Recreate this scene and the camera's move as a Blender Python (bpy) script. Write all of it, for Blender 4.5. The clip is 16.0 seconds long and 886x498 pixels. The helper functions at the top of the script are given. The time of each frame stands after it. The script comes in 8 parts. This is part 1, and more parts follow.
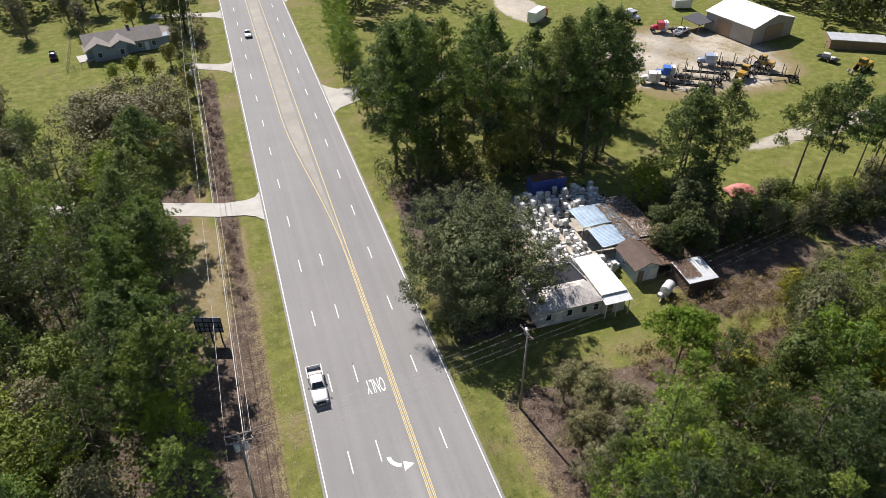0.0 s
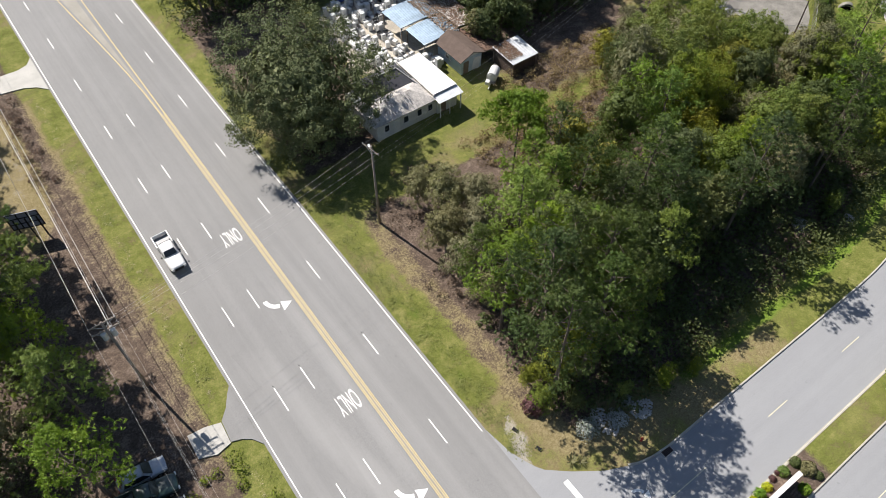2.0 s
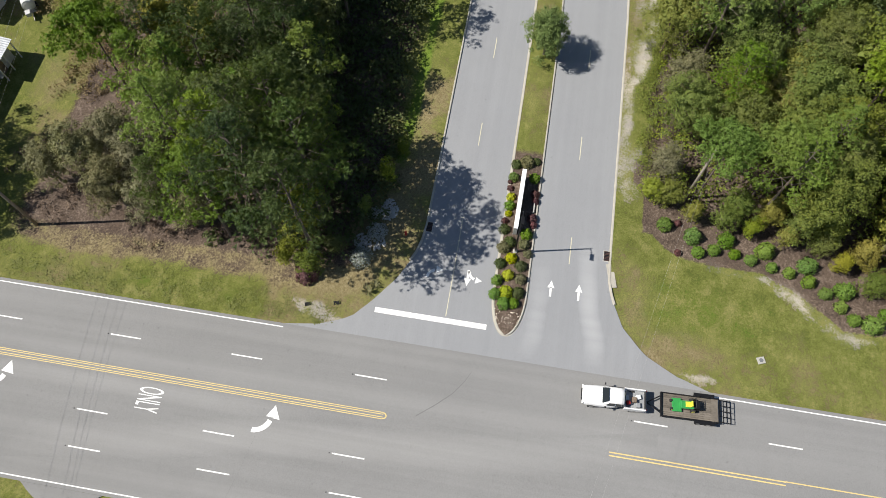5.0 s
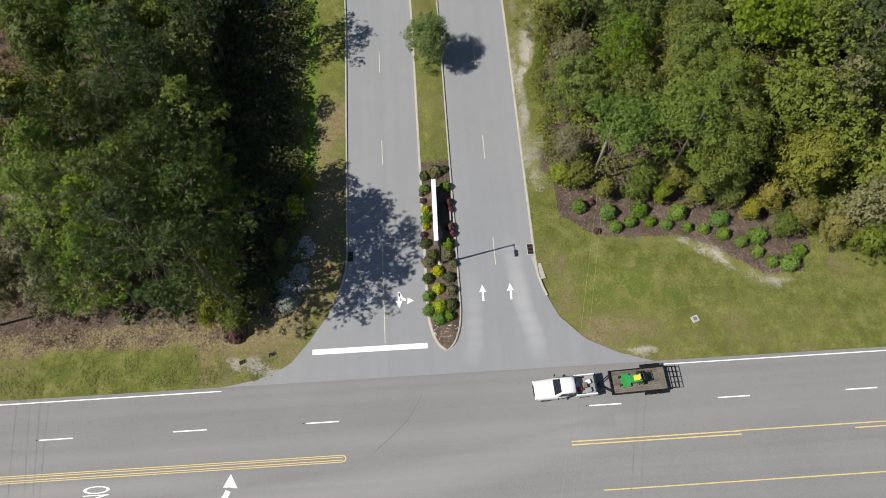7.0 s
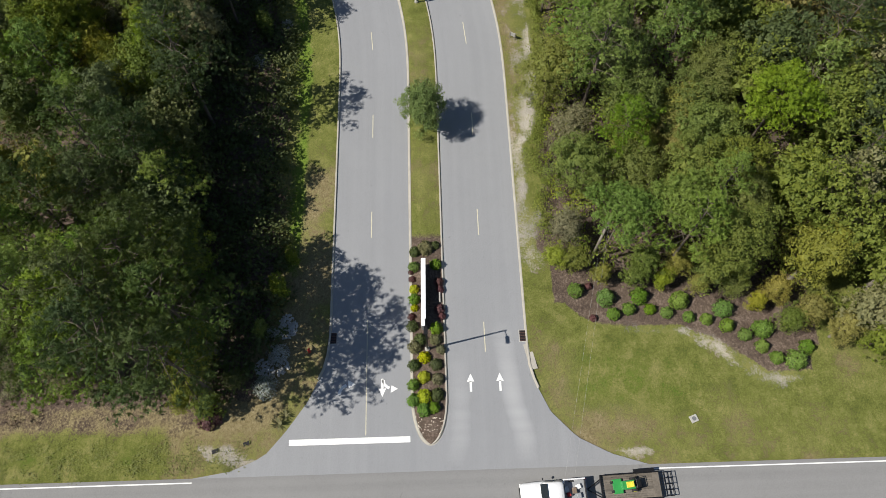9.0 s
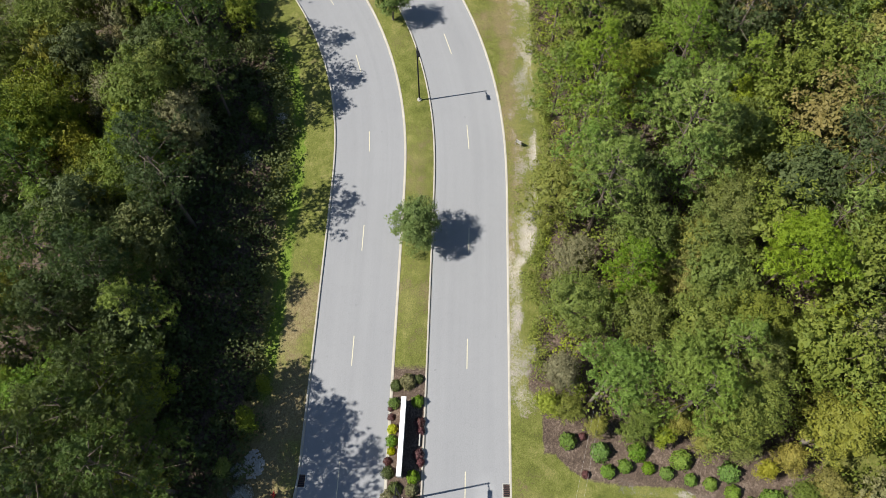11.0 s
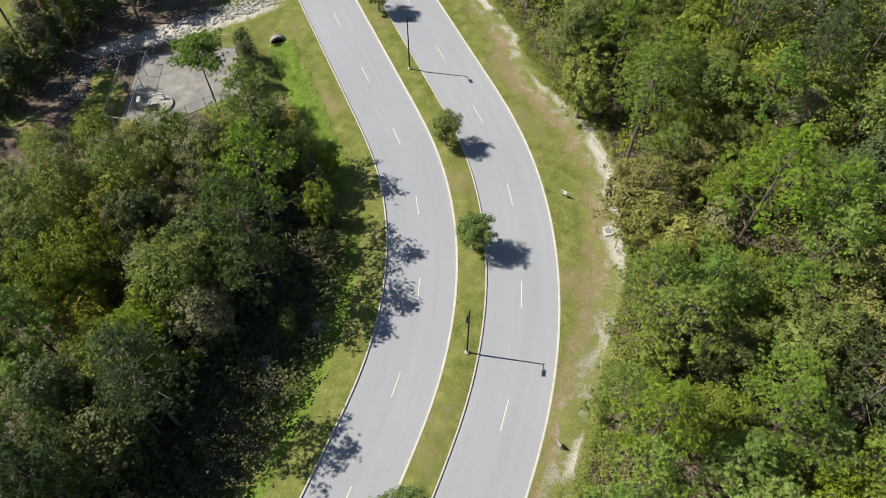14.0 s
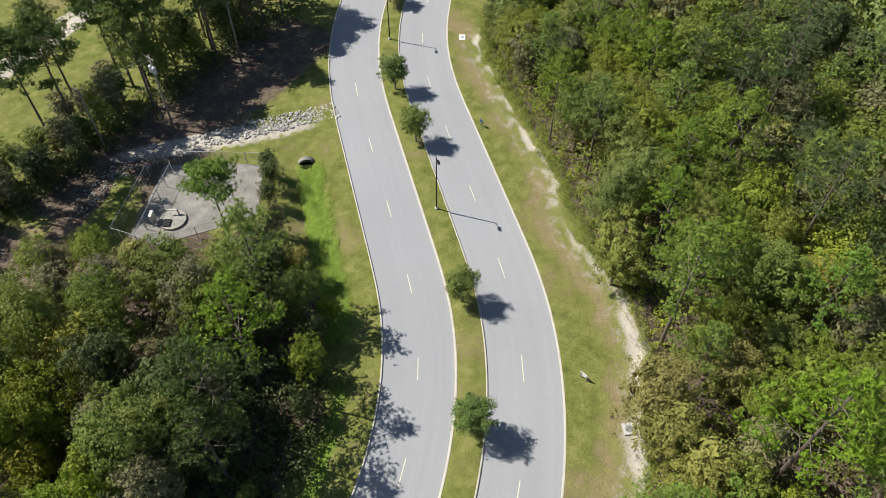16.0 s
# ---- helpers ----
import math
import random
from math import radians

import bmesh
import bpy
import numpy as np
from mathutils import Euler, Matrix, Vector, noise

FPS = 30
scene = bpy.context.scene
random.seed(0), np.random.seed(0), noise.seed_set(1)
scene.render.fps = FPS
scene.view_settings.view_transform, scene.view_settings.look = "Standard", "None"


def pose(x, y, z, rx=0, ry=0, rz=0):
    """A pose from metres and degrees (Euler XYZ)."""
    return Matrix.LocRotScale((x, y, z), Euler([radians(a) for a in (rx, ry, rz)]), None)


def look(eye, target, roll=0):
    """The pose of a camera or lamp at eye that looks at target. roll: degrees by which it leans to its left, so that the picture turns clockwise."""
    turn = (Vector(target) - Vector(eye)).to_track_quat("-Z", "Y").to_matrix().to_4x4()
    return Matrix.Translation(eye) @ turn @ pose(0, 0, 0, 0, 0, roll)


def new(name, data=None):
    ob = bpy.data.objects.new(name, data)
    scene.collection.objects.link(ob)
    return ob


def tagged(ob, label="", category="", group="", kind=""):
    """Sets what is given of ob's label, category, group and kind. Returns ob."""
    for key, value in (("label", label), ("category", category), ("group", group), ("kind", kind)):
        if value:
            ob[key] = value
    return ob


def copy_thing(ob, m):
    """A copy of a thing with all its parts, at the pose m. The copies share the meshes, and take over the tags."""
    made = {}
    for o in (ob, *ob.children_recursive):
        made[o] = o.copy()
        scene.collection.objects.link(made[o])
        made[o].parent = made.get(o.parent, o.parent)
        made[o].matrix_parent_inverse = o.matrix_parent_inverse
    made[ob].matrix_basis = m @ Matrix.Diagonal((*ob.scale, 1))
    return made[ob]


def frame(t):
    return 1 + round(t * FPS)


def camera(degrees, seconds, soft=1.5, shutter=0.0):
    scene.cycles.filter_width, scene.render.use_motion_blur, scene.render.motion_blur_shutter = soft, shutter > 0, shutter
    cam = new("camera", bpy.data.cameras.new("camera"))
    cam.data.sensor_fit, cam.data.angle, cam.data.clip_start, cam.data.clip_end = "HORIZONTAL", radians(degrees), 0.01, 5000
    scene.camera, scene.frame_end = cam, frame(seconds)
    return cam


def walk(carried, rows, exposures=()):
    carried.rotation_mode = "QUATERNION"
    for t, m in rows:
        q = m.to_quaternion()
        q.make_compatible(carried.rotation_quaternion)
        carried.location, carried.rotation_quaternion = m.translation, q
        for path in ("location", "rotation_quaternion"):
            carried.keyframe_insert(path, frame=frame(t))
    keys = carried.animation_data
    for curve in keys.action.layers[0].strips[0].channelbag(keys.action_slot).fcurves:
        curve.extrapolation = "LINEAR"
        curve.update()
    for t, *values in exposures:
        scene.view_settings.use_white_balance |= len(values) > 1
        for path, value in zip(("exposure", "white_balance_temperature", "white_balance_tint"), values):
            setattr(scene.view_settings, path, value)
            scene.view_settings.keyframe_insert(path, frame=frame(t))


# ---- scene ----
EXPO = 0.45
cam = camera(65.0, 16.0, 0.75)
# seconds, place in metres, heading, pitch and roll in degrees
ROWS = [
    (0.0, 7.39, 8.90, 65.46, -18.11, -37.31, 0.16),
    (0.5, 7.12, 9.00, 65.45, -22.83, -41.11, -0.03),
    (1.0, 6.99, 9.30, 65.44, -27.51, -44.90, -0.12),
    (1.5, 7.00, 9.71, 65.42, -32.12, -48.81, -0.05),
    (2.0, 7.14, 9.95, 65.39, -36.59, -52.59, 0.04),
    (2.5, 7.29, 10.03, 65.34, -41.24, -56.35, 0.07),
    (3.0, 7.40, 10.14, 65.28, -46.77, -59.85, 0.04),
    (3.5, 7.54, 10.31, 65.20, -53.91, -63.14, -0.02),
    (4.0, 7.71, 10.50, 65.13, -61.94, -65.13, -0.05),
    (4.5, 7.80, 10.60, 65.08, -70.74, -65.21, -0.03),
    (5.0, 7.92, 10.53, 65.06, -80.37, -65.29, -0.08),
    (5.2, 7.99, 10.52, 65.06, -84.01, -65.30, -0.12),
    (7.3, 11.60, 9.36, 65.35, -93.63, -65.76, -0.02),
    (7.5, 12.37, 9.16, 65.36, -93.68, -65.76, 0.00),
    (8.0, 14.40, 8.62, 65.41, -93.51, -65.71, 0.08),
    (8.2, 15.24, 8.40, 65.42, -93.16, -65.59, 0.11),
    (10.3, 26.63, 5.41, 65.58, -89.79, -64.84, -0.01),
    (10.5, 27.99, 5.08, 65.58, -89.33, -64.53, -0.06),
    (11.0, 31.47, 4.24, 65.58, -88.13, -64.07, -0.17),
    (11.5, 34.95, 3.36, 65.56, -86.49, -63.55, -0.16),
    (12.0, 38.38, 2.49, 65.53, -84.32, -62.24, -0.14),
    (12.5, 41.83, 1.59, 65.48, -80.29, -60.63, -0.05),
    (13.0, 45.19, 0.73, 65.43, -76.92, -59.04, -0.07),
    (13.5, 48.76, -0.01, 65.36, -72.87, -57.42, -0.04),
    (14.0, 52.32, -0.58, 65.27, -68.58, -55.76, 0.06),
    (14.5, 55.93, -0.83, 65.18, -65.31, -54.06, 0.11),
    (15.0, 59.51, -0.81, 65.07, -62.74, -52.31, 0.14),
    (15.5, 62.92, -0.74, 64.97, -61.01, -50.47, 0.23),
    (16.0, 66.30, -0.50, 64.86, -60.40, -49.58, 0.18),
]
walk(cam, [(t, pose(x, y, z, 90 + pitch, 0, yaw) @ pose(0, 0, 0, 0, 0, roll)) for t, x, y, z, yaw, pitch, roll in ROWS],
     exposures=[(t, EXPO + e, 6500, tint) for t, e, tint in ((0.0, 0.11, 15), (1.0, 0.2, 14), (2.2, 0.18, 12), (3.2, 0.06, 10), (4.5, -0.05, 10), (5.2, -0.1, 10), (7.3, -0.33, 10), (8.2, -0.35, 10),
                                                      (10.3, 0.0, 10), (11.5, 0.13, 10), (13.5, 0.18, 10), (16.0, 0.18, 10))])

# ---- sun and sky ----
SUN_AZ, SUN_EL = math.atan2(-0.215, 0.977), radians(48.5)
world = bpy.data.worlds.new("sky")
scene.world = world
world.use_nodes = True
wn = world.node_tree.nodes
sky = wn.new("ShaderNodeTexSky")
sky.sky_type, sky.sun_disc = "NISHITA", False
sky.sun_elevation, sky.sun_rotation = SUN_EL, SUN_AZ
sky.altitude, sky.air_density, sky.dust_density = 60.0, 1.0, 0.35
wn["Background"].inputs[1].default_value = 0.066
world.node_tree.links.new(sky.outputs[0], wn["Background"].inputs[0])
sun_data = bpy.data.lights.new("sun", "SUN")
sun_data.energy, sun_data.angle, sun_data.color = 5.0, radians(0.53), (1.0, 0.95, 0.87)
sun = new("sun", sun_data)
sun_dir = Vector((math.sin(SUN_AZ) * math.cos(SUN_EL), math.cos(SUN_AZ) * math.cos(SUN_EL), math.sin(SUN_EL)))
sun.matrix_world = look(sun_dir * 400, (0, 0, 0))


# ---- materials ----
def shader(name, rough=0.8, metal=0.0, spec=0.3):
    m = bpy.data.materials.new(name)
    m.use_nodes = True
    b = m.node_tree.nodes["Principled BSDF"]
    b.inputs["Roughness"].default_value, b.inputs["Metallic"].default_value = rough, metal
    b.inputs["Specular IOR Level"].default_value = spec
    return m, m.node_tree, b


def node(nt, kind, **inputs):
    n = nt.nodes.new(kind)
    for k, v in inputs.items():
        n.inputs[k.replace("_", " ")].default_value = v
    return n


def noise_tex(nt, scale, detail=4.0, rough=0.6, coords=None):
    n = node(nt, "ShaderNodeTexNoise", Scale=scale, Detail=detail, Roughness=rough)
    if coords is None:
        coords = nt.nodes.new("ShaderNodeNewGeometry").outputs["Position"]
    nt.links.new(coords, n.inputs["Vector"])
    return n.outputs["Fac"]


def ramp(nt, fac, stops):
    r = nt.nodes.new("ShaderNodeValToRGB")
    while len(r.color_ramp.elements) < len(stops):
        r.color_ramp.elements.new(0.5)
    for e, (p, c) in zip(r.color_ramp.elements, stops):
        e.position, e.color = p, (*c, 1)
    nt.links.new(fac, r.inputs[0])
    return r.outputs["Color"]


def mix(nt, fac, a, b, mode="MIX"):
    n = nt.nodes.new("ShaderNodeMix")
    n.data_type, n.blend_type = "RGBA", mode
    for socket, v in ((n.inputs[0], fac), (n.inputs[6], a), (n.inputs[7], b)):
        if isinstance(v, (int, float)):
            socket.default_value = v
        elif isinstance(v, tuple):
            socket.default_value = (*v, 1)
        else:
            nt.links.new(v, socket)
    return n.outputs[2]


def calc(nt, op, a, b=0.0, clamp=False):
    n = nt.nodes.new("ShaderNodeMath")
    n.operation, n.use_clamp = op, clamp
    for socket, v in zip(n.inputs, (a, b)):
        if isinstance(v, (int, float)):
            socket.default_value = v
        else:
            nt.links.new(v, socket)
    return n.outputs[0]


def bump(nt, b, height, strength=0.4, distance=0.02):
    n = node(nt, "ShaderNodeBump", Strength=strength, Distance=distance)
    nt.links.new(height, n.inputs["Height"])
    nt.links.new(n.outputs[0], b.inputs["Normal"])


def plain(name, c, rough=0.7, metal=0.0, vary=0.18, scale=3.0, grain=40.0, spec=0.3, relief=0.15, rnd=0.0):
    """A worn surface: two scales of variation round one colour, and optionally a shift from piece to piece."""
    m, nt, b = shader(name, rough, metal, spec)
    obc = nt.nodes.new("ShaderNodeTexCoord").outputs["Object"]
    big, fine = noise_tex(nt, scale, 5, 0.65, obc), noise_tex(nt, grain, 3, 0.6, obc)
    lo = tuple(v * (1 - vary) for v in c)
    hi = tuple(min(1, v * (1 + vary)) for v in c)
    col = ramp(nt, big, ((0.3, lo), (0.7, hi)))
    col = mix(nt, 0.35, col, ramp(nt, fine, ((0.3, lo), (0.7, hi))))
    if rnd:
        r = nt.nodes.new("ShaderNodeObjectInfo").outputs["Random"]
        col = mix(nt, 1.0, col, ramp(nt, r, ((0.0, (1 - rnd,) * 3), (1.0, (1.0,) * 3))), "MULTIPLY")
    nt.links.new(col, b.inputs["Base Color"])
    if relief:
        bump(nt, b, fine, relief, 0.01)
    return m


def leafy(name, stops, trans=0.24, tree_vary=0.62):
    """Foliage: colour shifts from tree to tree, from bough to bough and from leaf to leaf; light shines through a little."""
    m, nt, b = shader(name, 0.55, 0.0, 0.3)
    isl = nt.nodes.new("ShaderNodeNewGeometry").outputs["Random Per Island"]
    rnd = nt.nodes.new("ShaderNodeObjectInfo").outputs["Random"]
    bough = noise_tex(nt, 0.16, 2, 0.5)
    tree = calc(nt, "ADD", calc(nt, "MULTIPLY", rnd, 0.55), calc(nt, "MULTIPLY", calc(nt, "SUBTRACT", bough, 0.275), 0.9), True)
    f = calc(nt, "ADD", calc(nt, "MULTIPLY", isl, 1 - tree_vary), calc(nt, "MULTIPLY", tree, tree_vary))
    fine = noise_tex(nt, 11.0, 3, 0.8)
    col = mix(nt, 1.0, ramp(nt, f, stops), ramp(nt, fine, ((0.30, (0.56, 0.58, 0.54)), (0.5, (1, 1, 1)), (0.70, (1.42, 1.38, 1.28)))), "MULTIPLY")
    other = calc(nt, "FRACT", calc(nt, "MULTIPLY", rnd, 7.31))
    hsv = node(nt, "ShaderNodeHueSaturation")
    nt.links.new(calc(nt, "ADD", calc(nt, "MULTIPLY", other, 0.028), 0.482), hsv.inputs["Hue"])
    nt.links.new(calc(nt, "ADD", calc(nt, "MULTIPLY", calc(nt, "FRACT", calc(nt, "MULTIPLY", rnd, 13.7)), 0.22), 0.92), hsv.inputs["Saturation"])
    nt.links.new(col, hsv.inputs["Color"])
    col = hsv.outputs["Color"]
    nt.links.new(col, b.inputs["Base Color"])
    bump(nt, b, fine, 0.6, 0.08)
    t = nt.nodes.new("ShaderNodeBsdfTranslucent")
    nt.links.new(mix(nt, 1.0, col, (1.0, 1.0, 0.55), "MULTIPLY"), t.inputs["Color"])
    mx = node(nt, "ShaderNodeMixShader", Fac=trans)
    nt.links.new(b.outputs[0], mx.inputs[1])
    nt.links.new(t.outputs[0], mx.inputs[2])
    nt.links.new(mx.outputs[0], nt.nodes["Material Output"].inputs["Surface"])
    return m


def ramp_value(nt, v):
    """A value pushed towards 0.4 to 1."""
    return calc(nt, "ADD", calc(nt, "MULTIPLY", v, 0.7), 0.45, True)


def asphalt(name, dark, light, streak_axis, worn=None):
    """Sun-bleached asphalt: aggregate grain, wide patches, and long streaks along the wheel tracks."""
    m, nt, b = shader(name, 0.85, 0.0, 0.25)
    pos = nt.nodes.new("ShaderNodeNewGeometry").outputs["Position"]
    st = nt.nodes.new("ShaderNodeMapping")
    st.inputs["Scale"].default_value = (0.012, 0.9, 1) if streak_axis == "x" else (0.9, 0.012, 1)
    if streak_axis == "uv":
        pos2 = nt.nodes.new("ShaderNodeUVMap").outputs[0]
        st.inputs["Scale"].default_value = (0.015, 0.9, 1)
        nt.links.new(pos2, st.inputs["Vector"])
    else:
        nt.links.new(pos, st.inputs["Vector"])
    streak = noise_tex(nt, 1.0, 4, 0.6, st.outputs[0])
    patch = noise_tex(nt, 0.07, 5, 0.6, pos)
    grain = noise_tex(nt, 9.0, 4, 0.7, pos)
    f = calc(nt, "ADD", calc(nt, "MULTIPLY", streak, 0.55), calc(nt, "MULTIPLY", patch, 0.45))
    col = ramp(nt, f, ((0.32, dark), (0.68, light)))
    col = mix(nt, 0.25, col, ramp(nt, grain, ((0.25, tuple(v * 0.6 for v in dark)), (0.75, tuple(v * 1.3 for v in light)))))
    spots = ramp(nt, noise_tex(nt, 1.7, 2, 0.4, pos), ((0.20, (0.6, 0.6, 0.61)), (0.27, (1, 1, 1))))
    col = mix(nt, 0.5, col, spots, "MULTIPLY")
    seams = ramp(nt, noise_tex(nt, 0.35, 6, 0.75, pos), ((0.484, (1, 1, 1)), (0.497, (0.86, 0.86, 0.86)), (0.51, (1, 1, 1))))
    col = mix(nt, 0.5, col, seams, "MULTIPLY")
    if worn:
        at = nt.nodes.new("ShaderNodeAttribute")
        at.attribute_name = "fade"
        col = mix(nt, calc(nt, "MULTIPLY", at.outputs["Fac"], ramp_value(nt, streak)), col, worn)
    nt.links.new(col, b.inputs["Base Color"])
    bump(nt, b, grain, 0.2, 0.01)
    return m


def ground_mat(name):
    """Grass, worn and dry in places, with sand, leaf litter and rank weeds where the cover attribute says so."""
    m, nt, b = shader(name, 0.95, 0.0, 0.1)
    pos = nt.nodes.new("ShaderNodeNewGeometry").outputs["Position"]
    at = nt.nodes.new("ShaderNodeAttribute")
    at.attribute_name = "cover"
    sep = nt.nodes.new("ShaderNodeSeparateColor")
    nt.links.new(at.outputs["Color"], sep.inputs[0])
    big, mid, fine = noise_tex(nt, 0.09, 5, 0.6, pos), noise_tex(nt, 0.55, 5, 0.65, pos), noise_tex(nt, 5.0, 4, 0.7, pos)
    rag = calc(nt, "ADD", calc(nt, "MULTIPLY", mid, 0.5), calc(nt, "MULTIPLY", fine, 0.5))

    def mask(v, width=0.16):
        x = calc(nt, "SUBTRACT", v, rag)
        return calc(nt, "ADD", calc(nt, "MULTIPLY", x, 1 / width), 0.5, True)

    green = ramp(nt, calc(nt, "ADD", calc(nt, "MULTIPLY", mid, 0.6), calc(nt, "MULTIPLY", fine, 0.4)),
                 ((0.34, (0.065, 0.080, 0.018)), (0.5, (0.132, 0.146, 0.036)), (0.66, (0.222, 0.210, 0.078))))
    dry = ramp(nt, fine, ((0.3, (0.13, 0.10, 0.050)), (0.5, (0.20, 0.165, 0.085)), (0.7, (0.29, 0.24, 0.14))))
    sand = ramp(nt, fine, ((0.3, (0.31, 0.275, 0.225)), (0.7, (0.56, 0.52, 0.45))))
    yard = calc(nt, "ADD", calc(nt, "MULTIPLY", big, 0.55), calc(nt, "MULTIPLY", mid, 0.45))
    sand = mix(nt, 1.0, sand, ramp(nt, yard, ((0.36, (0.62, 0.63, 0.66)), (0.52, (1, 1, 1)), (0.66, (1.12, 1.08, 1.02)))), "MULTIPLY")
    litter = ramp(nt, calc(nt, "ADD", calc(nt, "MULTIPLY", mid, 0.4), calc(nt, "MULTIPLY", fine, 0.6)),
                  ((0.3, (0.042, 0.031, 0.024)), (0.5, (0.105, 0.078, 0.061)), (0.66, (0.235, 0.185, 0.148))))
    weeds = ramp(nt, fine, ((0.3, (0.072, 0.122, 0.016)), (0.7, (0.17, 0.238, 0.038))))
    col = mix(nt, mask(calc(nt, "ADD", at.outputs["Alpha"], calc(nt, "MULTIPLY", calc(nt, "SUBTRACT", big, 0.5), 1.0))), green, dry)
    col = mix(nt, mask(sep.outputs[2]), col, weeds)
    col = mix(nt, mask(sep.outputs[1]), col, litter)
    col = mix(nt, mask(sep.outputs[0]), col, sand)
    blades = ramp(nt, noise_tex(nt, 11.0, 3, 0.8, pos), ((0.3, (0.62, 0.63, 0.62)), (0.5, (1, 1, 1)), (0.7, (1.38, 1.36, 1.34))))
    nt.links.new(mix(nt, 1.0, col, blades, "MULTIPLY"), b.inputs["Base Color"])
    bump(nt, b, rag, 0.7, 0.12)
    return m


M_ROAD = asphalt("main_asphalt", (0.192, 0.191, 0.188), (0.264, 0.262, 0.257), "y")
M_ROADWORN = asphalt("main_asphalt_polished", (0.192, 0.191, 0.188), (0.264, 0.262, 0.257), "y", (0.37, 0.365, 0.355))
M_BLVD = asphalt("pale_asphalt", (0.240, 0.246, 0.256), (0.298, 0.304, 0.313), "uv")
M_GROUND = ground_mat("ground_cover")
M_WHITE = plain("road_paint_white", (0.80, 0.80, 0.78), 0.7, vary=0.12, scale=1.5, grain=14)
M_YELLOW = plain("road_paint_yellow", (0.66, 0.51, 0.21), 0.7, vary=0.15, scale=1.5, grain=14)
M_YELLOW2 = plain("road_paint_pale_yellow", (0.58, 0.54, 0.40), 0.7, vary=0.15, scale=1.5, grain=14)
M_KERB = plain("kerb_concrete", (0.42, 0.395, 0.34), 0.85, vary=0.2, scale=0.8, grain=12, rnd=0.12)
M_CONC = plain("old_concrete", (0.42, 0.41, 0.38), 0.85, vary=0.2, scale=0.5, grain=8)
M_BARK = plain("bark", (0.10, 0.075, 0.055), 0.95, vary=0.4, scale=2.5, grain=18, relief=0.6)
M_BARKG = plain("grey_bark", (0.22, 0.19, 0.16), 0.95, vary=0.35, scale=2.5, grain=18, relief=0.6)
M_PINEBARK = plain("pine_bark", (0.135, 0.108, 0.088), 0.95, vary=0.35, scale=2.5, grain=18, relief=0.6)
M_BLACK = plain("black_metal", (0.02, 0.02, 0.022), 0.45, 0.5, vary=0.2)
M_POLE = plain("weathered_pole", (0.24, 0.205, 0.17), 0.9, vary=0.3, scale=1.5, grain=14)
M_BROAD = leafy("broad_leaves", ((0.05, (0.108, 0.147, 0.032)), (0.45, (0.164, 0.209, 0.044)), (0.8, (0.235, 0.266, 0.058)), (0.97, (0.324, 0.321, 0.079))), 0.33)
M_STREET = leafy("street_tree_leaves", ((0.05, (0.080, 0.128, 0.031)), (0.45, (0.122, 0.178, 0.042)), (0.95, (0.205, 0.255, 0.068))), 0.2)
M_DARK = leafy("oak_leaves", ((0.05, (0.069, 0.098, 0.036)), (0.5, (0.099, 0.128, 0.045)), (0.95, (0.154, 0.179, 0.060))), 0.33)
M_PINE = leafy("pine_needles", ((0.05, (0.116, 0.196, 0.036)), (0.5, (0.174, 0.264, 0.046)), (0.95, (0.267, 0.353, 0.066))), 0.3)
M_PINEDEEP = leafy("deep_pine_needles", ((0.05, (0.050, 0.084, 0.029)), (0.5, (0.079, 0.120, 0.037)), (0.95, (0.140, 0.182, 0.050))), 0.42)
M_PINEMID = leafy("tall_pine_needles", ((0.05, (0.080, 0.126, 0.040)), (0.5, (0.122, 0.178, 0.050)), (0.95, (0.205, 0.262, 0.072))), 0.34)
M_BRIGHT = leafy("bright_leaves", ((0.05, (0.138, 0.184, 0.029)), (0.5, (0.201, 0.241, 0.041)), (0.95, (0.293, 0.312, 0.063))), 0.16)
M_LIME = leafy("ditch_weeds", ((0.05, (0.160, 0.260, 0.014)), (0.5, (0.225, 0.340, 0.020)), (0.95, (0.310, 0.410, 0.044))), 0.2)
M_YELLOWLEAF = leafy("yellowing_leaves", ((0.05, (0.150, 0.158, 0.030)), (0.5, (0.220, 0.216, 0.042)), (0.95, (0.310, 0.280, 0.060))), 0.16)
M_GREYLEAF = leafy("grey_brown_leaves", ((0.05, (0.123, 0.127, 0.063)), (0.5, (0.173, 0.171, 0.085)), (0.95, (0.258, 0.242, 0.130))), 0.18)
M_RUST = leafy("rusty_leaves", ((0.05, (0.142, 0.140, 0.046)), (0.5, (0.190, 0.178, 0.062)), (0.95, (0.262, 0.228, 0.088))), 0.14)
M_OAK = leafy("live_oak_leaves", ((0.05, (0.058, 0.086, 0.033)), (0.5, (0.088, 0.118, 0.042)), (0.95, (0.160, 0.182, 0.062))), 0.1)
M_WEED = leafy("verge_grass", ((0.05, (0.095, 0.120, 0.028)), (0.5, (0.140, 0.165, 0.040)), (0.95, (0.215, 0.215, 0.075))), 0.12)


# ---- mesh helpers ----
def part(name, bm, mat, parent=None, label="", smooth=False):
    me = bpy.data.meshes.new(name)
    bm.to_mesh(me)
    bm.free()
    me.materials.append(mat)
    if smooth:
        me.shade_smooth()
    ob = new(name, me)
    ob.parent = parent
    return tagged(ob, label)


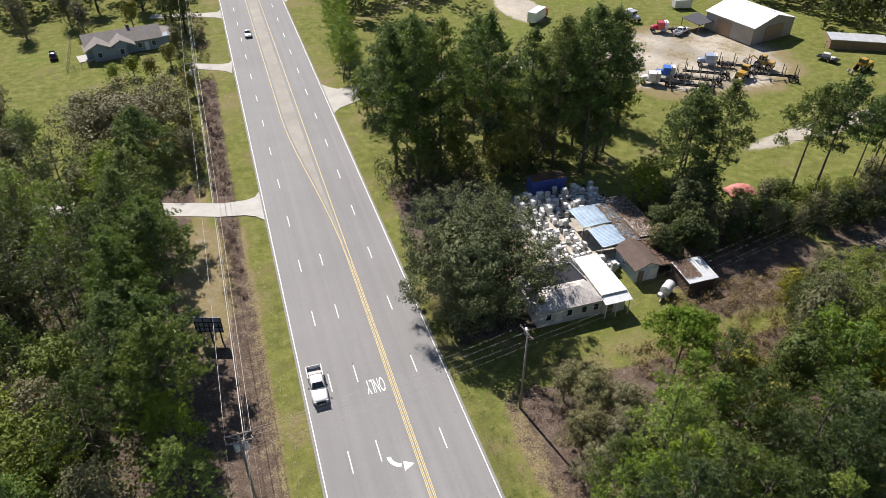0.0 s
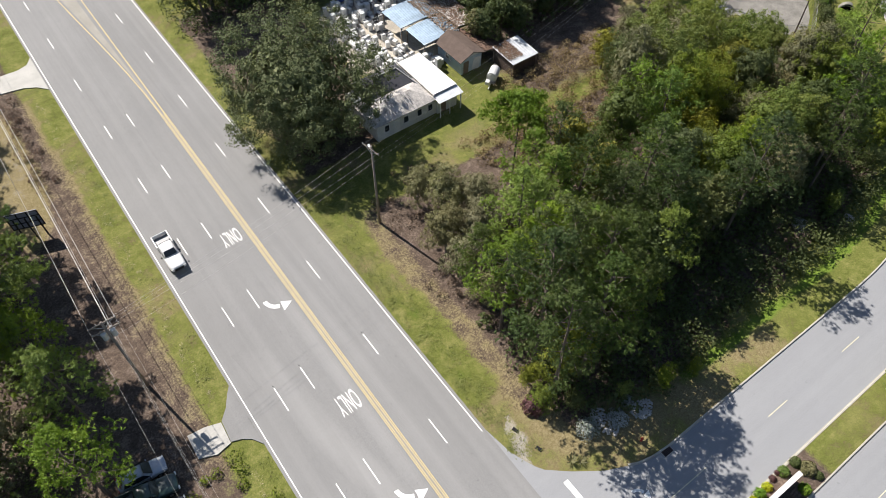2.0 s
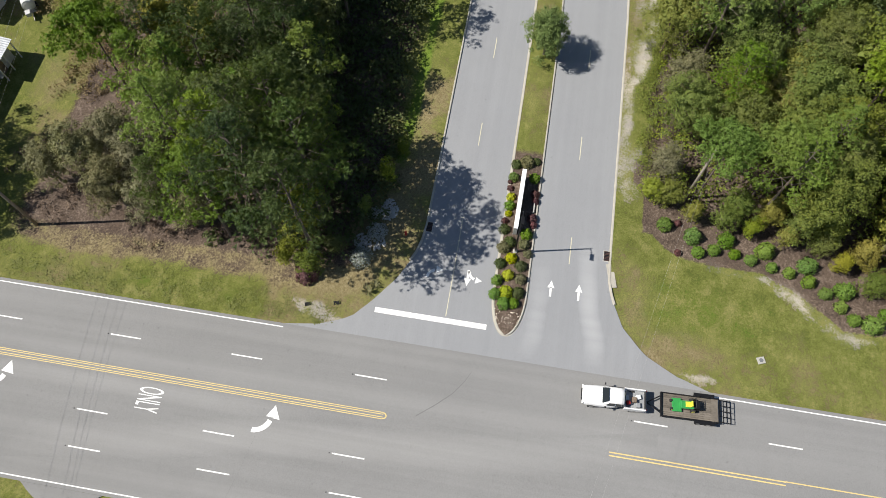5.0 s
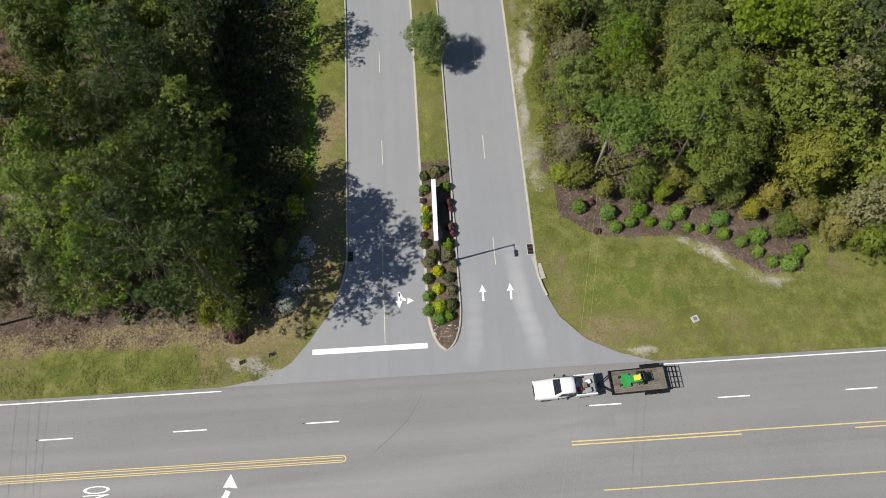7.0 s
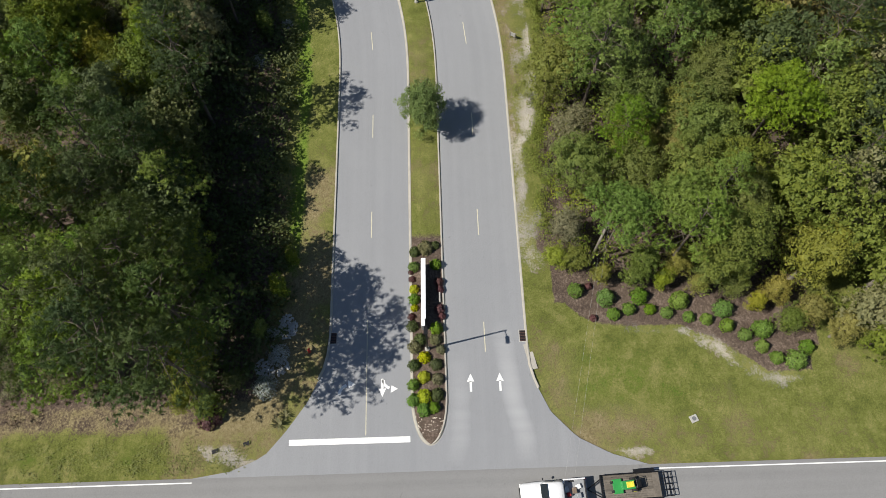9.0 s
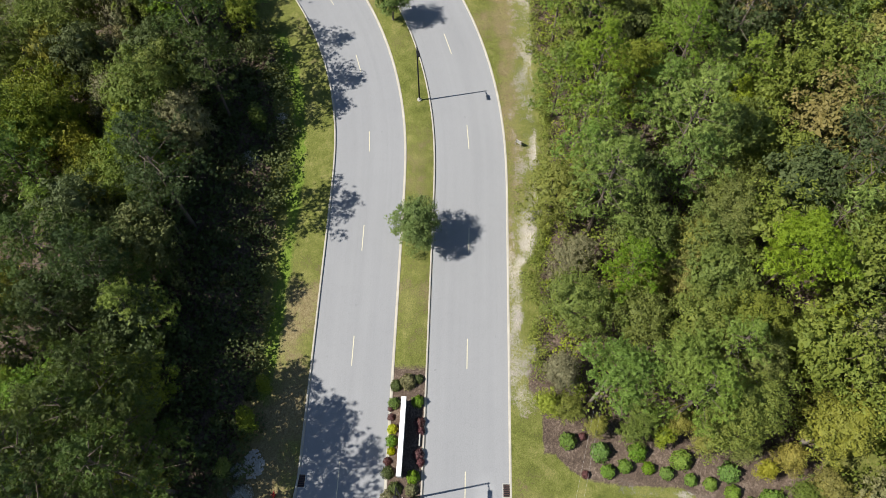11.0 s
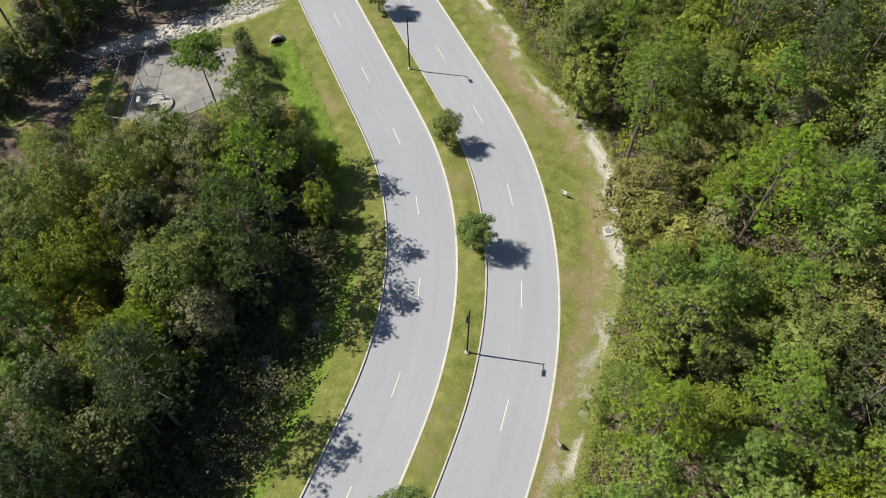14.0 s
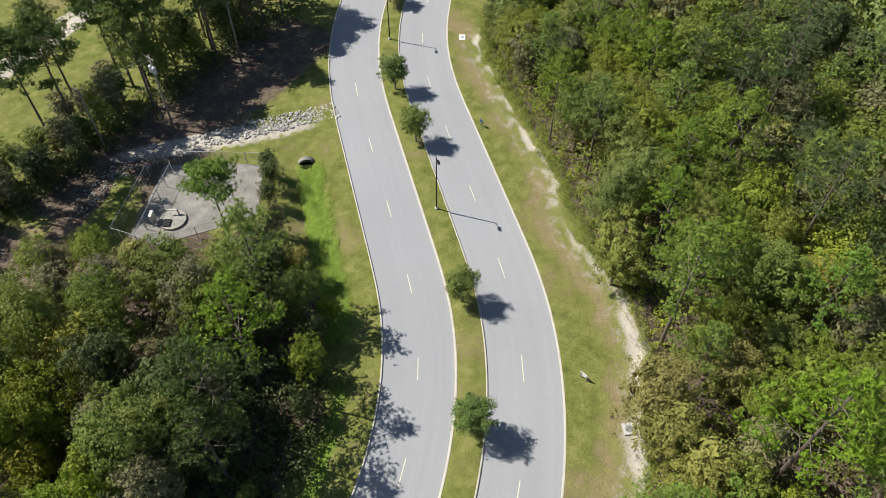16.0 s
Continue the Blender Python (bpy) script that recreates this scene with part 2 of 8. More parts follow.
def mesh_part(name, verts, faces, mat, parent=None, label="", smooth=False):
    me = bpy.data.meshes.new(name)
    me.from_pydata(verts, [], faces)
    me.update()
    me.materials.append(mat)
    if smooth:
        me.shade_smooth()
    ob = new(name, me)
    ob.parent = parent
    return tagged(ob, label)


def thing(name, m, label, category, group="", kind=""):
    ob = new(name)
    ob.empty_display_size = 0.3
    ob.matrix_basis = m
    return tagged(ob, label, category, group, kind)


def box(bm, c, s, rz=0.0, bevel=0.0, rx=0.0, ry=0.0):
    """A box with centre c and full size s."""
    r = bmesh.ops.create_cube(bm, size=1.0, matrix=pose(*c, rx, ry, rz) @ Matrix.Diagonal((*s, 1)))
    if bevel:
        edges = {e for v in r["verts"] for e in v.link_edges}
        bmesh.ops.bevel(bm, geom=list(edges), offset=bevel, segments=2, affect="EDGES", profile=0.6)
    return bm


def rod(bm, a, b, r0, r1=None, n=8):
    """A tapered rod from a to b."""
    a, b = Vector(a), Vector(b)
    d = b - a
    q = d.to_track_quat("Z", "Y").to_matrix().to_4x4()
    bmesh.ops.create_cone(bm, cap_ends=True, segments=n, radius1=r0, radius2=r0 if r1 is None else r1, depth=d.length,
                          matrix=Matrix.Translation((a + b) / 2) @ q)
    return bm


def prism(bm, outline, z0, z1):
    """An upright prism over an outline given anticlockwise."""
    lo = [bm.verts.new((x, y, z0)) for x, y in outline]
    hi = [bm.verts.new((x, y, z1)) for x, y in outline]
    n = len(outline)
    bm.faces.new(hi)
    bm.faces.new(lo[::-1])
    for i in range(n):
        bm.faces.new((lo[i], lo[(i + 1) % n], hi[(i + 1) % n], hi[i]))
    return bm


def B():
    return bmesh.new()


# ---- the boulevard's line: straight, a left bend, straight, a right bend ----
def boulevard_line():
    ds, s = 0.5, np.arange(0, 420, 0.5) + 26.0
    knots = np.cumsum([72.1, 44.9, 31.2, 28.4, 20.0, 60.0])
    th = np.interp(s, knots, [0.0, 0.77, 0.77, 0.405, 0.405, 0.1])
    th = np.convolve(np.pad(th, 8, "edge"), np.ones(17) / 17, "valid")
    x = 26.0 + np.concatenate(([0], np.cumsum(np.cos(th) * ds)))[:-1]
    y = 7.98 + np.concatenate(([0], np.cumsum(np.sin(th) * ds)))[:-1]
    return s, x, y, th


BS, BX, BY, BT = boulevard_line()


def along(s, off):
    """The place s metres along the boulevard (s equals x on the straight) and off metres to its left."""
    x, y, t = np.interp(s, BS, BX), np.interp(s, BS, BY), np.interp(s, BS, BT)
    return float(x - off * np.sin(t)), float(y + off * np.cos(t)), float(t)


def boulevard_coords(px, py):
    """For arrays of places: the run along the boulevard and the offset to its left."""
    shape = px.shape
    p = np.stack((px.ravel(), py.ravel()), 1)
    cs, co = np.empty(len(p)), np.empty(len(p))
    c = np.stack((BX[::2], BY[::2]), 1)
    for i in range(0, len(p), 20000):
        d = ((p[i:i + 20000, None, :] - c[None]) ** 2).sum(2)
        k = d.argmin(1) * 2
        q = p[i:i + 20000]
        co[i:i + 20000] = -(q[:, 0] - BX[k]) * np.sin(BT[k]) + (q[:, 1] - BY[k]) * np.cos(BT[k])
        cs[i:i + 20000] = BS[k] + (q[:, 0] - BX[k]) * np.cos(BT[k]) + (q[:, 1] - BY[k]) * np.sin(BT[k])
    return cs.reshape(shape), co.reshape(shape)


# ---- ground: one sheet to the horizon ----
def spaced(lo, hi, step, far):
    core = np.arange(lo, hi + 0.01, step)
    out = np.geomspace(step * 3, far, 14).cumsum()
    return np.concatenate((lo - out[::-1], core, hi + out))


def soft_box(x, y, x0, x1, y0, y1, e=2.0):
    d = np.minimum(np.minimum(x - x0, x1 - x), np.minimum(y - y0, y1 - y))
    return np.clip(d / e + 0.5, 0, 1)


def soft_disc(x, y, cx, cy, rx, ry, e=0.35, turn=0.0):
    t = radians(turn)
    u, v = (x - cx) * math.cos(t) + (y - cy) * math.sin(t), -(x - cx) * math.sin(t) + (y - cy) * math.cos(t)
    return np.clip((1 - np.hypot(u / rx, v / ry)) / e + 0.5, 0, 1)


# where the sandy foot of the south woods runs: distance along the boulevard, distance from its middle
EDGE_RUN = (46, 60, 70, 78, 86, 92, 99, 106, 112, 117, 126, 140, 152, 165)
EDGE_OFF = (11.4, 10.5, 12.0, 12.9, 13.6, 15.5, 17.8, 17.6, 16.7, 15.2, 15.8, 15.8, 14.6, 14.2)


def cover(x, y):
    """Sand, litter, weeds and dryness at each place."""
    s, o = boulevard_coords(x, y)
    sand, lit, weed = (np.zeros_like(x) for _ in range(3))
    dry = np.full_like(x, 0.40)
    blvd = (x > 38) & (np.abs(o) < 30)
    wob = 0.8 * np.sin(s * 0.37) + 0.6 * np.sin(s * 0.83 + 1)
    # woods stand on leaf litter
    lit = np.maximum(lit, np.clip((o - 15.5 - wob) / 1.5, 0, 1) * soft_box(x, y, 34, 102, 10, 60, 2.5))
    lit = np.maximum(lit, np.clip((-o - np.interp(s, EDGE_RUN, EDGE_OFF) - 1.3 + 0.5 * wob) / 1.5, 0, 1) * soft_box(x, y, 46, 400, -400, 400, 3))
    lit = np.maximum(lit, 0.9 * soft_disc(x, y, 54, 40, 18, 17, 0.4))
    lit = np.maximum(lit, soft_box(x, y, 30, 46, 70, 112, 4))
    lit = np.maximum(lit, 0.45 * soft_box(x, y, 47, 62, 100, 136, 3))
    lit = np.maximum(lit, soft_box(x, y, -200, -2, -100, 122, 4))
    lit = np.maximum(lit, 0.72 * soft_box(x, y, 0.5, 4.8, 88, 168, 1.4))
    lit = np.maximum(lit, 0.66 * soft_box(x, y, -9, 6.2, 20, 94, 4.0))
    lit = np.maximum(lit, soft_box(x, y, 62, 92, 62, 96, 6) * 0.64)
    lit = np.maximum(lit, soft_box(x, y, 92, 148, 62, 80, 5) * 0.6)
    lit *= 1 - 0.95 * soft_box(x, y, 82, 98, 83, 100, 3)
    dry = np.maximum(dry, 0.6 * soft_box(x, y, 84, 120, 54, 76, 4))
    lit *= 1 - 0.85 * soft_disc(x, y, -2.0, 95, 4.2, 15, 0.5)
    lit *= 1 - 0.10 * soft_box(x, y, 2.5, 6.5, 20, 94, 1.5)
    dry = np.maximum(dry, 0.8 * soft_box(x, y, -1.0, 5.4, 40, 106, 2.0))
    # grass beside the pump compound, and along the ditch bank
    lit *= 1 - soft_disc(x, y, 98.5, 66.2, 6.2, 2.9, 0.5, 38)
    weed = np.maximum(weed, 0.42 * soft_disc(x, y, 98.5, 66.2, 6.0, 2.8, 0.5, 38))
    dry = dry * (1 - 0.6 * soft_disc(x, y, 98.5, 66.2, 6.4, 3.2, 0.6, 38))
    lit = np.maximum(lit, 0.62 * soft_disc(x, y, 97.5, 70.8, 8.0, 2.6, 0.5, 14))
    lit = np.maximum(lit, 0.50 * soft_box(x, y, 30.0, 38, 28, 62, 2.5))
    # mulched beds
    edge = np.interp(-y, [2.4, 3.4, 4.6, 8.1, 15.7, 20.1, 23, 26.1, 28.7, 30.3, 32], [60, 52, 43.6, 40.7, 40.2, 38.8, 36.1, 34.7, 35.7, 39, 60])
    lit = np.maximum(lit, np.clip((x - edge) / 0.6 + 0.5, 0, 1) * (x < 52))
    lit = np.maximum(lit, soft_box(s, o, 26, 50.5, -2.2, 2.4, 0.8))
    # verges
    dry = np.where(blvd, 0.35 + 0.03 * wob, dry)
    dry = np.maximum(dry, 0.70 * soft_box(x, y, 30.6, 38, 22, 60, 2.2))
    dry = np.maximum(dry, 0.6 * soft_box(x, y, -6, 1, 70, 125, 3))
    dry = np.maximum(dry, 0.55 * soft_box(x, y, 24, 60, 16, 34, 4))
    dry = np.maximum(dry, 0.50 * soft_disc(x, y, 29.5, -9.0, 3.0, 9.0, 0.9, 20))
    weed = np.maximum(weed, 0.40 * soft_box(x, y, 27.5, 30.6, 34, 70, 1.5))
    weed = np.maximum(weed, 0.36 * soft_box(x, y, 5.0, 8.0, 20, 400, 1.5))
    weed = np.maximum(weed, (0.60 + 0.05 * wob) * soft_box(s, o, 46, 100, 12.4, 15.2, 1.4))
    weed = np.maximum(weed, 0.95 * soft_box(s, o, 108, 139, 13.4, 16.6, 1.6))
    weed = np.maximum(weed, 0.40 * soft_disc(x, y, 51, 68, 8, 13, 0.8))
    dry = np.maximum(dry, 0.52 * soft_box(s, o, 106, 142, 11.2, 13.6, 2.2))
    # lawns
    lawn = soft_box(x, y, -160, 2, 118, 230, 4) + soft_box(x, y, 27, 42, -45, 0, 12) + soft_box(x, y, 66, 330, 96, 330, 6) + 1.25 * soft_box(x, y, 82, 124, 82, 101, 3)
    lawn = np.clip(lawn, 0, 1)
    weed = np.maximum(weed, lawn * (0.36 + 0.08 * np.sin(x * 0.13) * np.sin(y * 0.17)))
    dry -= 0.06 * lawn
    dry = np.maximum(dry, 0.75 * soft_disc(x, y, 112, 146, 32, 24, 0.4, -18))
    # bare sand: the strip along the woods, yards, tracks
    foot = np.interp(s, EDGE_RUN, EDGE_OFF)
    near = o + foot + 0.5 * np.sin(s * 0.3) + 0.3 * np.sin(s * 1.1)
    run = np.clip((s - 46) / 5, 0, 1) * np.clip((178 - s) / 8, 0, 1)
    wide = np.interp(s, (46, 60, 76, 90, 104, 116, 128, 160), (1.9, 1.6, 1.3, 2.2, 2.7, 1.7, 1.3, 1.0))
    sand = np.maximum(sand, np.exp(-((near + 0.4) / (0.66 * wide)) ** 2) * run * (0.60 + 0.07 * np.sin(s * 0.19 + 1) + 0.06 * np.sin(s * 0.61)))
    sand = np.maximum(sand, np.interp(s, (46, 60, 72, 90), (0.54, 0.50, 0.45, 0.44)) * np.exp(-((near - 1.2) / 2.4) ** 2) * np.clip((s - 43) / 4, 0, 1) * np.clip((178 - s) / 8, 0, 1))
    dry = np.maximum(dry, 0.56 * np.exp(-((near - 2.2) / 2.8) ** 2) * run)
    arc = np.interp(-y, (7, 10, 15, 18, 21, 24, 27), (0.5, 0.8, 1.0, 1.2, 2.2, 1.8, 1.0))
    sand = np.maximum(sand, (0.51 + 0.04 * np.sin(y * 0.9) + 0.04 * np.sin(y * 2.3 + x)) * np.exp(-((x - edge + 0.4 * arc) / (1.2 * arc)) ** 2) * soft_box(x, y, 28, 46, -29.5, -7, 4))
    sand = np.maximum(sand, 0.53 * soft_disc(x, y, 28.0, -10.4, 1.2, 2.6, 0.8))
    sand = np.maximum(sand, 0.52 * soft_disc(x, y, 28.6, 26.4, 1.3, 5.0, 0.5, -20))
    sand = np.maximum(sand, 0.40 * soft_disc(x, y, -2.0, 97, 4.0, 15, 0.5))
    dry = np.maximum(dry, 0.9 * soft_disc(x, y, -2.0, 92, 4.4, 13, 0.5))
    sand = np.maximum(sand, (0.53 + 0.07 * np.sin(x * 0.4) * np.sin(y * 0.33)) * soft_disc(x, y, 112, 146, 30, 22, 0.4, -18))
    sand = np.maximum(sand, 0.6 * soft_disc(x, y, 62, 154, 28, 3, 0.4, 0))
    sand = np.maximum(sand, 0.62 * soft_disc(x, y, 90, 192, 7, 14, 0.4, 0))
    sand = np.maximum(sand, 0.60 * soft_disc(x, y, 122, 106, 26, 3.2, 0.4, 8))
    sand = np.maximum(sand, 0.66 * soft_disc(x, y, 54, 90, 9, 13, 0.4))
    sand = np.maximum(sand, 0.62 * soft_disc(x, y, 116, 64.5, 17, 2.6, 0.6, -45))
    return np.stack((sand, lit, weed, np.clip(dry, 0, 1)), -1)


def ground_height(x, y):
    s, o = boulevard_coords(x, y)
    h = -0.04 + 0.05 * np.sin(x * 0.31) * np.sin(y * 0.27) - 0.05
    ditch = soft_box(s, o, 108, 140, 12.8, 17.2, 3.0)
    return h - 1.0 * ditch


gx, gy = spaced(-58, 205, 1.25, 900), spaced(-62, 250, 1.25, 900)
GX, GY = np.meshgrid(gx, gy)
verts = np.stack((GX, GY, ground_height(GX, GY)), -1).reshape(-1, 3)
nx, ny = len(gx), len(gy)
idx = np.arange(nx * ny).reshape(ny, nx)
quads = np.stack((idx[:-1, :-1], idx[:-1, 1:], idx[1:, 1:], idx[1:, :-1]), -1).reshape(-1, 4)
gme = bpy.data.meshes.new("ground")
gme.from_pydata(verts.tolist(), [], quads.tolist())
gme.materials.append(M_GROUND)
att = gme.color_attributes.new("cover", "FLOAT_COLOR", "POINT")
att.data.foreach_set("color", cover(GX, GY).reshape(-1).astype(np.float32))
gme.shade_smooth()
tagged(new("ground", gme), "mown grass verges, leaf litter and pale sand", "ground", kind="structure")


def strip_mesh(name, rows, mat, parent=None, uv=None, cover_of=False):
    """A sheet through rows of places, each row running across it."""
    n = len(rows[0])
    vs = [p for r in rows for p in r]
    fs = [(i * n + j, i * n + j + 1, (i + 1) * n + j + 1, (i + 1) * n + j) for i in range(len(rows) - 1) for j in range(n - 1)]
    a, b, c = (Vector(vs[i]) for i in fs[len(fs) // 2][:3])
    if (b - a).cross(c - b).z < 0:
        fs = [f[::-1] for f in fs]
    me = bpy.data.meshes.new(name)
    me.from_pydata(vs, [], fs)
    me.materials.append(mat)
    if uv:
        layer = me.uv_layers.new(name="UVMap")
        flat = [uv[v] for f in fs for v in f]
        layer.data.foreach_set("uv", np.array(flat, dtype=np.float32).ravel())
    if cover_of:
        a = np.array(vs)
        at = me.color_attributes.new("cover", "FLOAT_COLOR", "POINT")
        at.data.foreach_set("color", cover(a[:, 0], a[:, 1]).reshape(-1).astype(np.float32))
    ob = new(name, me)
    ob.parent = parent
    return ob


def slab_under(ob, depth):
    """Gives a sheet thickness downwards."""
    m = ob.modifiers.new("thickness", "SOLIDIFY")
    m.thickness, m.offset = depth, -1
    return ob


# ---- main road ----
ys = np.arange(-400, 1400, 4.0)
road = strip_mesh("road", [[(8.7, y, 0.0), (13, y, 0.02), (17.8, y, 0.04), (22.6, y, 0.02), (26.95, y, 0.0)] for y in ys], M_ROAD)
tagged(road, "sun-bleached grey asphalt road with five lanes", "road", kind="structure")
me = road.data
slab_under(road, 0.25)


def road_z(x):
    return 0.04 - 0.04 * abs(x - 17.8) / 9.1


def paint(name, outline, mat, parent, z=None, label=""):
    """A thin coat of road paint, standing 6 mm proud."""
    bm = B()
    f = bm.faces.new([bm.verts.new((x, y, (road_z(x) if z is None else z) + 0.008)) for x, y in outline])
    f.normal_update()
    if f.normal.z < 0:
        bmesh.ops.reverse_faces(bm, faces=[f])
    return part(name, bm, mat, parent, label)


def bar(x0, x1, y0, y1):
    return [(x0, y0), (x1, y0), (x1, y1), (x0, y1)]


def long_line(name, x0, x1, y0, y1, mat, f=lambda y: 0.0):
    n = max(1, int((y1 - y0) / 6))
    rows = []
    for i in range(n + 1):
        y = y0 + (y1 - y0) * i / n
        rows.append([(x0 + f(y), y, road_z(x0 + f(y)) + 0.008), (x1 + f(y), y, road_z(x1 + f(y)) + 0.008)])
    return strip_mesh(name, rows, mat, road)


long_line("edge_line", 9.0, 9.11, -400, 1400, M_WHITE)
long_line("edge_line", 26.52, 26.63, -400, -11.6, M_WHITE)
long_line("edge_line", 26.52, 26.63, 29.6, 1400, M_WHITE)
for k in range(-20, 60):
    y = 58.15 + 12.19 * k
    for x in (12.3, 23.08):
        yy = y
        if x > 20 and y < 13:
            yy = y - 2.0
        if x > 20 and 4 < yy < 14:
            continue
        paint("lane_dash", bar(x - 0.06, x + 0.06, yy - 3.05, yy), M_WHITE, road)
    if 15 < y < 100:
        paint("lane_dash", bar(15.58, 15.70, y - 2.5, y + 0.5), M_WHITE, road)


def taper(y):
    """How far the left yellow pair has moved towards the west beyond the turn lane."""
    u = min(1.0, max(0.0, (y - 92) / 52))
    return -3.35 * u * u * (3 - 2 * u)


for dx in (19.42, 19.59, 19.85, 20.02):
    long_line("yellow_line", dx - 0.036, dx + 0.036, 18.2, 92, M_YELLOW)
long_line("yellow_line", 19.92, 20.03, 92, 1400, M_YELLOW)
long_line("yellow_line", 19.42, 19.53, 92, 1400, M_YELLOW, taper)
for dx in (19.62, 19.92):
    long_line("yellow_line", dx - 0.055, dx + 0.055, -18.4, -2.7, M_YELLOW)
long_line("yellow_line", 19.9, 20.0, -400, -18.4, M_YELLOW)
long_line("yellow_line", 15.5, 15.6, -400, -5.0, M_YELLOW)
for k in range(20):
    paint("yellow_dash", bar(19.5, 19.6, -32 - 12.19 * k, -29 - 12.19 * k), M_YELLOW, road)
arc = [(19.72 + 0.31 * math.cos(a), 18.2 + 0.35 * math.sin(a)) for a in np.linspace(math.pi, 2 * math.pi, 9)]
arc2 = [(19.72 + 0.2 * math.cos(a), 18.2 + 0.24 * math.sin(a)) for a in np.linspace(2 * math.pi, math.pi, 9)]
for i in range(8):
    paint("yellow_nose", [arc[i], arc[i + 1], arc2[7 - i], arc2[8 - i]], M_YELLOW, road)


M_WEAR = plain("worn_turn_lane", (0.30, 0.285, 0.25), 0.9, vary=0.2, scale=0.15, grain=2)
wear_rows = []
for y in np.arange(92, 420, 4.0):
    f = min(1.0, (y - 92) / 40) * 0.5
    c = (19.72 + 19.5 + taper(y)) / 2
    w = max(0.12, (19.97 - 19.5 - taper(y)) * 0.5 - 0.25) * (0.55 + f * 0.5)
    wear_rows.append([(c - w, y, road_z(c - w) + 0.004), (c, y, road_z(c) + 0.004), (c + w, y, road_z(c + w) + 0.004)])
strip_mesh("lane_wear", wear_rows, M_WEAR, road)


def polished(path, width, strength, lift=0.003):
    """A band of asphalt polished pale by turning tyres, fading out at its sides and ends."""
    vs, fs, fade = [], [], []
    n = 40
    ys = np.linspace(path[0][1], path[-1][1], n)
    xs = np.interp(-ys, [-p[1] for p in path], [p[0] for p in path])
    for i in range(n):
        for j in range(7):
            x = xs[i] + (j / 3 - 1) * width
            vs.append((x, ys[i], road_z(x) + lift))
            fade.append(strength * (1 - (j / 3 - 1) ** 2) * math.sin(math.pi * i / (n - 1)) ** 0.7)
    fs = [(i * 7 + j, i * 7 + j + 1, i * 7 + j + 8, i * 7 + j + 7) for i in range(n - 1) for j in range(6)]
    me = bpy.data.meshes.new("lane_wear")
    me.from_pydata(vs, [], fs)
    me.attributes.new("fade", "FLOAT", "POINT").data.foreach_set("value", fade)
    me.materials.append(M_ROADWORN)
    ob = new("lane_wear", me)
    ob.parent = road


polished([(12.2, 52.0), (14.2, 38.0), (15.9, 30.4), (17.2, 14.9), (18.2, 4.6), (20.6, -7.0)], 1.8, 0.5, 0.0045)
polished([(18.3, 60.0), (18.4, 40.0), (18.4, 24.0)], 0.9, 0.35)
polished([(21.4, 60.0), (21.5, 20.0), (21.6, -40.0)], 0.8, 0.25)
polished([(10.7, 60.0), (10.7, 20.0), (10.7, -40.0)], 0.8, 0.25)


# ---- letters and arrows on the lanes ----
def letters(text, cx, cy, width, height, rz, mat, parent, z):
    cu = bpy.data.curves.new("lane_word", "FONT")
    cu.body, cu.align_x, cu.align_y = text, "CENTER", "CENTER"
    tmp = new("lane_word_tmp", cu)
    dep = bpy.context.evaluated_depsgraph_get()
    me = bpy.data.meshes.new_from_object(tmp.evaluated_get(dep))
    bpy.data.objects.remove(tmp)
    co = np.array([v.co[:] for v in me.vertices])
    lo, hi = co.min(0), co.max(0)
    m = pose(cx, cy, z + 0.009, 0, 0, rz) @ Matrix.Diagonal((width / (hi[0] - lo[0]), height / (hi[1] - lo[1]), 1, 1)) @ Matrix.Translation((-(lo[0] + hi[0]) / 2, -(lo[1] + hi[1]) / 2, 0))
    me.transform(m)
    me.materials.clear()
    me.materials.append(mat)
    ob = new("lane_word", me)
    ob.parent = parent
    return ob


for wy in (66.6, 40.1):
    letters("ONLY", 17.55, wy, 2.3, 2.35, 180, M_WHITE, road, 0.042)


def turn_arrow(m2, parent, z, mat, size=1.0):
    """A bent turn arrow."""
    outer, inner = [], []
    for a in np.linspace(0, radians(75), 8):
        outer.append((-0.75 + 1.35 * math.sin(a), -0.95 + 1.25 * (1 - math.cos(a))))
        inner.append((-0.72 + 0.95 * math.sin(a), -0.6 + 0.98 * (1 - math.cos(a))))
    pts = [(inner, outer)]
    bm = B()

    def v(p):
        return bm.verts.new((*(m2 @ Vector((p[0] * size, p[1] * size, 0))).xy, z + 0.009))
    for i in range(7):
        bm.faces.new([v(outer[i]), v(outer[i + 1]), v(inner[i + 1]), v(inner[i])])
    tip = [(0.02, 0.30), (1.02, 0.18), (0.5, 1.15)]
    bm.faces.new([v(p) for p in tip])
    bmesh.ops.recalc_face_normals(bm, faces=bm.faces)
    for f in bm.faces:
        if f.normal.z < 0:
            f.normal_flip()
    return part("turn_arrow", bm, mat, parent)


for ay in (55.0, 28.9):
    turn_arrow(pose(17.5, ay, 0, 0, 0, -90), road, 0.035, M_WHITE, 1.32)

# a long dark skid mark at the mouth of the boulevard, and a seam across the lanes
M_SKID = asphalt("tyre_streak", (0.13, 0.13, 0.13), (0.19, 0.188, 0.185), "y")


def streak(pts, w):
    rows = [[(x - w, y, road_z(x) + 0.006), (x + w, y, road_z(x) + 0.006)] for x, y in pts]
    strip_mesh("skid_mark", rows, M_SKID, road)


streak([(20.2, 15.2), (21.5, 13.6), (22.8, 12.2), (24.2, 11.2), (25.2, 10.7)], 0.045)
streak([(10.4, 30.5), (13.0, 29.9), (16.0, 29.4), (18.6, 29.2)], 0.03)

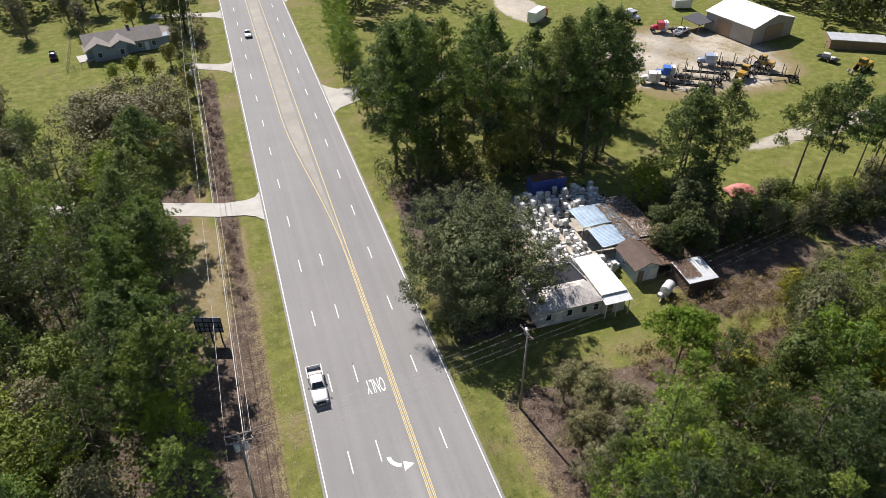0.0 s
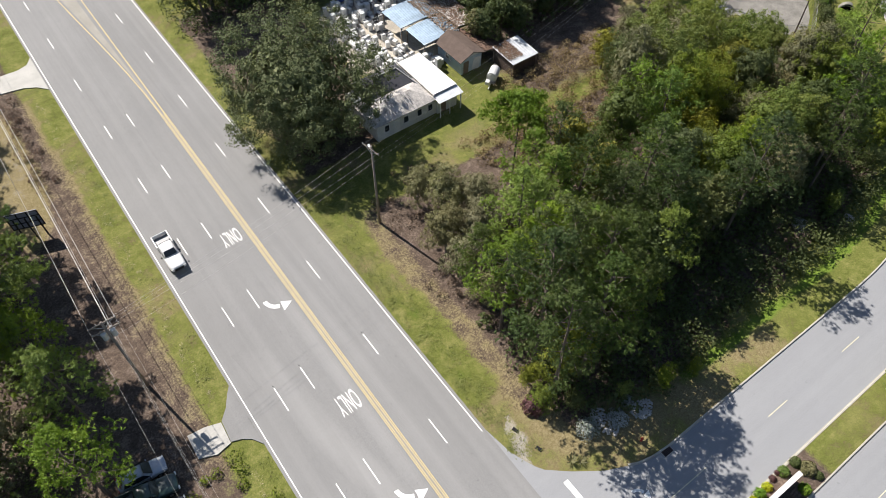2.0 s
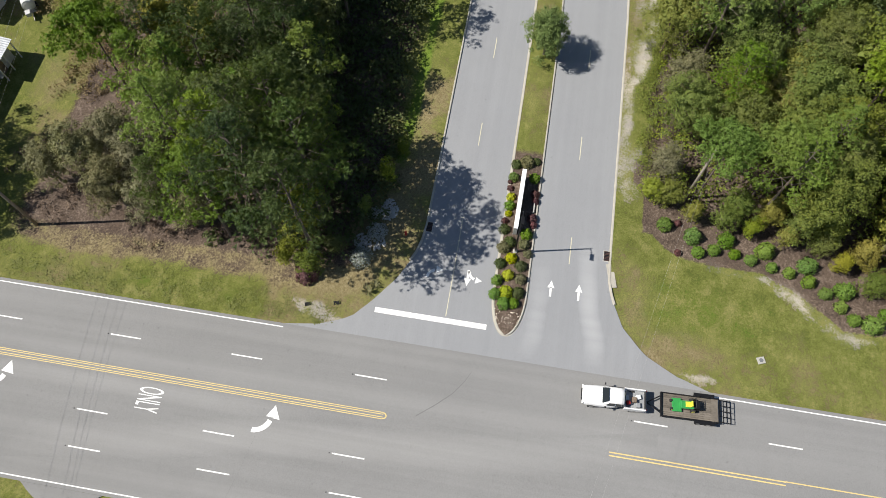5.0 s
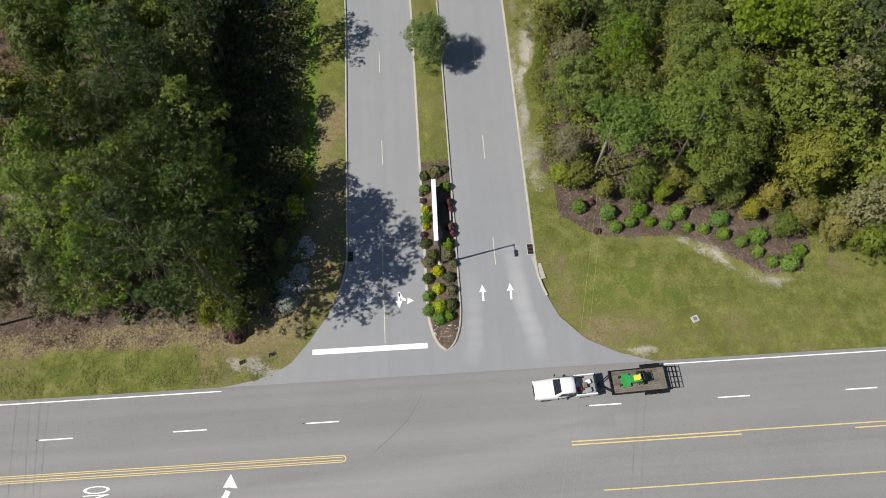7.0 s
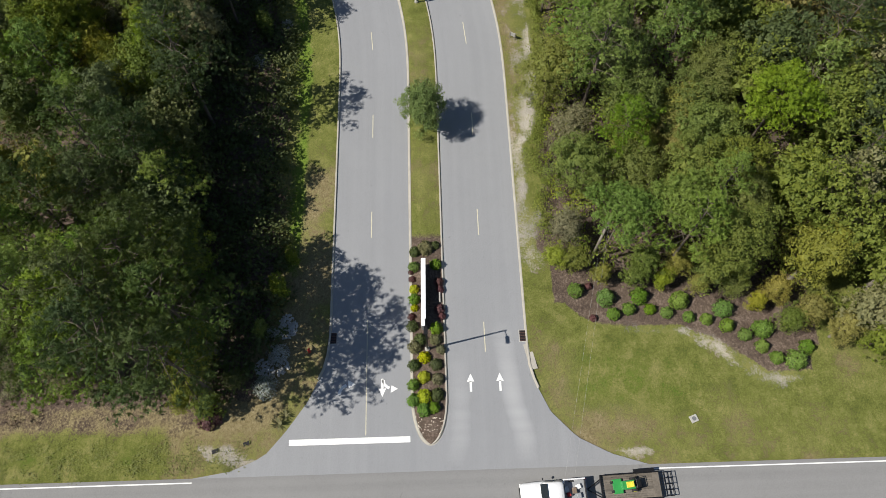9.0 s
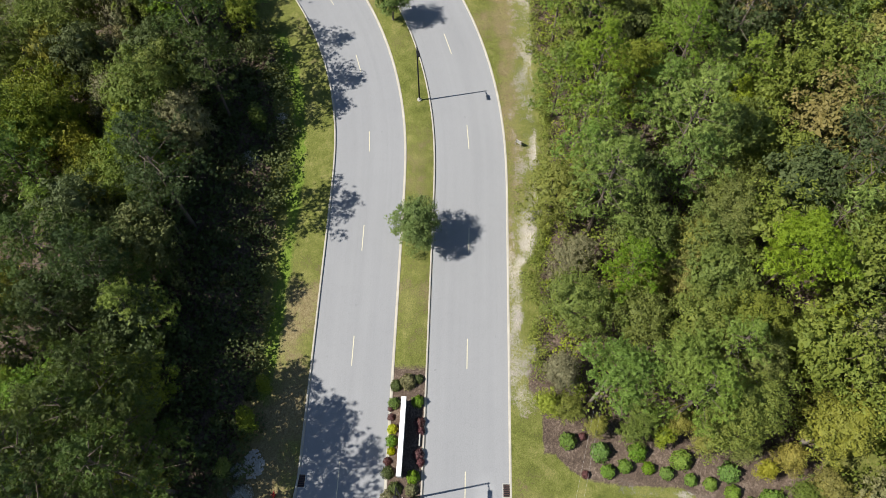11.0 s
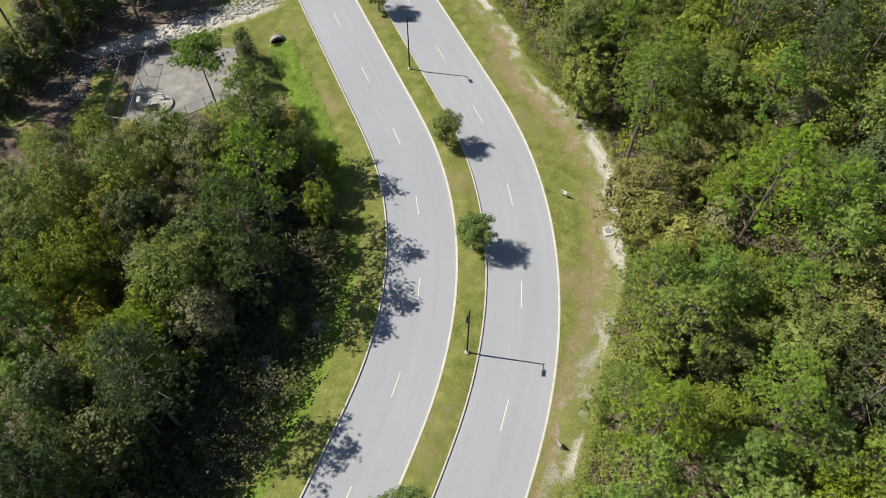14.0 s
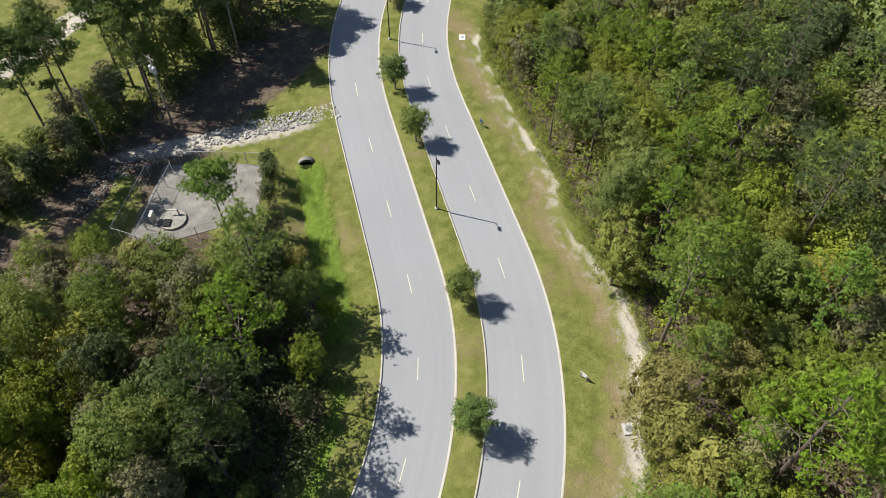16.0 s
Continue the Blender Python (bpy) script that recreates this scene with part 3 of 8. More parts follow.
# ---- boulevard ----
LEFT_FLARE = ((26.95, 29.6), (27.5, 26.0), (28.7, 23.3), (30.8, 21.5), (33.5, 19.6), (36.3, 18.3), (40.0, 17.6))
RIGHT_FLARE = ((26.95, -11.7), (28.0, -8.4), (29.6, -5.4), (32.0, -3.2), (35.0, -1.9), (38.0, -1.5), (41.0, -1.45))


def edge_left(x):
    return float(np.interp(x, *zip(*LEFT_FLARE)))


def edge_right(x):
    return float(np.interp(x, *zip(*RIGHT_FLARE)))


rows, uv = [], []
for x in np.concatenate((np.arange(26.95, 41.0, 0.5), [41.0])):
    a, b = edge_right(x), edge_left(x)
    for k in range(9):
        y = a + (b - a) * k / 8
        uv.append((x, y))
    rows.append([(x, a + (b - a) * k / 8, 0.0) for k in range(9)])
for s in np.arange(42.0, 440, 1.0):
    rows.append([(*along(s, -9.45 + 19.1 * k / 8)[:2], 0.0) for k in range(9)])
    uv += [(s, 7.98 - 9.45 + 19.1 * k / 8) for k in range(9)]
boulevard = strip_mesh("road_boulevard", rows, M_BLVD, None, uv)
tagged(boulevard, "pale grey divided boulevard with smooth asphalt", "road", kind="structure")
slab_under(boulevard, 0.2)

for k in range(22):
    for off in (5.8, -5.4):
        s1 = 37.9 + 12.6 * k if k < 2 else 62.9 + 12.75 * (k - 2)
        if k == 0 and off > 0:
            continue
        a, b, c, d = along(s1, off - 0.045)[:2], along(s1 + 3.05, off - 0.045)[:2], along(s1 + 3.05, off + 0.045)[:2], along(s1, off + 0.045)[:2]
        paint("lane_dash", [a, b, c, d], M_YELLOW2, boulevard, 0.0)
paint("lane_divider", bar(30.3, 41.5, 14.02, 14.1), M_YELLOW2, boulevard, 0.0)
paint("stop_line", bar(29.55, 30.1, 9.95, 21.1), M_WHITE, boulevard, 0.0)


def straight_arrow(x, y, flip=1):
    bm = B()
    for pts in ([(-0.85, -0.11), (0.15, -0.11), (0.15, 0.11), (-0.85, 0.11)], [(0.1, -0.36), (0.9, 0.0), (0.1, 0.36)]):
        bm.faces.new([bm.verts.new((x + flip * px, y + flip * py, 0.009)) for px, py in pts])
    return part("lane_arrow", bm, M_WHITE, boulevard)


straight_arrow(34.9, 4.15)
straight_arrow(34.9, 1.35)
straight_arrow(34.7, 12.55, -1)
turn_arrow(pose(34.9, 11.9, 0, 0, 0, 180), boulevard, 0.0, M_WHITE, 0.72)
turn_arrow(pose(34.7, 16.0, 0, 0, 0, 180) @ Matrix.Diagonal((-1, 1, 1, 1)), boulevard, 0.0, M_WHITE, 0.8)


M_BLVDWORN = asphalt("pale_asphalt_polished", (0.240, 0.246, 0.256), (0.298, 0.304, 0.313), "y", (0.42, 0.425, 0.43))


def worn_band(path, width, strength):
    """A band of the boulevard's mouth polished pale by turning tyres, fading out at its sides and ends."""
    n, k = 30, 7
    px, py = np.array(path).T
    f = np.linspace(0, len(path) - 1, n)
    x, y = np.interp(f, range(len(path)), px), np.interp(f, range(len(path)), py)
    tx, ty = np.gradient(x), np.gradient(y)
    ln = np.hypot(tx, ty)
    vs, fade = [], []
    for i in range(n):
        for j in range(k):
            w = (j / 3 - 1) * width
            vs.append((x[i] - ty[i] / ln[i] * w, y[i] + tx[i] / ln[i] * w, 0.004))
            fade.append(strength * (1 - (j / 3 - 1) ** 2) * math.sin(math.pi * i / (n - 1)) ** 0.7)
    me = bpy.data.meshes.new("lane_wear")
    me.from_pydata(vs, [], [(i * k + j, (i + 1) * k + j, (i + 1) * k + j + 1, i * k + j + 1) for i in range(n - 1) for j in range(k - 1)])
    me.attributes.new("fade", "FLOAT", "POINT").data.foreach_set("value", fade)
    me.materials.append(M_BLVDWORN)
    ob = new("lane_wear", me)
    ob.parent = boulevard


worn_band([(27.4, -0.6), (30.0, -0.6), (33.0, 0.2), (37.0, 0.6), (41.0, 0.9)], 1.1, 0.75)
worn_band([(27.4, 6.2), (29.5, 5.4), (33.0, 5.2), (38.0, 5.2)], 1.0, 0.4)
marker = bpy.data.meshes.new("lane_marker")
bm = box(B(), (0, 0, 0.010), (0.1, 0.1, 0.025), 0, 0.006)
bm.to_mesh(marker)
bm.free()
marker.materials.append(M_BLACK)
for k in range(-1, 6):
    for x, dy in ((12.3, 0.25), (15.64, 0.75), (23.08, 0.25)):
        y = 33.77 + 24.38 * k - 12.19 + dy - (2.0 if x > 20 and k < 0 else 0)
        if -20 < y < 170 and not (x > 15 and x < 16 and not 15 < y < 100):
            ob = new("lane_marker", marker)
            ob.parent = road
            ob.matrix_basis = pose(x, y, road_z(x) + 0.004)


def kerb(name, path, side, label, gutter=0.07):
    """A concrete kerb with its gutter along a path; side +1 puts the grass on the left."""
    prof = [(-gutter, 0.010), (-0.02, 0.014), (0.0, 0.13), (0.03, 0.15), (0.15, 0.15), (0.17, 0.13), (0.17, -0.1)]
    rows = []
    for i, p in enumerate(path):
        a, b = Vector(path[max(0, i - 1)]), Vector(path[min(len(path) - 1, i + 1)])
        d = (b - a).normalized()
        n = Vector((-d.y, d.x)) * side
        rows.append([(p[0] + n.x * u, p[1] + n.y * u, z) for u, z in (prof if side > 0 else prof[::-1])])
    ob = strip_mesh(name, rows, M_KERB)
    return tagged(ob, label, "kerb", kind="structure")


SRUN = np.arange(40.0, 400, 1.5)
kerb("kerb_north", [(35.6, 18.6), (36.6, 18.15), (38, 17.8)] + [along(s, 9.62)[:2] for s in SRUN], 1, "pale concrete kerb with gutter along the grass")
kerb("kerb_south", [(34.2, -2.2), (35.2, -1.85), (36.5, -1.55), (38.2, -1.45)] + [along(s, -9.42)[:2] for s in SRUN], -1, "pale concrete kerb with gutter along the grass")


def island(s, side):
    u = min(1.0, max(0.0, (s - 29.3) / 4.5))
    return 0.1 + side * (1.68 * math.sqrt(1 - (1 - u) ** 2))


nose = [29.3, 29.33, 29.45, 29.65, 29.9, 30.3, 30.8, 31.5, 32.3, 33.2, 34.0, 36, 38]
left_side = [along(s, island(s, 1))[:2] for s in nose] + [along(s, 1.78)[:2] for s in SRUN]
right_side = [along(s, island(s, -1))[:2] for s in nose] + [along(s, -1.58)[:2] for s in SRUN]
kerb("kerb_median", right_side[::-1] + left_side[1:], -1, "pale concrete kerb round the median", 0.12)
med_rows = []
for s in nose + SRUN.tolist():
    a, b = (island(s, -1), island(s, 1)) if s < 40 else (-1.58, 1.78)
    a, b = a + 0.12, max(a + 0.13, b - 0.12)
    med_rows.append([(*along(s, a + (b - a) * k / 6)[:2], 0.11 + 0.10 * math.sin(math.pi * k / 6)) for k in range(7)])
tagged(strip_mesh("median", med_rows, M_GROUND, None, None, True), "grassy median strip with a mulched planting bed", "median", kind="structure")


def verge(name, side):
    rows = []
    for s in np.arange(36.0, 400, 1.5):
        base = 9.75 if side > 0 else 9.55
        r = []
        for u, z in ((0, 0.13), (1.0, 0.12), (2.4, 0.03), (3.6, -0.06), (4.6, -0.16)):
            x, y, _ = along(s, side * (base + u))
            if s < 40:
                y = (edge_left(s) + 0.15 + u) if side > 0 else (edge_right(s) - 0.15 - u)
            r.append((x, y, z if s > 38 else z * (s - 36) / 2 - 0.1 * (38 - s) / 2))
        rows.append(r if side > 0 else r[::-1])
    rows = [r[::-1] for r in rows]
    ob = strip_mesh(name, rows, M_GROUND, None, None, True)
    ob.data.shade_smooth()
    return tagged(ob, "mown grass verge behind the kerb", "verge", kind="structure")


verge("verge_north", 1)
verge("verge_south", -1)


# ---- street lamps on the median ----
def street_lamp():
    t = thing("street_lamp", pose(0, 0, 0), "black metal street lamp with a single flat head", "street lamp", "boulevard lamps")
    part("base", rod(rod(B(), (0, 0, 0), (0, 0, 0.25), 0.26, 0.24, 14), (0, 0, 0.25), (0, 0, 0.5), 0.17, 0.11, 12), M_CONC, t)
    part("pole", rod(B(), (0, 0, 0.3), (0, 0, 8.9), 0.10, 0.065, 10), M_BLACK, t, smooth=True)
    part("arm", rod(B(), (0, 0, 8.75), (0.75, 0, 8.95), 0.045, 0.04, 8), M_BLACK, t)
    head = part("head", box(B(), (1.0, 0, 8.97), (0.75, 0.34, 0.14), 0, 0.04), M_BLACK, t)
    part("lens", box(B(), (1.02, 0, 8.89), (0.5, 0.24, 0.03)), plain("lamp_glass", (0.55, 0.55, 0.5), 0.3), head)
    return t


lamp = street_lamp()
lamp_spots = ((38.3, 8.2), (82.5, 8.6), (119.7, 30.8), (149.2, 56.8), (184.0, 72.5))
for i, (x, y) in enumerate(lamp_spots):
    _, o = boulevard_coords(np.array([x]), np.array([y]))
    k = np.argmin(np.hypot(BX - x, BY - y))
    m = pose(x, y, 0.12, 0, 0, math.degrees(BT[k]) + 180)
    if i == 0:
        lamp.matrix_basis = m
    else:
        copy_thing(lamp, m)

# ---- trees ----
def leaf_mesh(name, c, n, size, mat, aspect=1.0, long_dir=None):
    """Small leaf-clump faces at places c, facing n."""
    k = len(c)
    rng = np.random.default_rng(k)
    n = n / np.linalg.norm(n, axis=1, keepdims=True)
    ref = rng.normal(size=(k, 3)) if long_dir is None else long_dir
    u = np.cross(n, ref)
    u /= np.linalg.norm(u, axis=1, keepdims=True) + 1e-9
    v = np.cross(n, u)
    if long_dir is not None:
        u, v = v, u
    a, b = size[:, None] * 0.5, size[:, None] * 0.5 * aspect
    lift = n * size[:, None] * 0.12
    p = np.stack((c - u * a - v * b + lift, c + u * a - v * b * 0.6, c + v * b * 1.2 + u * a * 0.1 + lift), 1).reshape(-1, 3)
    me = bpy.data.meshes.new(name)
    me.vertices.add(3 * k)
    me.vertices.foreach_set("co", p.astype(np.float32).ravel())
    me.loops.add(3 * k)
    me.loops.foreach_set("vertex_index", np.arange(3 * k, dtype=np.int32))
    me.polygons.add(k)
    me.polygons.foreach_set("loop_start", np.arange(0, 3 * k, 3, dtype=np.int32))
    me.update(calc_edges=True)
    me.materials.append(mat)
    return me


def on_sphere(rng, k, up=0.25):
    d = rng.normal(size=(k, 3))
    d[:, 2] += up * np.abs(rng.normal(size=k)) * 1.4
    return d / np.linalg.norm(d, axis=1, keepdims=True)


def crown_clumps(rng, k, ext, rough, up=0.55):
    """Middles of leafy sprays over a domed crown: uneven in reach, with a few deep hollows."""
    d = on_sphere(rng, k, up)
    swell = np.zeros(k)
    for q in range(7):
        a = rng.normal(size=3) * 2.3
        swell += np.sin(d @ a + rng.uniform(0, 6.28)) / 7 ** 0.5
    dome = (np.abs(d[:, 0] ** 2 + d[:, 1] ** 2) ** 1.25 + np.abs(d[:, 2]) ** 2.5) ** -0.4
    reach = dome * (0.80 + rough * swell) * (1 - 0.46 * rng.random(k) ** 1.7)
    return d, d * ext * reach[:, None]


def broad_tree(seed, h, r, mat, bark, leaves=10000, leaf=0.2, low=0.12, clumps=210, rough=0.21, name="tree", label="", category="tree", group="", up=0.55, core=1.0):
    """A trunk with limbs, and a crown of many small leafy sprays with hollows between them."""
    rng = np.random.default_rng(seed)
    t = thing(name, pose(0, 0, 0), label or "leafy broadleaf tree with an uneven green crown", category, group)
    z0 = low * h
    cz, rz = z0 + (h - z0) * 0.42, (h - z0) * 0.58
    ext = np.array([r * (1 + 0.1 * rng.normal()), r * (1 + 0.1 * rng.normal()), rz])
    d, mids = crown_clumps(rng, clumps, ext, rough, up)
    own = rng.integers(0, clumps, leaves)
    spread = (1.75 * r / clumps ** 0.5) * rng.uniform(0.5, 1.4, clumps)[own]
    ball = rng.normal(size=(leaves, 3))
    face = ball / np.linalg.norm(ball, axis=1, keepdims=True)
    ball = face * (rng.random(leaves) ** 0.4)[:, None]
    c = mids[own] + ball * spread[:, None] * np.array([1.15, 1.15, 0.8]) + np.array([0, 0, cz])
    n = d[own] * 0.45 + face * 0.85 + rng.normal(size=c.shape) * 0.5 + np.array([0, 0, 0.45])
    size = leaf * rng.uniform(0.55, 1.35, leaves)
    k = int(max(200, leaves // 18) * core)
    cd, cm = crown_clumps(rng, k, ext * 0.62, rough, up)
    c = np.vstack((c, cm + np.array([0, 0, cz])))
    n = np.vstack((n, cd + rng.normal(size=cd.shape) * 0.3))
    size = np.append(size, leaf * 3.6 * rng.uniform(0.6, 1.2, k))
    keep = c[:, 2] > z0 * 0.5
    c, n, size = c[keep], n[keep], size[keep]
    bm = B()
    tr = 0.024 * h
    bend = rng.normal(size=2) * 0.02 * h
    top, mid = (bend[0], bend[1], cz), (bend[0] * 0.3, bend[1] * 0.3, z0)
    rod(bm, (0, 0, -0.15), mid, tr, tr * 0.8, 7)
    rod(bm, mid, top, tr * 0.8, tr * 0.45, 6)
    for i in range(12):
        f = rng.uniform(0.1, 0.7)
        st = [mid[q] + (top[q] - mid[q]) * f for q in range(3)]
        rod(bm, st, mids[i] * 0.82 + np.array([0, 0, cz]), tr * 0.3, tr * 0.06, 5)
    part("trunk", bm, bark, t)
    ob = new("crown", leaf_mesh("crown", c, n, size, mat, 0.62))
    ob.parent = t
    return t


def pine_tree(seed, h, r, mat, bark, tufts=600, needles=16, low=0.42, name="pine_tree", label="", group="", nl=0.31, slim=0.19, limbs=26, puff=0.34):
    """A tall trunk, whorls of limbs that rise at their ends, and cushions of needle tufts towards the limbs' tips."""
    rng = np.random.default_rng(seed)
    t = thing(name, pose(0, 0, 0), label or "tall pine with a bare trunk and tufted green crown", "pine tree", group)
    bm = B()
    tr = 0.009 * h + 0.05
    bend = rng.normal(size=2) * 0.02 * h

    def axis(z):
        f = z / h
        return np.array([bend[0] * f * f, bend[1] * f * f, z])
    for i in range(5):
        rod(bm, axis(h * 0.97 * i / 5) - np.array([0, 0, 0.15 if i == 0 else 0]), axis(h * 0.97 * (i + 1) / 5), tr * (1 - i * 0.17), tr * (1 - (i + 1) * 0.17), 6)
    cs, ax, fc = [], [], []
    each = max(4, round(tufts / (limbs * 4.0)))
    for i in range(limbs):
        f = ((i + rng.uniform(0, 1)) / limbs) ** 0.9
        z = h * (low + (0.96 - low) * f)
        ln = r * (0.62 + 0.5 * math.sin(math.pi * min(1, 0.3 + 0.7 * f))) * rng.uniform(0.6, 1.15) * (1 - 0.62 * f ** 2.6)
        a = i * 2.4 + rng.uniform(-0.45, 0.45)
        st = axis(z)
        out = np.array([math.cos(a), math.sin(a), 0.0])
        side = np.array([-math.sin(a), math.cos(a), 0.0])
        end = st + out * ln + np.array([0, 0, ln * rng.uniform(0.05, 0.4)])
        rod(bm, st, st + (end - st) * 0.9, tr * 0.22, tr * 0.05, 4)
        for k in range(max(2, round(1.5 + 3.0 * ln / r))):
            g = 1.03 - 0.62 * rng.random() ** 1.2
            w = rng.normal() * (0.12 + 0.34 * ln * (1.15 - g))
            mid = st + (end - st) * g + side * w + np.array([0, 0, 0.08 * abs(w) + rng.normal() * 0.1])
            ball = rng.normal(size=(each, 3)) * np.array([1, 1, 0.5]) * puff * rng.uniform(0.75, 1.15)
            cs += list(mid + ball)
            ax += list(ball * 1.6 + out * 0.35 + np.array([0, 0, 0.8]))
            fc += list(ball / (np.linalg.norm(ball, axis=1, keepdims=True) + 1e-6) + np.array([0, 0, 0.55]))
    for k in range(tufts // 20):
        cs.append(axis(h * rng.uniform(0.93, 1.0)) + rng.normal(size=3) * np.array([0.35, 0.35, 0.15]))
        ax.append(np.array([0, 0, 1.0]) + rng.normal(size=3) * 0.4)
        fc.append(np.array([0, 0, 1.0]) + rng.normal(size=3) * 0.4)
    cs, ax, fc = np.array(cs), np.array(ax), np.array(fc)
    k = len(cs)
    d = rng.normal(size=(k * needles, 3))
    d = d / np.linalg.norm(d, axis=1, keepdims=True) + np.repeat(ax / np.linalg.norm(ax, axis=1, keepdims=True), needles, 0) * 0.55
    d /= np.linalg.norm(d, axis=1, keepdims=True)
    ln = nl * rng.uniform(0.7, 1.2, k * needles)
    c = np.repeat(cs, needles, 0) + d * ln[:, None] * 0.45
    n = np.repeat(fc, needles, 0) + rng.normal(size=d.shape) * 0.45
    # dim inner sprays under the tufts
    k = int(0.6 * k)
    inner = cs[rng.integers(0, len(cs), k)] * np.array([0.86, 0.86, 1.0]) + rng.normal(size=(k, 3)) * 0.25 + np.array([0, 0, -0.6])
    c, n, ln = np.vstack((c, inner)), np.vstack((n, rng.normal(size=inner.shape) * 0.5 + np.array([0, 0, 1.0]))), np.append(ln, np.full(k, nl * 1.4))
    d = np.vstack((d, rng.normal(size=inner.shape)))
    part("trunk", bm, bark, t)
    wide = np.append(np.full(len(c) - k, slim), np.full(k, 0.4))
    ob = new("crown", leaf_mesh("crown", c, n + 1e-6, ln, mat, wide[:, None], d))
    ob.parent = t
    return t


def bush(seed, r, h, mat, leaves=500, leaf=0.16, name="bush", label="", group=""):
    """A low rounded bush: short stems and a dense cover of leaves."""
    rng = np.random.default_rng(seed)
    t = thing(name, pose(0, 0, 0), label or "low green bush", "bush", group)
    d = on_sphere(rng, leaves, 0.7)
    d[:, 2] = np.abs(d[:, 2]) * 1.0 - 0.12
    lump = 1 + 0.14 * np.sin(d[:, :1] * 5 + seed) * np.cos(d[:, 1:2] * 6)
    c = d * np.array([r, r, h]) * lump * rng.uniform(0.8, 1.08, (leaves, 1))
    c[:, 2] = np.maximum(c[:, 2] + 0.08 * h, 0.03)
    bm = B()
    for k in range(5):
        a = k * 1.26 + seed
        rod(bm, (0, 0, -0.05), (math.cos(a) * r * 0.6, math.sin(a) * r * 0.6, h * 0.7), 0.03, 0.012, 4)
    part("stem_base", bm, M_BARK, t)
    ob = new("foliage", leaf_mesh("foliage", c, d + rng.normal(size=d.shape) * 0.4, leaf * rng.uniform(0.7, 1.3, leaves), mat, 0.85))
    ob.parent = t
    return t


FAR = pose(0, 0, -3000)
placed = {}


def plant(proto, x, y, turn=0.0, scale=1.0, z=-0.05, tall=None):
    """The first use moves the prototype itself; later uses copy it."""
    m = pose(x, y, z, 0, 0, turn)
    if proto.name not in placed:
        placed[proto.name] = 1
        proto.matrix_basis = m
        ob = proto
    else:
        ob = copy_thing(proto, m)
    ob.scale = (scale, scale, scale * (tall or 1.0))
    return ob


def scatter(seed, x0, x1, y0, y1, step, inside):
    """Places on a shaken grid for which inside(x, y) holds."""
    rng = np.random.default_rng(seed)
    out = []
    for i, x in enumerate(np.arange(x0, x1, step)):
        for y in np.arange(y0, y1, step):
            px = x + rng.uniform(-0.38, 0.38) * step
            py = y + rng.uniform(-0.38, 0.38) * step + (step / 2 if i % 2 else 0)
            if inside(px, py):
                out.append((px, py))
    return out, rng


def run_off(x, y):
    s, o = boulevard_coords(np.array([x]), np.array([y]))
    return float(s[0]), float(o[0])


MIXED = [broad_tree(11, 12.0, 4.2, M_BROAD, M_BARK), broad_tree(12, 10.8, 4.0, M_BROAD, M_BARKG), broad_tree(13, 13.2, 4.4, M_BROAD, M_BARK),
         broad_tree(14, 10.2, 3.8, M_BRIGHT, M_BARKG, label="leafy tree with a light green crown"),
         broad_tree(15, 11.0, 3.9, M_YELLOWLEAF, M_BARKG, label="leafy tree with a crown turning yellow"),
         broad_tree(16, 11.5, 4.2, M_GREYLEAF, M_BARKG, label="tree with a dull grey-green crown"),
         broad_tree(17, 10.8, 3.9, M_RUST, M_BARK, label="tree with a crown tinged with rust"),
         broad_tree(18, 12.4, 4.1, M_DARK, M_BARK, label="dark green leafy tree")]
PINES = [pine_tree(31, 17.0, 3.9, M_PINE, M_PINEBARK), pine_tree(32, 15.0, 3.5, M_PINE, M_PINEBARK), pine_tree(33, 18.5, 4.2, M_PINE, M_PINEBARK),
         pine_tree(34, 14.0, 3.7, M_PINE, M_PINEBARK, low=0.25)]


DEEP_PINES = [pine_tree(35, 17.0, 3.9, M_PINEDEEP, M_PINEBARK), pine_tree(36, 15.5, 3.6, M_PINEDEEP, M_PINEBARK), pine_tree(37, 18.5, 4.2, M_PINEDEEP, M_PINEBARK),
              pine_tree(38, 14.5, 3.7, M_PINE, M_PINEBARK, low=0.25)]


# the same kinds, in fewer and larger leaf clumps, for the trees that stay far off
FAR_MIXED = [broad_tree(21, 12.0, 4.2, M_BROAD, M_BARK, 3700, 0.33), broad_tree(22, 10.8, 4.0, M_BROAD, M_BARKG, 3700, 0.33), broad_tree(23, 13.2, 4.4, M_BROAD, M_BARK, 3700, 0.33),
             broad_tree(24, 10.2, 3.8, M_BRIGHT, M_BARKG, 3700, 0.33, label="leafy tree with a light green crown"),
             broad_tree(25, 11.0, 3.9, M_YELLOWLEAF, M_BARKG, 3700, 0.33, label="leafy tree with a crown turning yellow"),
             broad_tree(26, 11.5, 4.2, M_GREYLEAF, M_BARKG, 3700, 0.33, label="tree with a dull grey-green crown"),
             broad_tree(27, 10.8, 3.9, M_RUST, M_BARK, 3700, 0.33, label="tree with a crown tinged with rust"),
             broad_tree(28, 12.4, 4.1, M_DARK, M_BARK, 3700, 0.33, label="dark green leafy tree")]
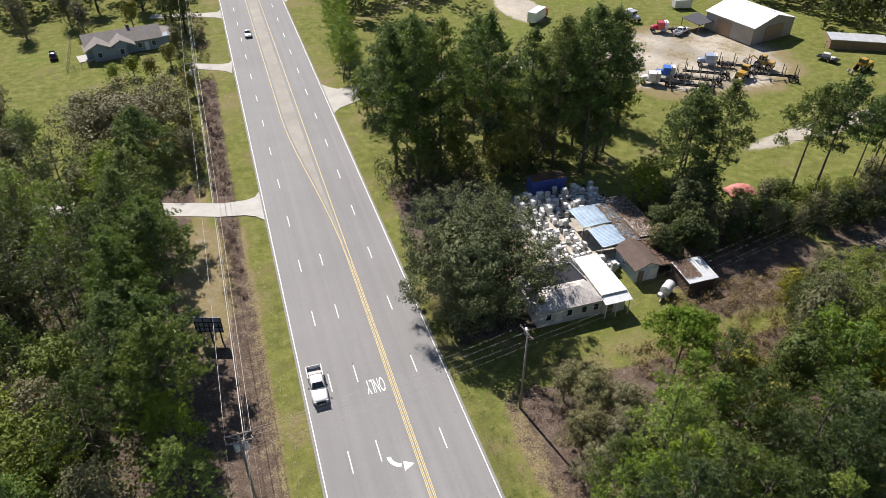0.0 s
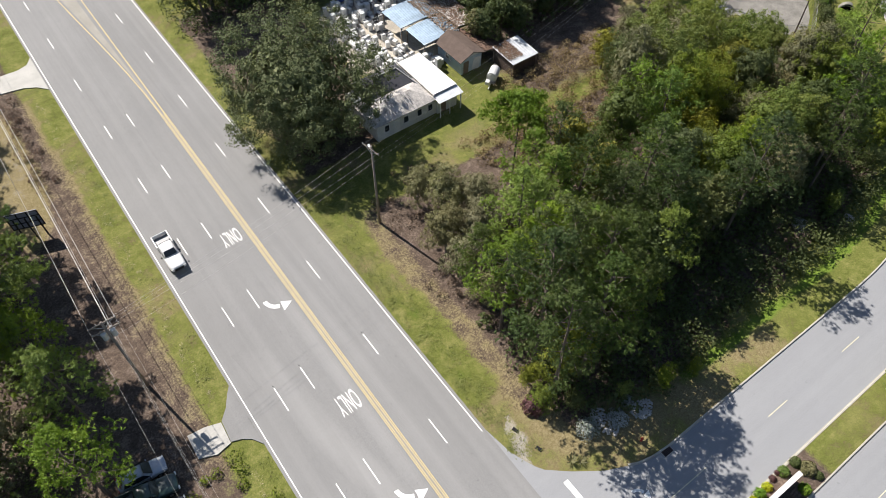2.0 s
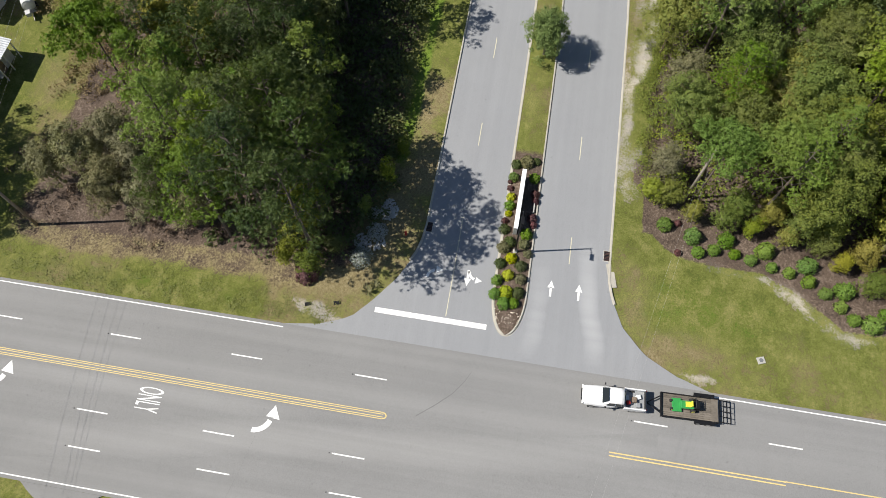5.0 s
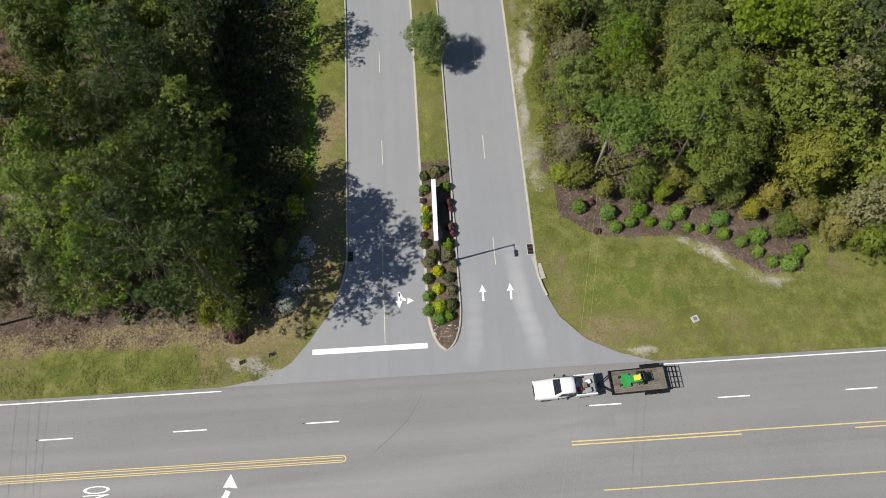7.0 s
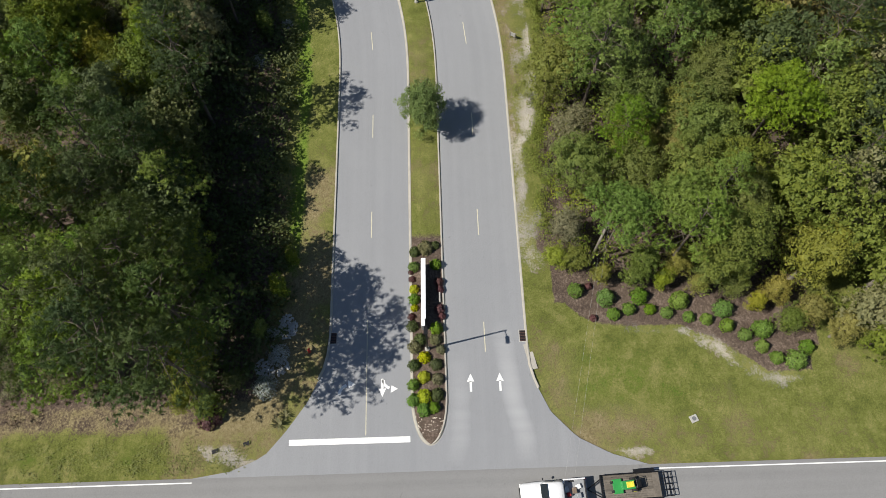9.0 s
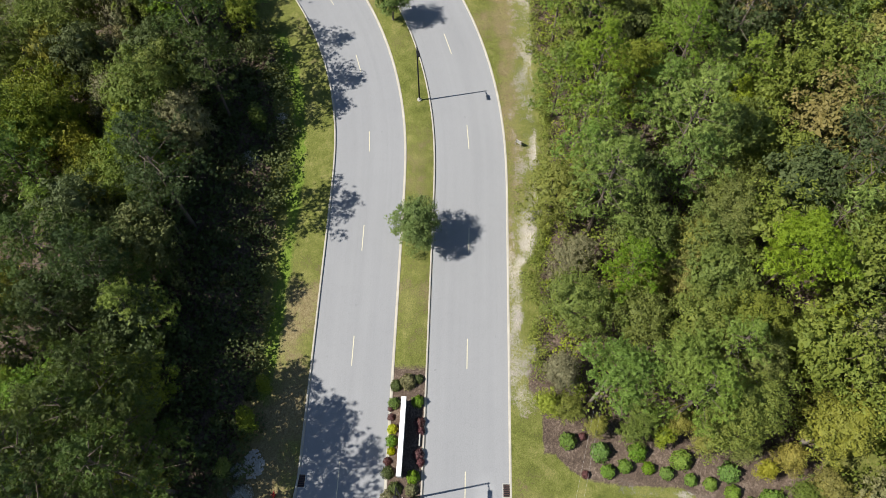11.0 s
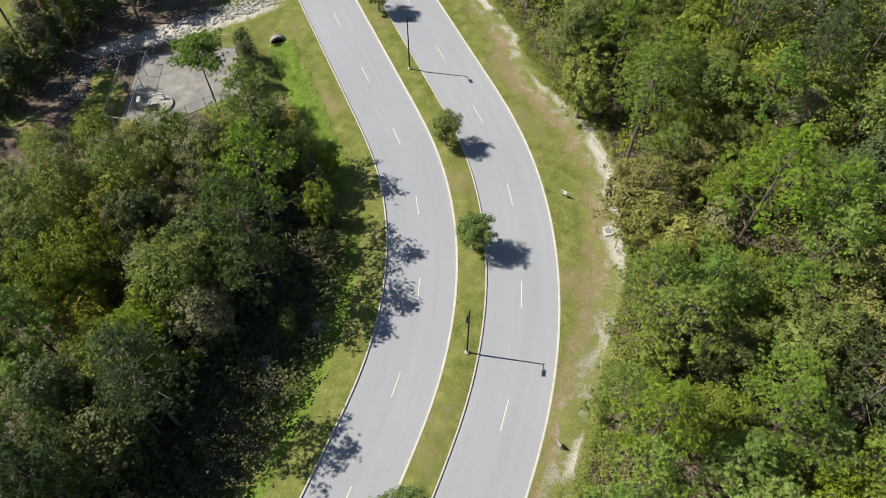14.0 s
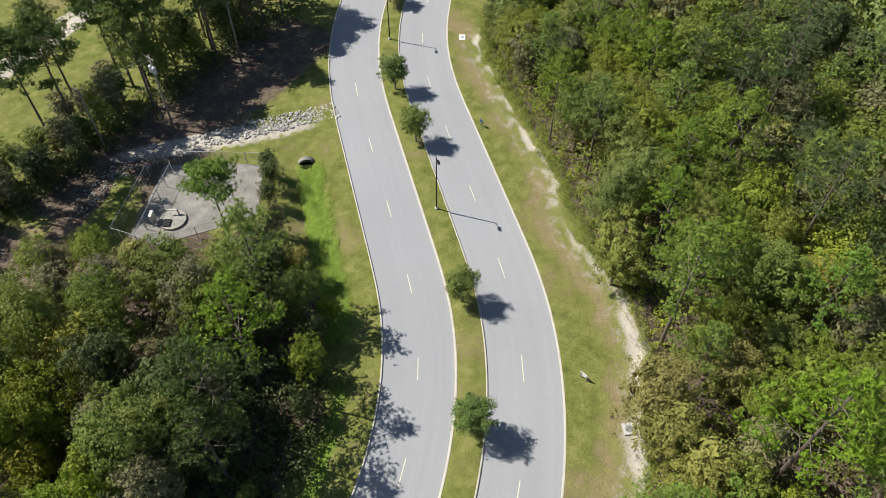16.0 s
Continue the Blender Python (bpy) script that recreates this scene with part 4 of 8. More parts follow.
FAR_PINES = [pine_tree(41, 17.0, 3.9, M_PINEDEEP, M_PINEBARK, 420, 8, nl=0.46, slim=0.18), pine_tree(42, 15.0, 3.5, M_PINE, M_PINEBARK, 420, 8, nl=0.46, slim=0.18), pine_tree(43, 18.5, 4.2, M_PINEDEEP, M_PINEBARK, 420, 8, nl=0.46, slim=0.18),
             pine_tree(44, 14.0, 3.7, M_PINE, M_PINEBARK, 420, 8, low=0.25, nl=0.46, slim=0.18)]


UMBRELLA = pine_tree(61, 13.0, 3.3, M_PINE, M_PINEBARK, 1400, 15, 0.74, label="umbrella-crowned pine with dense bright tufts", nl=0.30, slim=0.2, limbs=34, puff=0.36)
TALL = [pine_tree(51, 25.0, 5.0, M_PINEMID, M_PINEBARK, 2000, 13, 0.26, nl=0.4, slim=0.18, limbs=42, puff=0.44), pine_tree(52, 22.5, 4.6, M_PINEMID, M_PINEBARK, 1700, 13, 0.36, nl=0.4, slim=0.18, limbs=36, puff=0.44),
        pine_tree(53, 22.5, 4.4, M_PINEMID, M_PINEBARK, 1400, 13, 0.56, nl=0.4, slim=0.18, limbs=28, puff=0.42)]


BULK = []


def join_bulk(name, label):
    """Trees deep in the woods, too many to tell apart, joined into one mesh for each kind of leaf."""
    sets = {}
    for proto, x, y, turn, sc, tall in BULK:
        c, s = math.cos(radians(turn)), math.sin(radians(turn))
        for ch in proto.children:
            me = ch.data
            co = np.empty(len(me.vertices) * 3, np.float32)
            me.vertices.foreach_get("co", co)
            co = co.reshape(-1, 3) * np.array([sc, sc, sc * tall])
            co = np.stack((co[:, 0] * c - co[:, 1] * s + x, co[:, 0] * s + co[:, 1] * c + y, co[:, 2] - 0.05), -1)
            if not ch.name.startswith("trunk"):
                tri = co.reshape(-1, 3, 3)[np.random.default_rng(len(sets)).random(len(co) // 3) < (0.6 if "pine" in proto.name else 0.85)]
                mid = tri.mean(1, keepdims=True)
                co = (mid + (tri - mid) * 1.1).reshape(-1, 3)
            sets.setdefault(me.materials[0].name, [me.materials[0], [], []])
            got = sets[me.materials[0].name]
            base = sum(len(v) for v in got[1])
            got[1].append(co)
            got[2] += [tuple(base + q for q in p.vertices) for p in me.polygons] if ch.name.startswith("trunk") else (np.arange(len(co)).reshape(-1, 3) + base).tolist()
    for mat, vs, fs in sets.values():
        me = bpy.data.meshes.new(name)
        me.from_pydata(np.vstack(vs).tolist(), [], fs)
        me.materials.append(mat)
        tagged(new(name, me), label, "woods", kind="stuff")
    BULK.clear()


def woods(spots, rng, pines, mixed_weights, lo=0.8, hi=1.15, group="", tall=None, far=None, near=None, bulk=None):
    w = np.array(mixed_weights, float) / sum(mixed_weights)
    for x, y in spots:
        sc = rng.uniform(lo, hi)
        off = far is not None and far(x, y)
        kind_p, kind_m = (FAR_PINES, FAR_MIXED) if off else (near or PINES, MIXED)
        p = pines(x, y) if callable(pines) else pines
        pine = rng.random() < p
        proto = kind_p[rng.integers(len(PINES))] if pine else kind_m[rng.choice(len(MIXED), p=w)]
        turn, high = rng.uniform(0, 360), tall(x, y) if tall and not pine else 1.0
        if bulk is not None and bulk(x, y):
            BULK.append((proto, x, y, turn, sc, high))
        else:
            tagged(plant(proto, x, y, turn, sc, tall=high), group=group)


def undergrowth(name, seed, spots, mat, label, leaf=0.36, per=125, r=1.5, h=1.6, kind="stuff", flat=0.0):
    """Low brush in lumps over the given places, as one sheet of leaves."""
    rng = np.random.default_rng(seed)
    cs, ns = [], []
    for x, y in spots:
        f = rng.uniform(0.6, 1.4)
        d = on_sphere(rng, per, 0.5)
        d[:, 2] = np.abs(d[:, 2])
        cs.append(np.array([x, y, 0.0]) + d * np.array([r, r, h]) * f * rng.uniform(0.7, 1.1, (per, 1)))
        ns.append(d + rng.normal(size=d.shape) * 0.45 + np.array([0, 0, flat]))
    c, n = np.vstack(cs), np.vstack(ns)
    ob = new(name, leaf_mesh(name, c, n, leaf * rng.uniform(0.6, 1.3, len(c)), mat, 0.7))
    return tagged(ob, label, "undergrowth", kind=kind)


def far_woods(name, seed, spots, mat, label, h=12.0, r=3.8, per=220, leaf=1.1):
    """A far canopy: crowns and trunks too many to tell apart, in one mesh."""
    rng = np.random.default_rng(seed)
    cs, ns = [], []
    for x, y in spots:
        f = rng.uniform(0.75, 1.2)
        for q in range(4):
            o = rng.normal(size=3) * np.array([r * 0.4, r * 0.4, h * 0.12])
            d = on_sphere(rng, per // 4, 0.35)
            cs.append(np.array([x, y, h * 0.66 * f]) + o + d * np.array([r * 0.62, r * 0.62, h * 0.26]) * f * rng.uniform(0.75, 1.08, (per // 4, 1)))
            ns.append(d + rng.normal(size=d.shape) * 0.4)
        for q in range(6):
            cs.append(np.array([[x, y, (0.4 + q * 1.1) * f]]))
            ns.append(rng.normal(size=(1, 3)) * np.array([1, 1, 0.1]))
    c, n = np.vstack(cs), np.vstack(ns)
    ob = new(name, leaf_mesh(name, c, n, leaf * rng.uniform(0.6, 1.3, len(c)), mat, 0.7))
    return tagged(ob, label, "woods", kind="stuff")


# south woods along the boulevard
def south_depth(x, y):
    """How deep a place lies in the south woods."""
    s, o = run_off(x, y)
    edge = float(np.interp(s, EDGE_RUN, EDGE_OFF)) + 1.9
    bed = np.interp(-y, [4, 8, 13, 21, 27, 31, 40, 60], [45.5, 45.5, 46.0, 44.0, 43.5, 39, 36, 34])
    return (-o - edge) if x > bed and s < 200 else -99.0


own = ((48.1, -9.6), (50.5, -14.5), (58.6, -26.0), (104.3, -2.2), (99.1, -8.3), (102.5, -14.1), (61.0, -7.6), (43.5, -27.5), (119.5, 7.0), (88.0, -10.0))


def clear_of(x, y, gap=4.0):
    return all(math.hypot(x - a, y - b) > gap for a, b in own)


spots, rng = scatter(1, 40, 215, -62, 75, 4.7, lambda x, y: 0 < south_depth(x, y) < 33 and clear_of(x, y))
woods(spots[:225], rng, 0.36, (6, 5, 5, 3.5, 4, 1.3, 1.8, 3.2), 0.80, 1.08, group="south woods", far=lambda x, y: south_depth(x, y) > 20, bulk=lambda x, y: south_depth(x, y) > 20)
rest = spots[225:] + scatter(21, 40, 260, -110, 90, 5.2, lambda x, y: 33 <= south_depth(x, y) < 70)[0]
near_rest = [p for p in rest if south_depth(*p) < 48 and p[0] > 40 and p[1] > -75]
rng = np.random.default_rng(55)
for x, y in near_rest:
    k = rng.integers(11)
    BULK.append(((FAR_MIXED + FAR_PINES[1:])[k], x, y, rng.uniform(0, 360), rng.uniform(0.85, 1.1), 1.0))
far_woods("far_woods", 5, [p for p in rest if p not in near_rest], M_BROAD, "closed canopy of mixed green trees", per=340, leaf=0.75)
plant(UMBRELLA, 47.9, -10.0, 40, 0.92)
plant(UMBRELLA, 48.2, -15.4, 190, 0.95)
plant(UMBRELLA, 58.6, -26.0, 100, 1.1)
plant(PINES[2], 102.5, -14.1, 10, 1.2)
plant(PINES[0], 88.0, -10.0, 70, 0.95)
plant(MIXED[6], 104.3, -2.2, 0, 1.12)
plant(MIXED[4], 99.1, -8.3, 90, 1.05)
plant(MIXED[5], 61.0, -7.6, 30, 0.68)
plant(MIXED[4], 44.5, -28.6, 10, 1.1)
plant(MIXED[3], 119.5, 7.0, 70, 1.05)
plant(MIXED[1], 61.8, -20.0, 20, 1.0)
plant(MIXED[4], 58.6, -17.6, 120, 0.85)
for x, y, k, sc in ((44.9, -9.2, 4, 0.36), (44.5, -12.4, 0, 0.36), (44.3, -15.3, 3, 0.34), (43.7, -18.6, 4, 0.36), (43.3, -21.9, 0, 0.36), (41.6, -24.0, 4, 0.34), (39.6, -26.6, 0, 0.36), (46.9, -4.8, 3, 0.42), (46.4, -6.6, 0, 0.4), (45.8, -13.4, 0, 0.46), (45.6, -16.6, 4, 0.55), (45.0, -19.8, 0, 0.55), (44.6, -22.8, 3, 0.5), (42.6, -25.8, 4, 0.5), (40.2, -28.4, 4, 0.55), (38.4, -31.2, 4, 0.55), (37.2, -34.4, 0, 0.55), (37.0, -38.0, 4, 0.6), (49.5, -6.0, 5, 0.55)):
    plant(MIXED[k], x, y, x * 97 % 360, sc)
low = scatter(6, 40, 190, -50, 75, 2.2, lambda x, y: 2.2 < south_depth(x, y) < 6 or (south_depth(x, y) > 2.2 and random.random() < 0.8))[0]
foot = scatter(9, 44, 190, -40, 75, 1.5, lambda x, y: 0.5 < south_depth(x, y) < 3.2 and x > 47)[0]
undergrowth("undergrowth", 17, foot, M_BRIGHT, "leafy saplings and weeds along the edge of the woods", 0.24, 80, 0.9, 1.9)
undergrowth("undergrowth", 7, low, M_BROAD, "rank green brush at the foot of the woods", 0.33, 120, 1.8, 5.2)


# north woods between the road and the boulevard
def in_north(x, y, grow=0.0):
    lo = np.interp(x, [32, 38, 60, 85, 100], [31.0, 31.5, 32.6, 32.4, 34]) - grow
    hi = np.interp(x, [32, 42, 55, 80, 88, 93], [40, 46, 50.5, 54.5, 47.5, 38]) + 0.3 * grow
    return 33.5 - grow < x < 93 and lo < y < hi


own = ((82.5, 31.8), (79.0, 29.5), (65.0, 31.2), (33.6, 27.0), (37.4, 27.6), (41.0, 28.0), (35.4, 32.2), (39.2, 33.4), (39.4, 37.4), (35.4, 37.6), (43.4, 35.6), (40.6, 41.8))
spots, rng = scatter(2, 32, 100, 24, 66, 4.7, lambda x, y: in_north(x, y) and clear_of(x, y, 3.2))
def rise(x, y):
    return float(np.interp(y, [32, 36, 40, 46], [1.0, 1.12, 1.24, 1.34]))


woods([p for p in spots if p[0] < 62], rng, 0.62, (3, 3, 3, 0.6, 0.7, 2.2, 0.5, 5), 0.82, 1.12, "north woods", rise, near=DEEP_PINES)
woods([p for p in spots if p[0] >= 62], rng, 0.2, (4, 4, 4, 1.5, 1.6, 2.6, 1.2, 2), 0.82, 1.12, "north woods", rise)
for x, y, k, turn, sc in ((39.4, 37.4, 2, 30, 0.98), (35.4, 37.6, 0, 130, 0.96), (43.4, 35.6, 0, 70, 1.0), (40.6, 41.8, 2, 200, 1.0)):
    tagged(plant(PINES[k], x, y, turn, sc), group="north woods")
# dark leaves over the floor deepen the shade at the foot of the woods
low = scatter(8, 30, 104, 20, 62, 1.7, lambda x, y: in_north(x, y, 10.0) and run_off(x, y)[1] > 14.8 and x > 34 and not (x < 39 and y < 25.5) and (y < 34 or random.random() < 0.3))[0]
undergrowth("undergrowth", 9, low, M_DARK, "dark brush that deepens the shade under the trees")
for x, y, k, sc in ((84.0, 57.6, 5, 0.85), (79.0, 59.0, 0, 0.9), (74.0, 58.6, 7, 0.85), (86.4, 63.0, 0, 0.7), (81.0, 63.6, 5, 0.75), (75.6, 63.2, 4, 0.7)):
    tagged(plant(MIXED[k], x, y, x * 83 % 360, sc), group="north woods")
# low trees that close the foot of the north woods
for x, y in scatter(18, 44, 92, 33, 41, 3.6, lambda x, y: in_north(x, y) and y > 34)[0]:
    BULK.append((FAR_MIXED[7], x, y, x * 61 % 360, 0.5 + 0.02 * (x * 7 % 10), 1.0))
# trees that close the canopy of the south woods
for x, y, k, sc in ((99.3, -11.7, 0, 0.8), (89.7, -10.6, 7, 0.72), (99.9, -15.8, 3, 0.78), (86.4, -8.4, 2, 0.7), (95.4, -17.5, 0, 0.85), (103.8, -12.0, 5, 0.8)):
    BULK.append((FAR_MIXED[k], x, y, x * 61 % 360, sc, 1.0))
# the tall front row that shades the grass
for i, x in enumerate(np.arange(51.0, 64.0, 4.2)):
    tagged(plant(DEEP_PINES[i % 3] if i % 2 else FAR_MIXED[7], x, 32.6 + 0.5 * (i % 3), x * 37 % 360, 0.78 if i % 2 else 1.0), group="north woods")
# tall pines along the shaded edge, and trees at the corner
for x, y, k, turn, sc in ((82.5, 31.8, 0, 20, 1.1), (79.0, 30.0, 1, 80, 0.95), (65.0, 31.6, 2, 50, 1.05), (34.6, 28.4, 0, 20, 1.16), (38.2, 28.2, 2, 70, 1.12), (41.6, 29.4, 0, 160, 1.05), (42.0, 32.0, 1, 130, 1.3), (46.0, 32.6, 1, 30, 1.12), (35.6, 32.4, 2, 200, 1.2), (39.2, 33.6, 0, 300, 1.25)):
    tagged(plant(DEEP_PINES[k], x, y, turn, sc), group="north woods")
for x, y, k, turn, sc in ((33.0, 28.2, 0, 60, 0.36), (33.6, 30.9, 3, 10, 0.36), (35.4, 26.2, 7, 80, 0.3), (40.4, 24.2, 3, 10, 0.26), (44.6, 22.6, 3, 50, 0.34), (48.0, 21.6, 3, 50, 0.26), (78.0, 26.4, 2, 30, 0.34), (92.0, 30.2, 0, 10, 0.55), (88.0, 27.6, 7, 10, 0.42), (96.0, 35.5, 4, 10, 0.55), (37.0, 29.5, 2, 0, 0.8)):
    plant(MIXED[k], x, y, turn, sc)

# woods west of the road
own = ((-3.8, 52.6), (-4.4, 57.4), (-4.4, 61.0), (-5.2, 66.4), (-7.6, 71.4), (-4.2, 80.4), (-5.4, 85.6), (-9.4, 83.0), (-8.6, 91.0), (-8.4, 98.0), (-7.6, 105.0), (-8.2, 75.6), (-6.6, 110.8), (-7.2, 63.4), (-5.0, 45.0), (-8.6, 68.0), (-9.0, 79.6))
for i, (x, y) in enumerate(own):
    if 60 < y < 122:
        tagged(plant(TALL[(2, 1, 2)[i % 3]], x, y, i * 50, (0.92, 0.85, 0.98)[i % 3]), group="west woods")
    else:
        tagged(plant((PINES[3], PINES[1])[i % 2], x, y, i * 50, 1.08), group="west woods")
spots = scatter(3, -36, -3, 40, 122, 6.0, lambda x, y: x < -8.0 - 0.05 * max(0, y - 95) and clear_of(x, y, 4.0))[0]
rng = np.random.default_rng(33)
woods(spots, rng, 0.62, (1.5, 1, 1.5, 0.5, 0.5, 6, 0, 1.5), 0.88, 1.15, group="west woods", far=lambda x, y: x < -13 or y > 96, near=DEEP_PINES, bulk=lambda x, y: x < -18)
far_woods("far_woods", 10, scatter(13, -130, -36, 10, 118, 7.0, lambda x, y: True)[0] ,
          M_BROAD, "closed canopy of mixed green trees", 14.0, 4.6, 160, 1.5)
far_woods("far_woods", 12, scatter(15, -30, -6, -20, 40, 6.0, lambda x, y: x < -8)[0], M_BROAD, "closed canopy of mixed green trees", 12.0, 4.2, 700, 0.5)
low = scatter(14, -32, -3, 44, 120, 2.6, lambda x, y: x < (-6 if y < 80 else -8))[0]
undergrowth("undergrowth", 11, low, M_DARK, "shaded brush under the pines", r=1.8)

# woods round the repair yard
def in_yard_woods(x, y):
    return (30 < x < 62 and 107 < y < 150) or (62 <= x < 82 and 118 < y < 140) or (67 < x < (73 if y < 86 else 80) and 79 < y < 95) or (46 < x < 72 and 104.5 < y < 110)


own = ((91.0, 82.6), (95.4, 82.0))
for i, (x, y) in enumerate(own):
    tagged(plant(TALL[2], x, y, i * 70, (1.02, 1.06)[i]), group="yard woods")
spots = scatter(4, 28, 128, 66, 152, 5.2, lambda x, y: in_yard_woods(x, y) and clear_of(x, y, 4.0) and not (y > 112 and x < 62 and math.sin(x * 0.31 + y * 0.23) + math.sin(x * 0.17 - y * 0.37) > 0.75) and not (36 < x < 50 and 122 < y < 134))[0]
rng = np.random.default_rng(44)
stand = ((36.2, 111.0, 0, 1.16), (33.4, 115.6, 1, 1.2), (41.4, 114.6, 0, 1.08), (38.2, 118.4, 2, 1.2), (34.6, 121.6, 0, 1.0), (33.4, 107.4, 1, 0.86), (50.6, 116.4, 1, 1.2), (57.4, 112.6, 0, 0.98), (65.2, 105.0, 0, 1.2),
         (61.0, 108.4, 0, 1.1), (69.4, 107.6, 0, 1.14), (63.4, 113.0, 1, 1.15), (68.0, 114.4, 0, 1.0), (72.6, 110.6, 2, 1.1), (37.0, 128.0, 1, 1.0), (52.4, 127.0, 2, 1.0), (73.2, 88.6, 1, 0.95), (79.6, 88.4, 1, 1.0), (76.4, 91.4, 2, 0.95))
spots = [p for p in spots if all(math.hypot(p[0] - a, p[1] - b) > 2.6 for a, b, k, sc in stand)]
for i, (x, y, k, sc) in enumerate(stand):
    tagged(plant(TALL[k], x, y, i * 77, sc), group="yard woods")
for x, y, sc in ((76.6, 86.8, 0.9), (73.4, 85.6, 0.95), (75.2, 83.4, 0.8)):
    BULK.append((FAR_MIXED[7], x, y, x * 53 % 360, sc, 1.0))
woods(spots, rng, 0.15, (3, 3, 3, 0.6, 0.8, 3, 0, 5), 0.8, 1.05, group="yard woods", far=lambda x, y: True, bulk=lambda x, y: y > 122)
for x, y in scatter(47, 64, 106, 76.5, 81, 3.2, lambda x, y: clear_of(x, y, 2.5))[0]:
    BULK.append((FAR_MIXED[7 if x % 2 < 1.2 else 5], x, y, x * 53 % 360, (0.5 if x < 82 else 0.34) + 0.25 * (y * 3 % 1), 1.0))
join_bulk("dense_trees", "mixed green trees standing close together")
low = scatter(45, 28, 110, 76, 118, 2.6, in_yard_woods)[0]
undergrowth("undergrowth", 46, low, M_DARK, "dark brush that deepens the shade under the trees", r=1.6, h=1.8)

# ---- house, sheds and repair yard east of the road ----
M_SIDING = plain("white_siding", (0.62, 0.62, 0.60), 0.7, vary=0.15, scale=0.8, grain=6)
M_TIN = plain("pale_sheet_metal", (0.52, 0.54, 0.56), 0.5, 0.35, vary=0.25, scale=0.7, grain=5)
M_RUSTTIN = plain("stained_sheet_metal", (0.52, 0.49, 0.46), 0.6, 0.15, vary=0.55, scale=0.9, grain=5)
M_BLUETIN = plain("blue_sheet_metal", (0.34, 0.44, 0.54), 0.5, 0.25, vary=0.35, scale=0.5, grain=3)
M_WHITEROOF = plain("white_roof_coating", (0.80, 0.80, 0.78), 0.6, vary=0.06, scale=0.5, grain=4)
M_SHINGLE = plain("dark_shingles", (0.075, 0.075, 0.085), 0.9, vary=0.25, scale=1.5, grain=8)
M_BROWNROOF = plain("brown_shingles", (0.115, 0.085, 0.070), 0.9, vary=0.25, scale=1.2, grain=8)
M_WOOD = plain("old_boards", (0.20, 0.15, 0.11), 0.9, vary=0.35, scale=1.5, grain=10)
M_DARKGLASS = plain("dark_window", (0.03, 0.035, 0.045), 0.15, vary=0.1, spec=0.6, relief=0)
M_BLUE = plain("blue_painted_steel", (0.085, 0.13, 0.40), 0.5, 0.1, vary=0.2)
M_ENAMEL = plain("white_enamel", (0.74, 0.74, 0.72), 0.35, vary=0.1, scale=2, rnd=0.3, spec=0.5)
M_GREYENAMEL = plain("grey_enamel", (0.30, 0.31, 0.32), 0.4, vary=0.15, scale=2, rnd=0.5, spec=0.5)
M_TRIM = plain("white_trim", (0.72, 0.72, 0.70), 0.6, vary=0.08)


def corrugated(name, x0, x1, y0, y1, zf, mat, parent, pitch=0.28, axis="x", label=""):
    """A ribbed metal sheet; ribs run along the axis; zf gives its height."""
    rows = []
    if axis == "x":
        n = int((y1 - y0) / (pitch / 2))
        for i in range(n + 1):
            y = y0 + (y1 - y0) * i / n
            rows.append([(x, y, zf(x, y) + (0.035 if i % 2 else 0.0)) for x in np.linspace(x0, x1, 9)])
    else:
        n = int((x1 - x0) / (pitch / 2))
        for i in range(n + 1):
            x = x0 + (x1 - x0) * i / n
            rows.append([(x, y, zf(x, y) + (0.035 if i % 2 else 0.0)) for y in np.linspace(y0, y1, 9)])
    ob = strip_mesh(name, rows, mat, parent)
    slab_under(ob, 0.03)
    return tagged(ob, label)


def poly_roof(name, faces, mat, parent, thick=0.12, label=""):
    """A roof out of flat faces, given corner by corner, with thickness."""
    bm = B()
    for f in faces:
        bm.faces.new([bm.verts.new(p) for p in f])
    bmesh.ops.remove_doubles(bm, verts=bm.verts, dist=0.01)
    for f in bm.faces:
        f.normal_update()
        if f.normal.z < 0:
            f.normal_flip()
    ob = part(name, bm, mat, parent, label)
    return slab_under(ob, thick)


def framed_window(parent, x, y, z, w, h, face="s"):
    d = {"s": (0, -1), "n": (0, 1), "w": (-1, 0), "e": (1, 0)}[face]
    sx, sy = (w, 0.06) if face in "sn" else (0.06, w)
    win = part("window", box(B(), (x + d[0] * 0.02, y + d[1] * 0.02, z), (sx, sy, h)), M_DARKGLASS, parent)
    fr = B()
    for q in (-0.5, 0.5):
        if face in "sn":
            box(fr, (x + q * w, y + d[1] * 0.05, z), (0.09, 0.08, h + 0.16))
        else:
            box(fr, (x + d[0] * 0.05, y + q * w, z), (0.08, 0.09, h + 0.16))
        box(fr, (x + d[0] * 0.05, y + d[1] * 0.05, z + q * h), (sx + 0.1 if face in "sn" else 0.08, 0.08 if face in "sn" else sy + w, 0.09))
    part("window_frame", fr, M_TRIM, win)
    return win


house = thing("house", pose(0, 0, 0), "low white house with patched metal and shingle roofs under an oak", "house")
wb = B()
box(wb, (45.6, 73.9, 1.35), (9.6, 8.0, 2.9))
part("wall", wb, M_SIDING, house)
part("wall", box(B(), (52.1, 73.9, 1.3), (3.3, 8.6, 2.7)), M_SIDING, house)
ridge_a, ridge_b = (44.3, 72.2, 3.95), (47.6, 72.2, 3.95)
A, Bq, C, D = (40.3, 69.5, 2.75), (50.4, 69.5, 2.75), (50.4, 74.9, 2.9), (40.3, 74.9, 2.9)
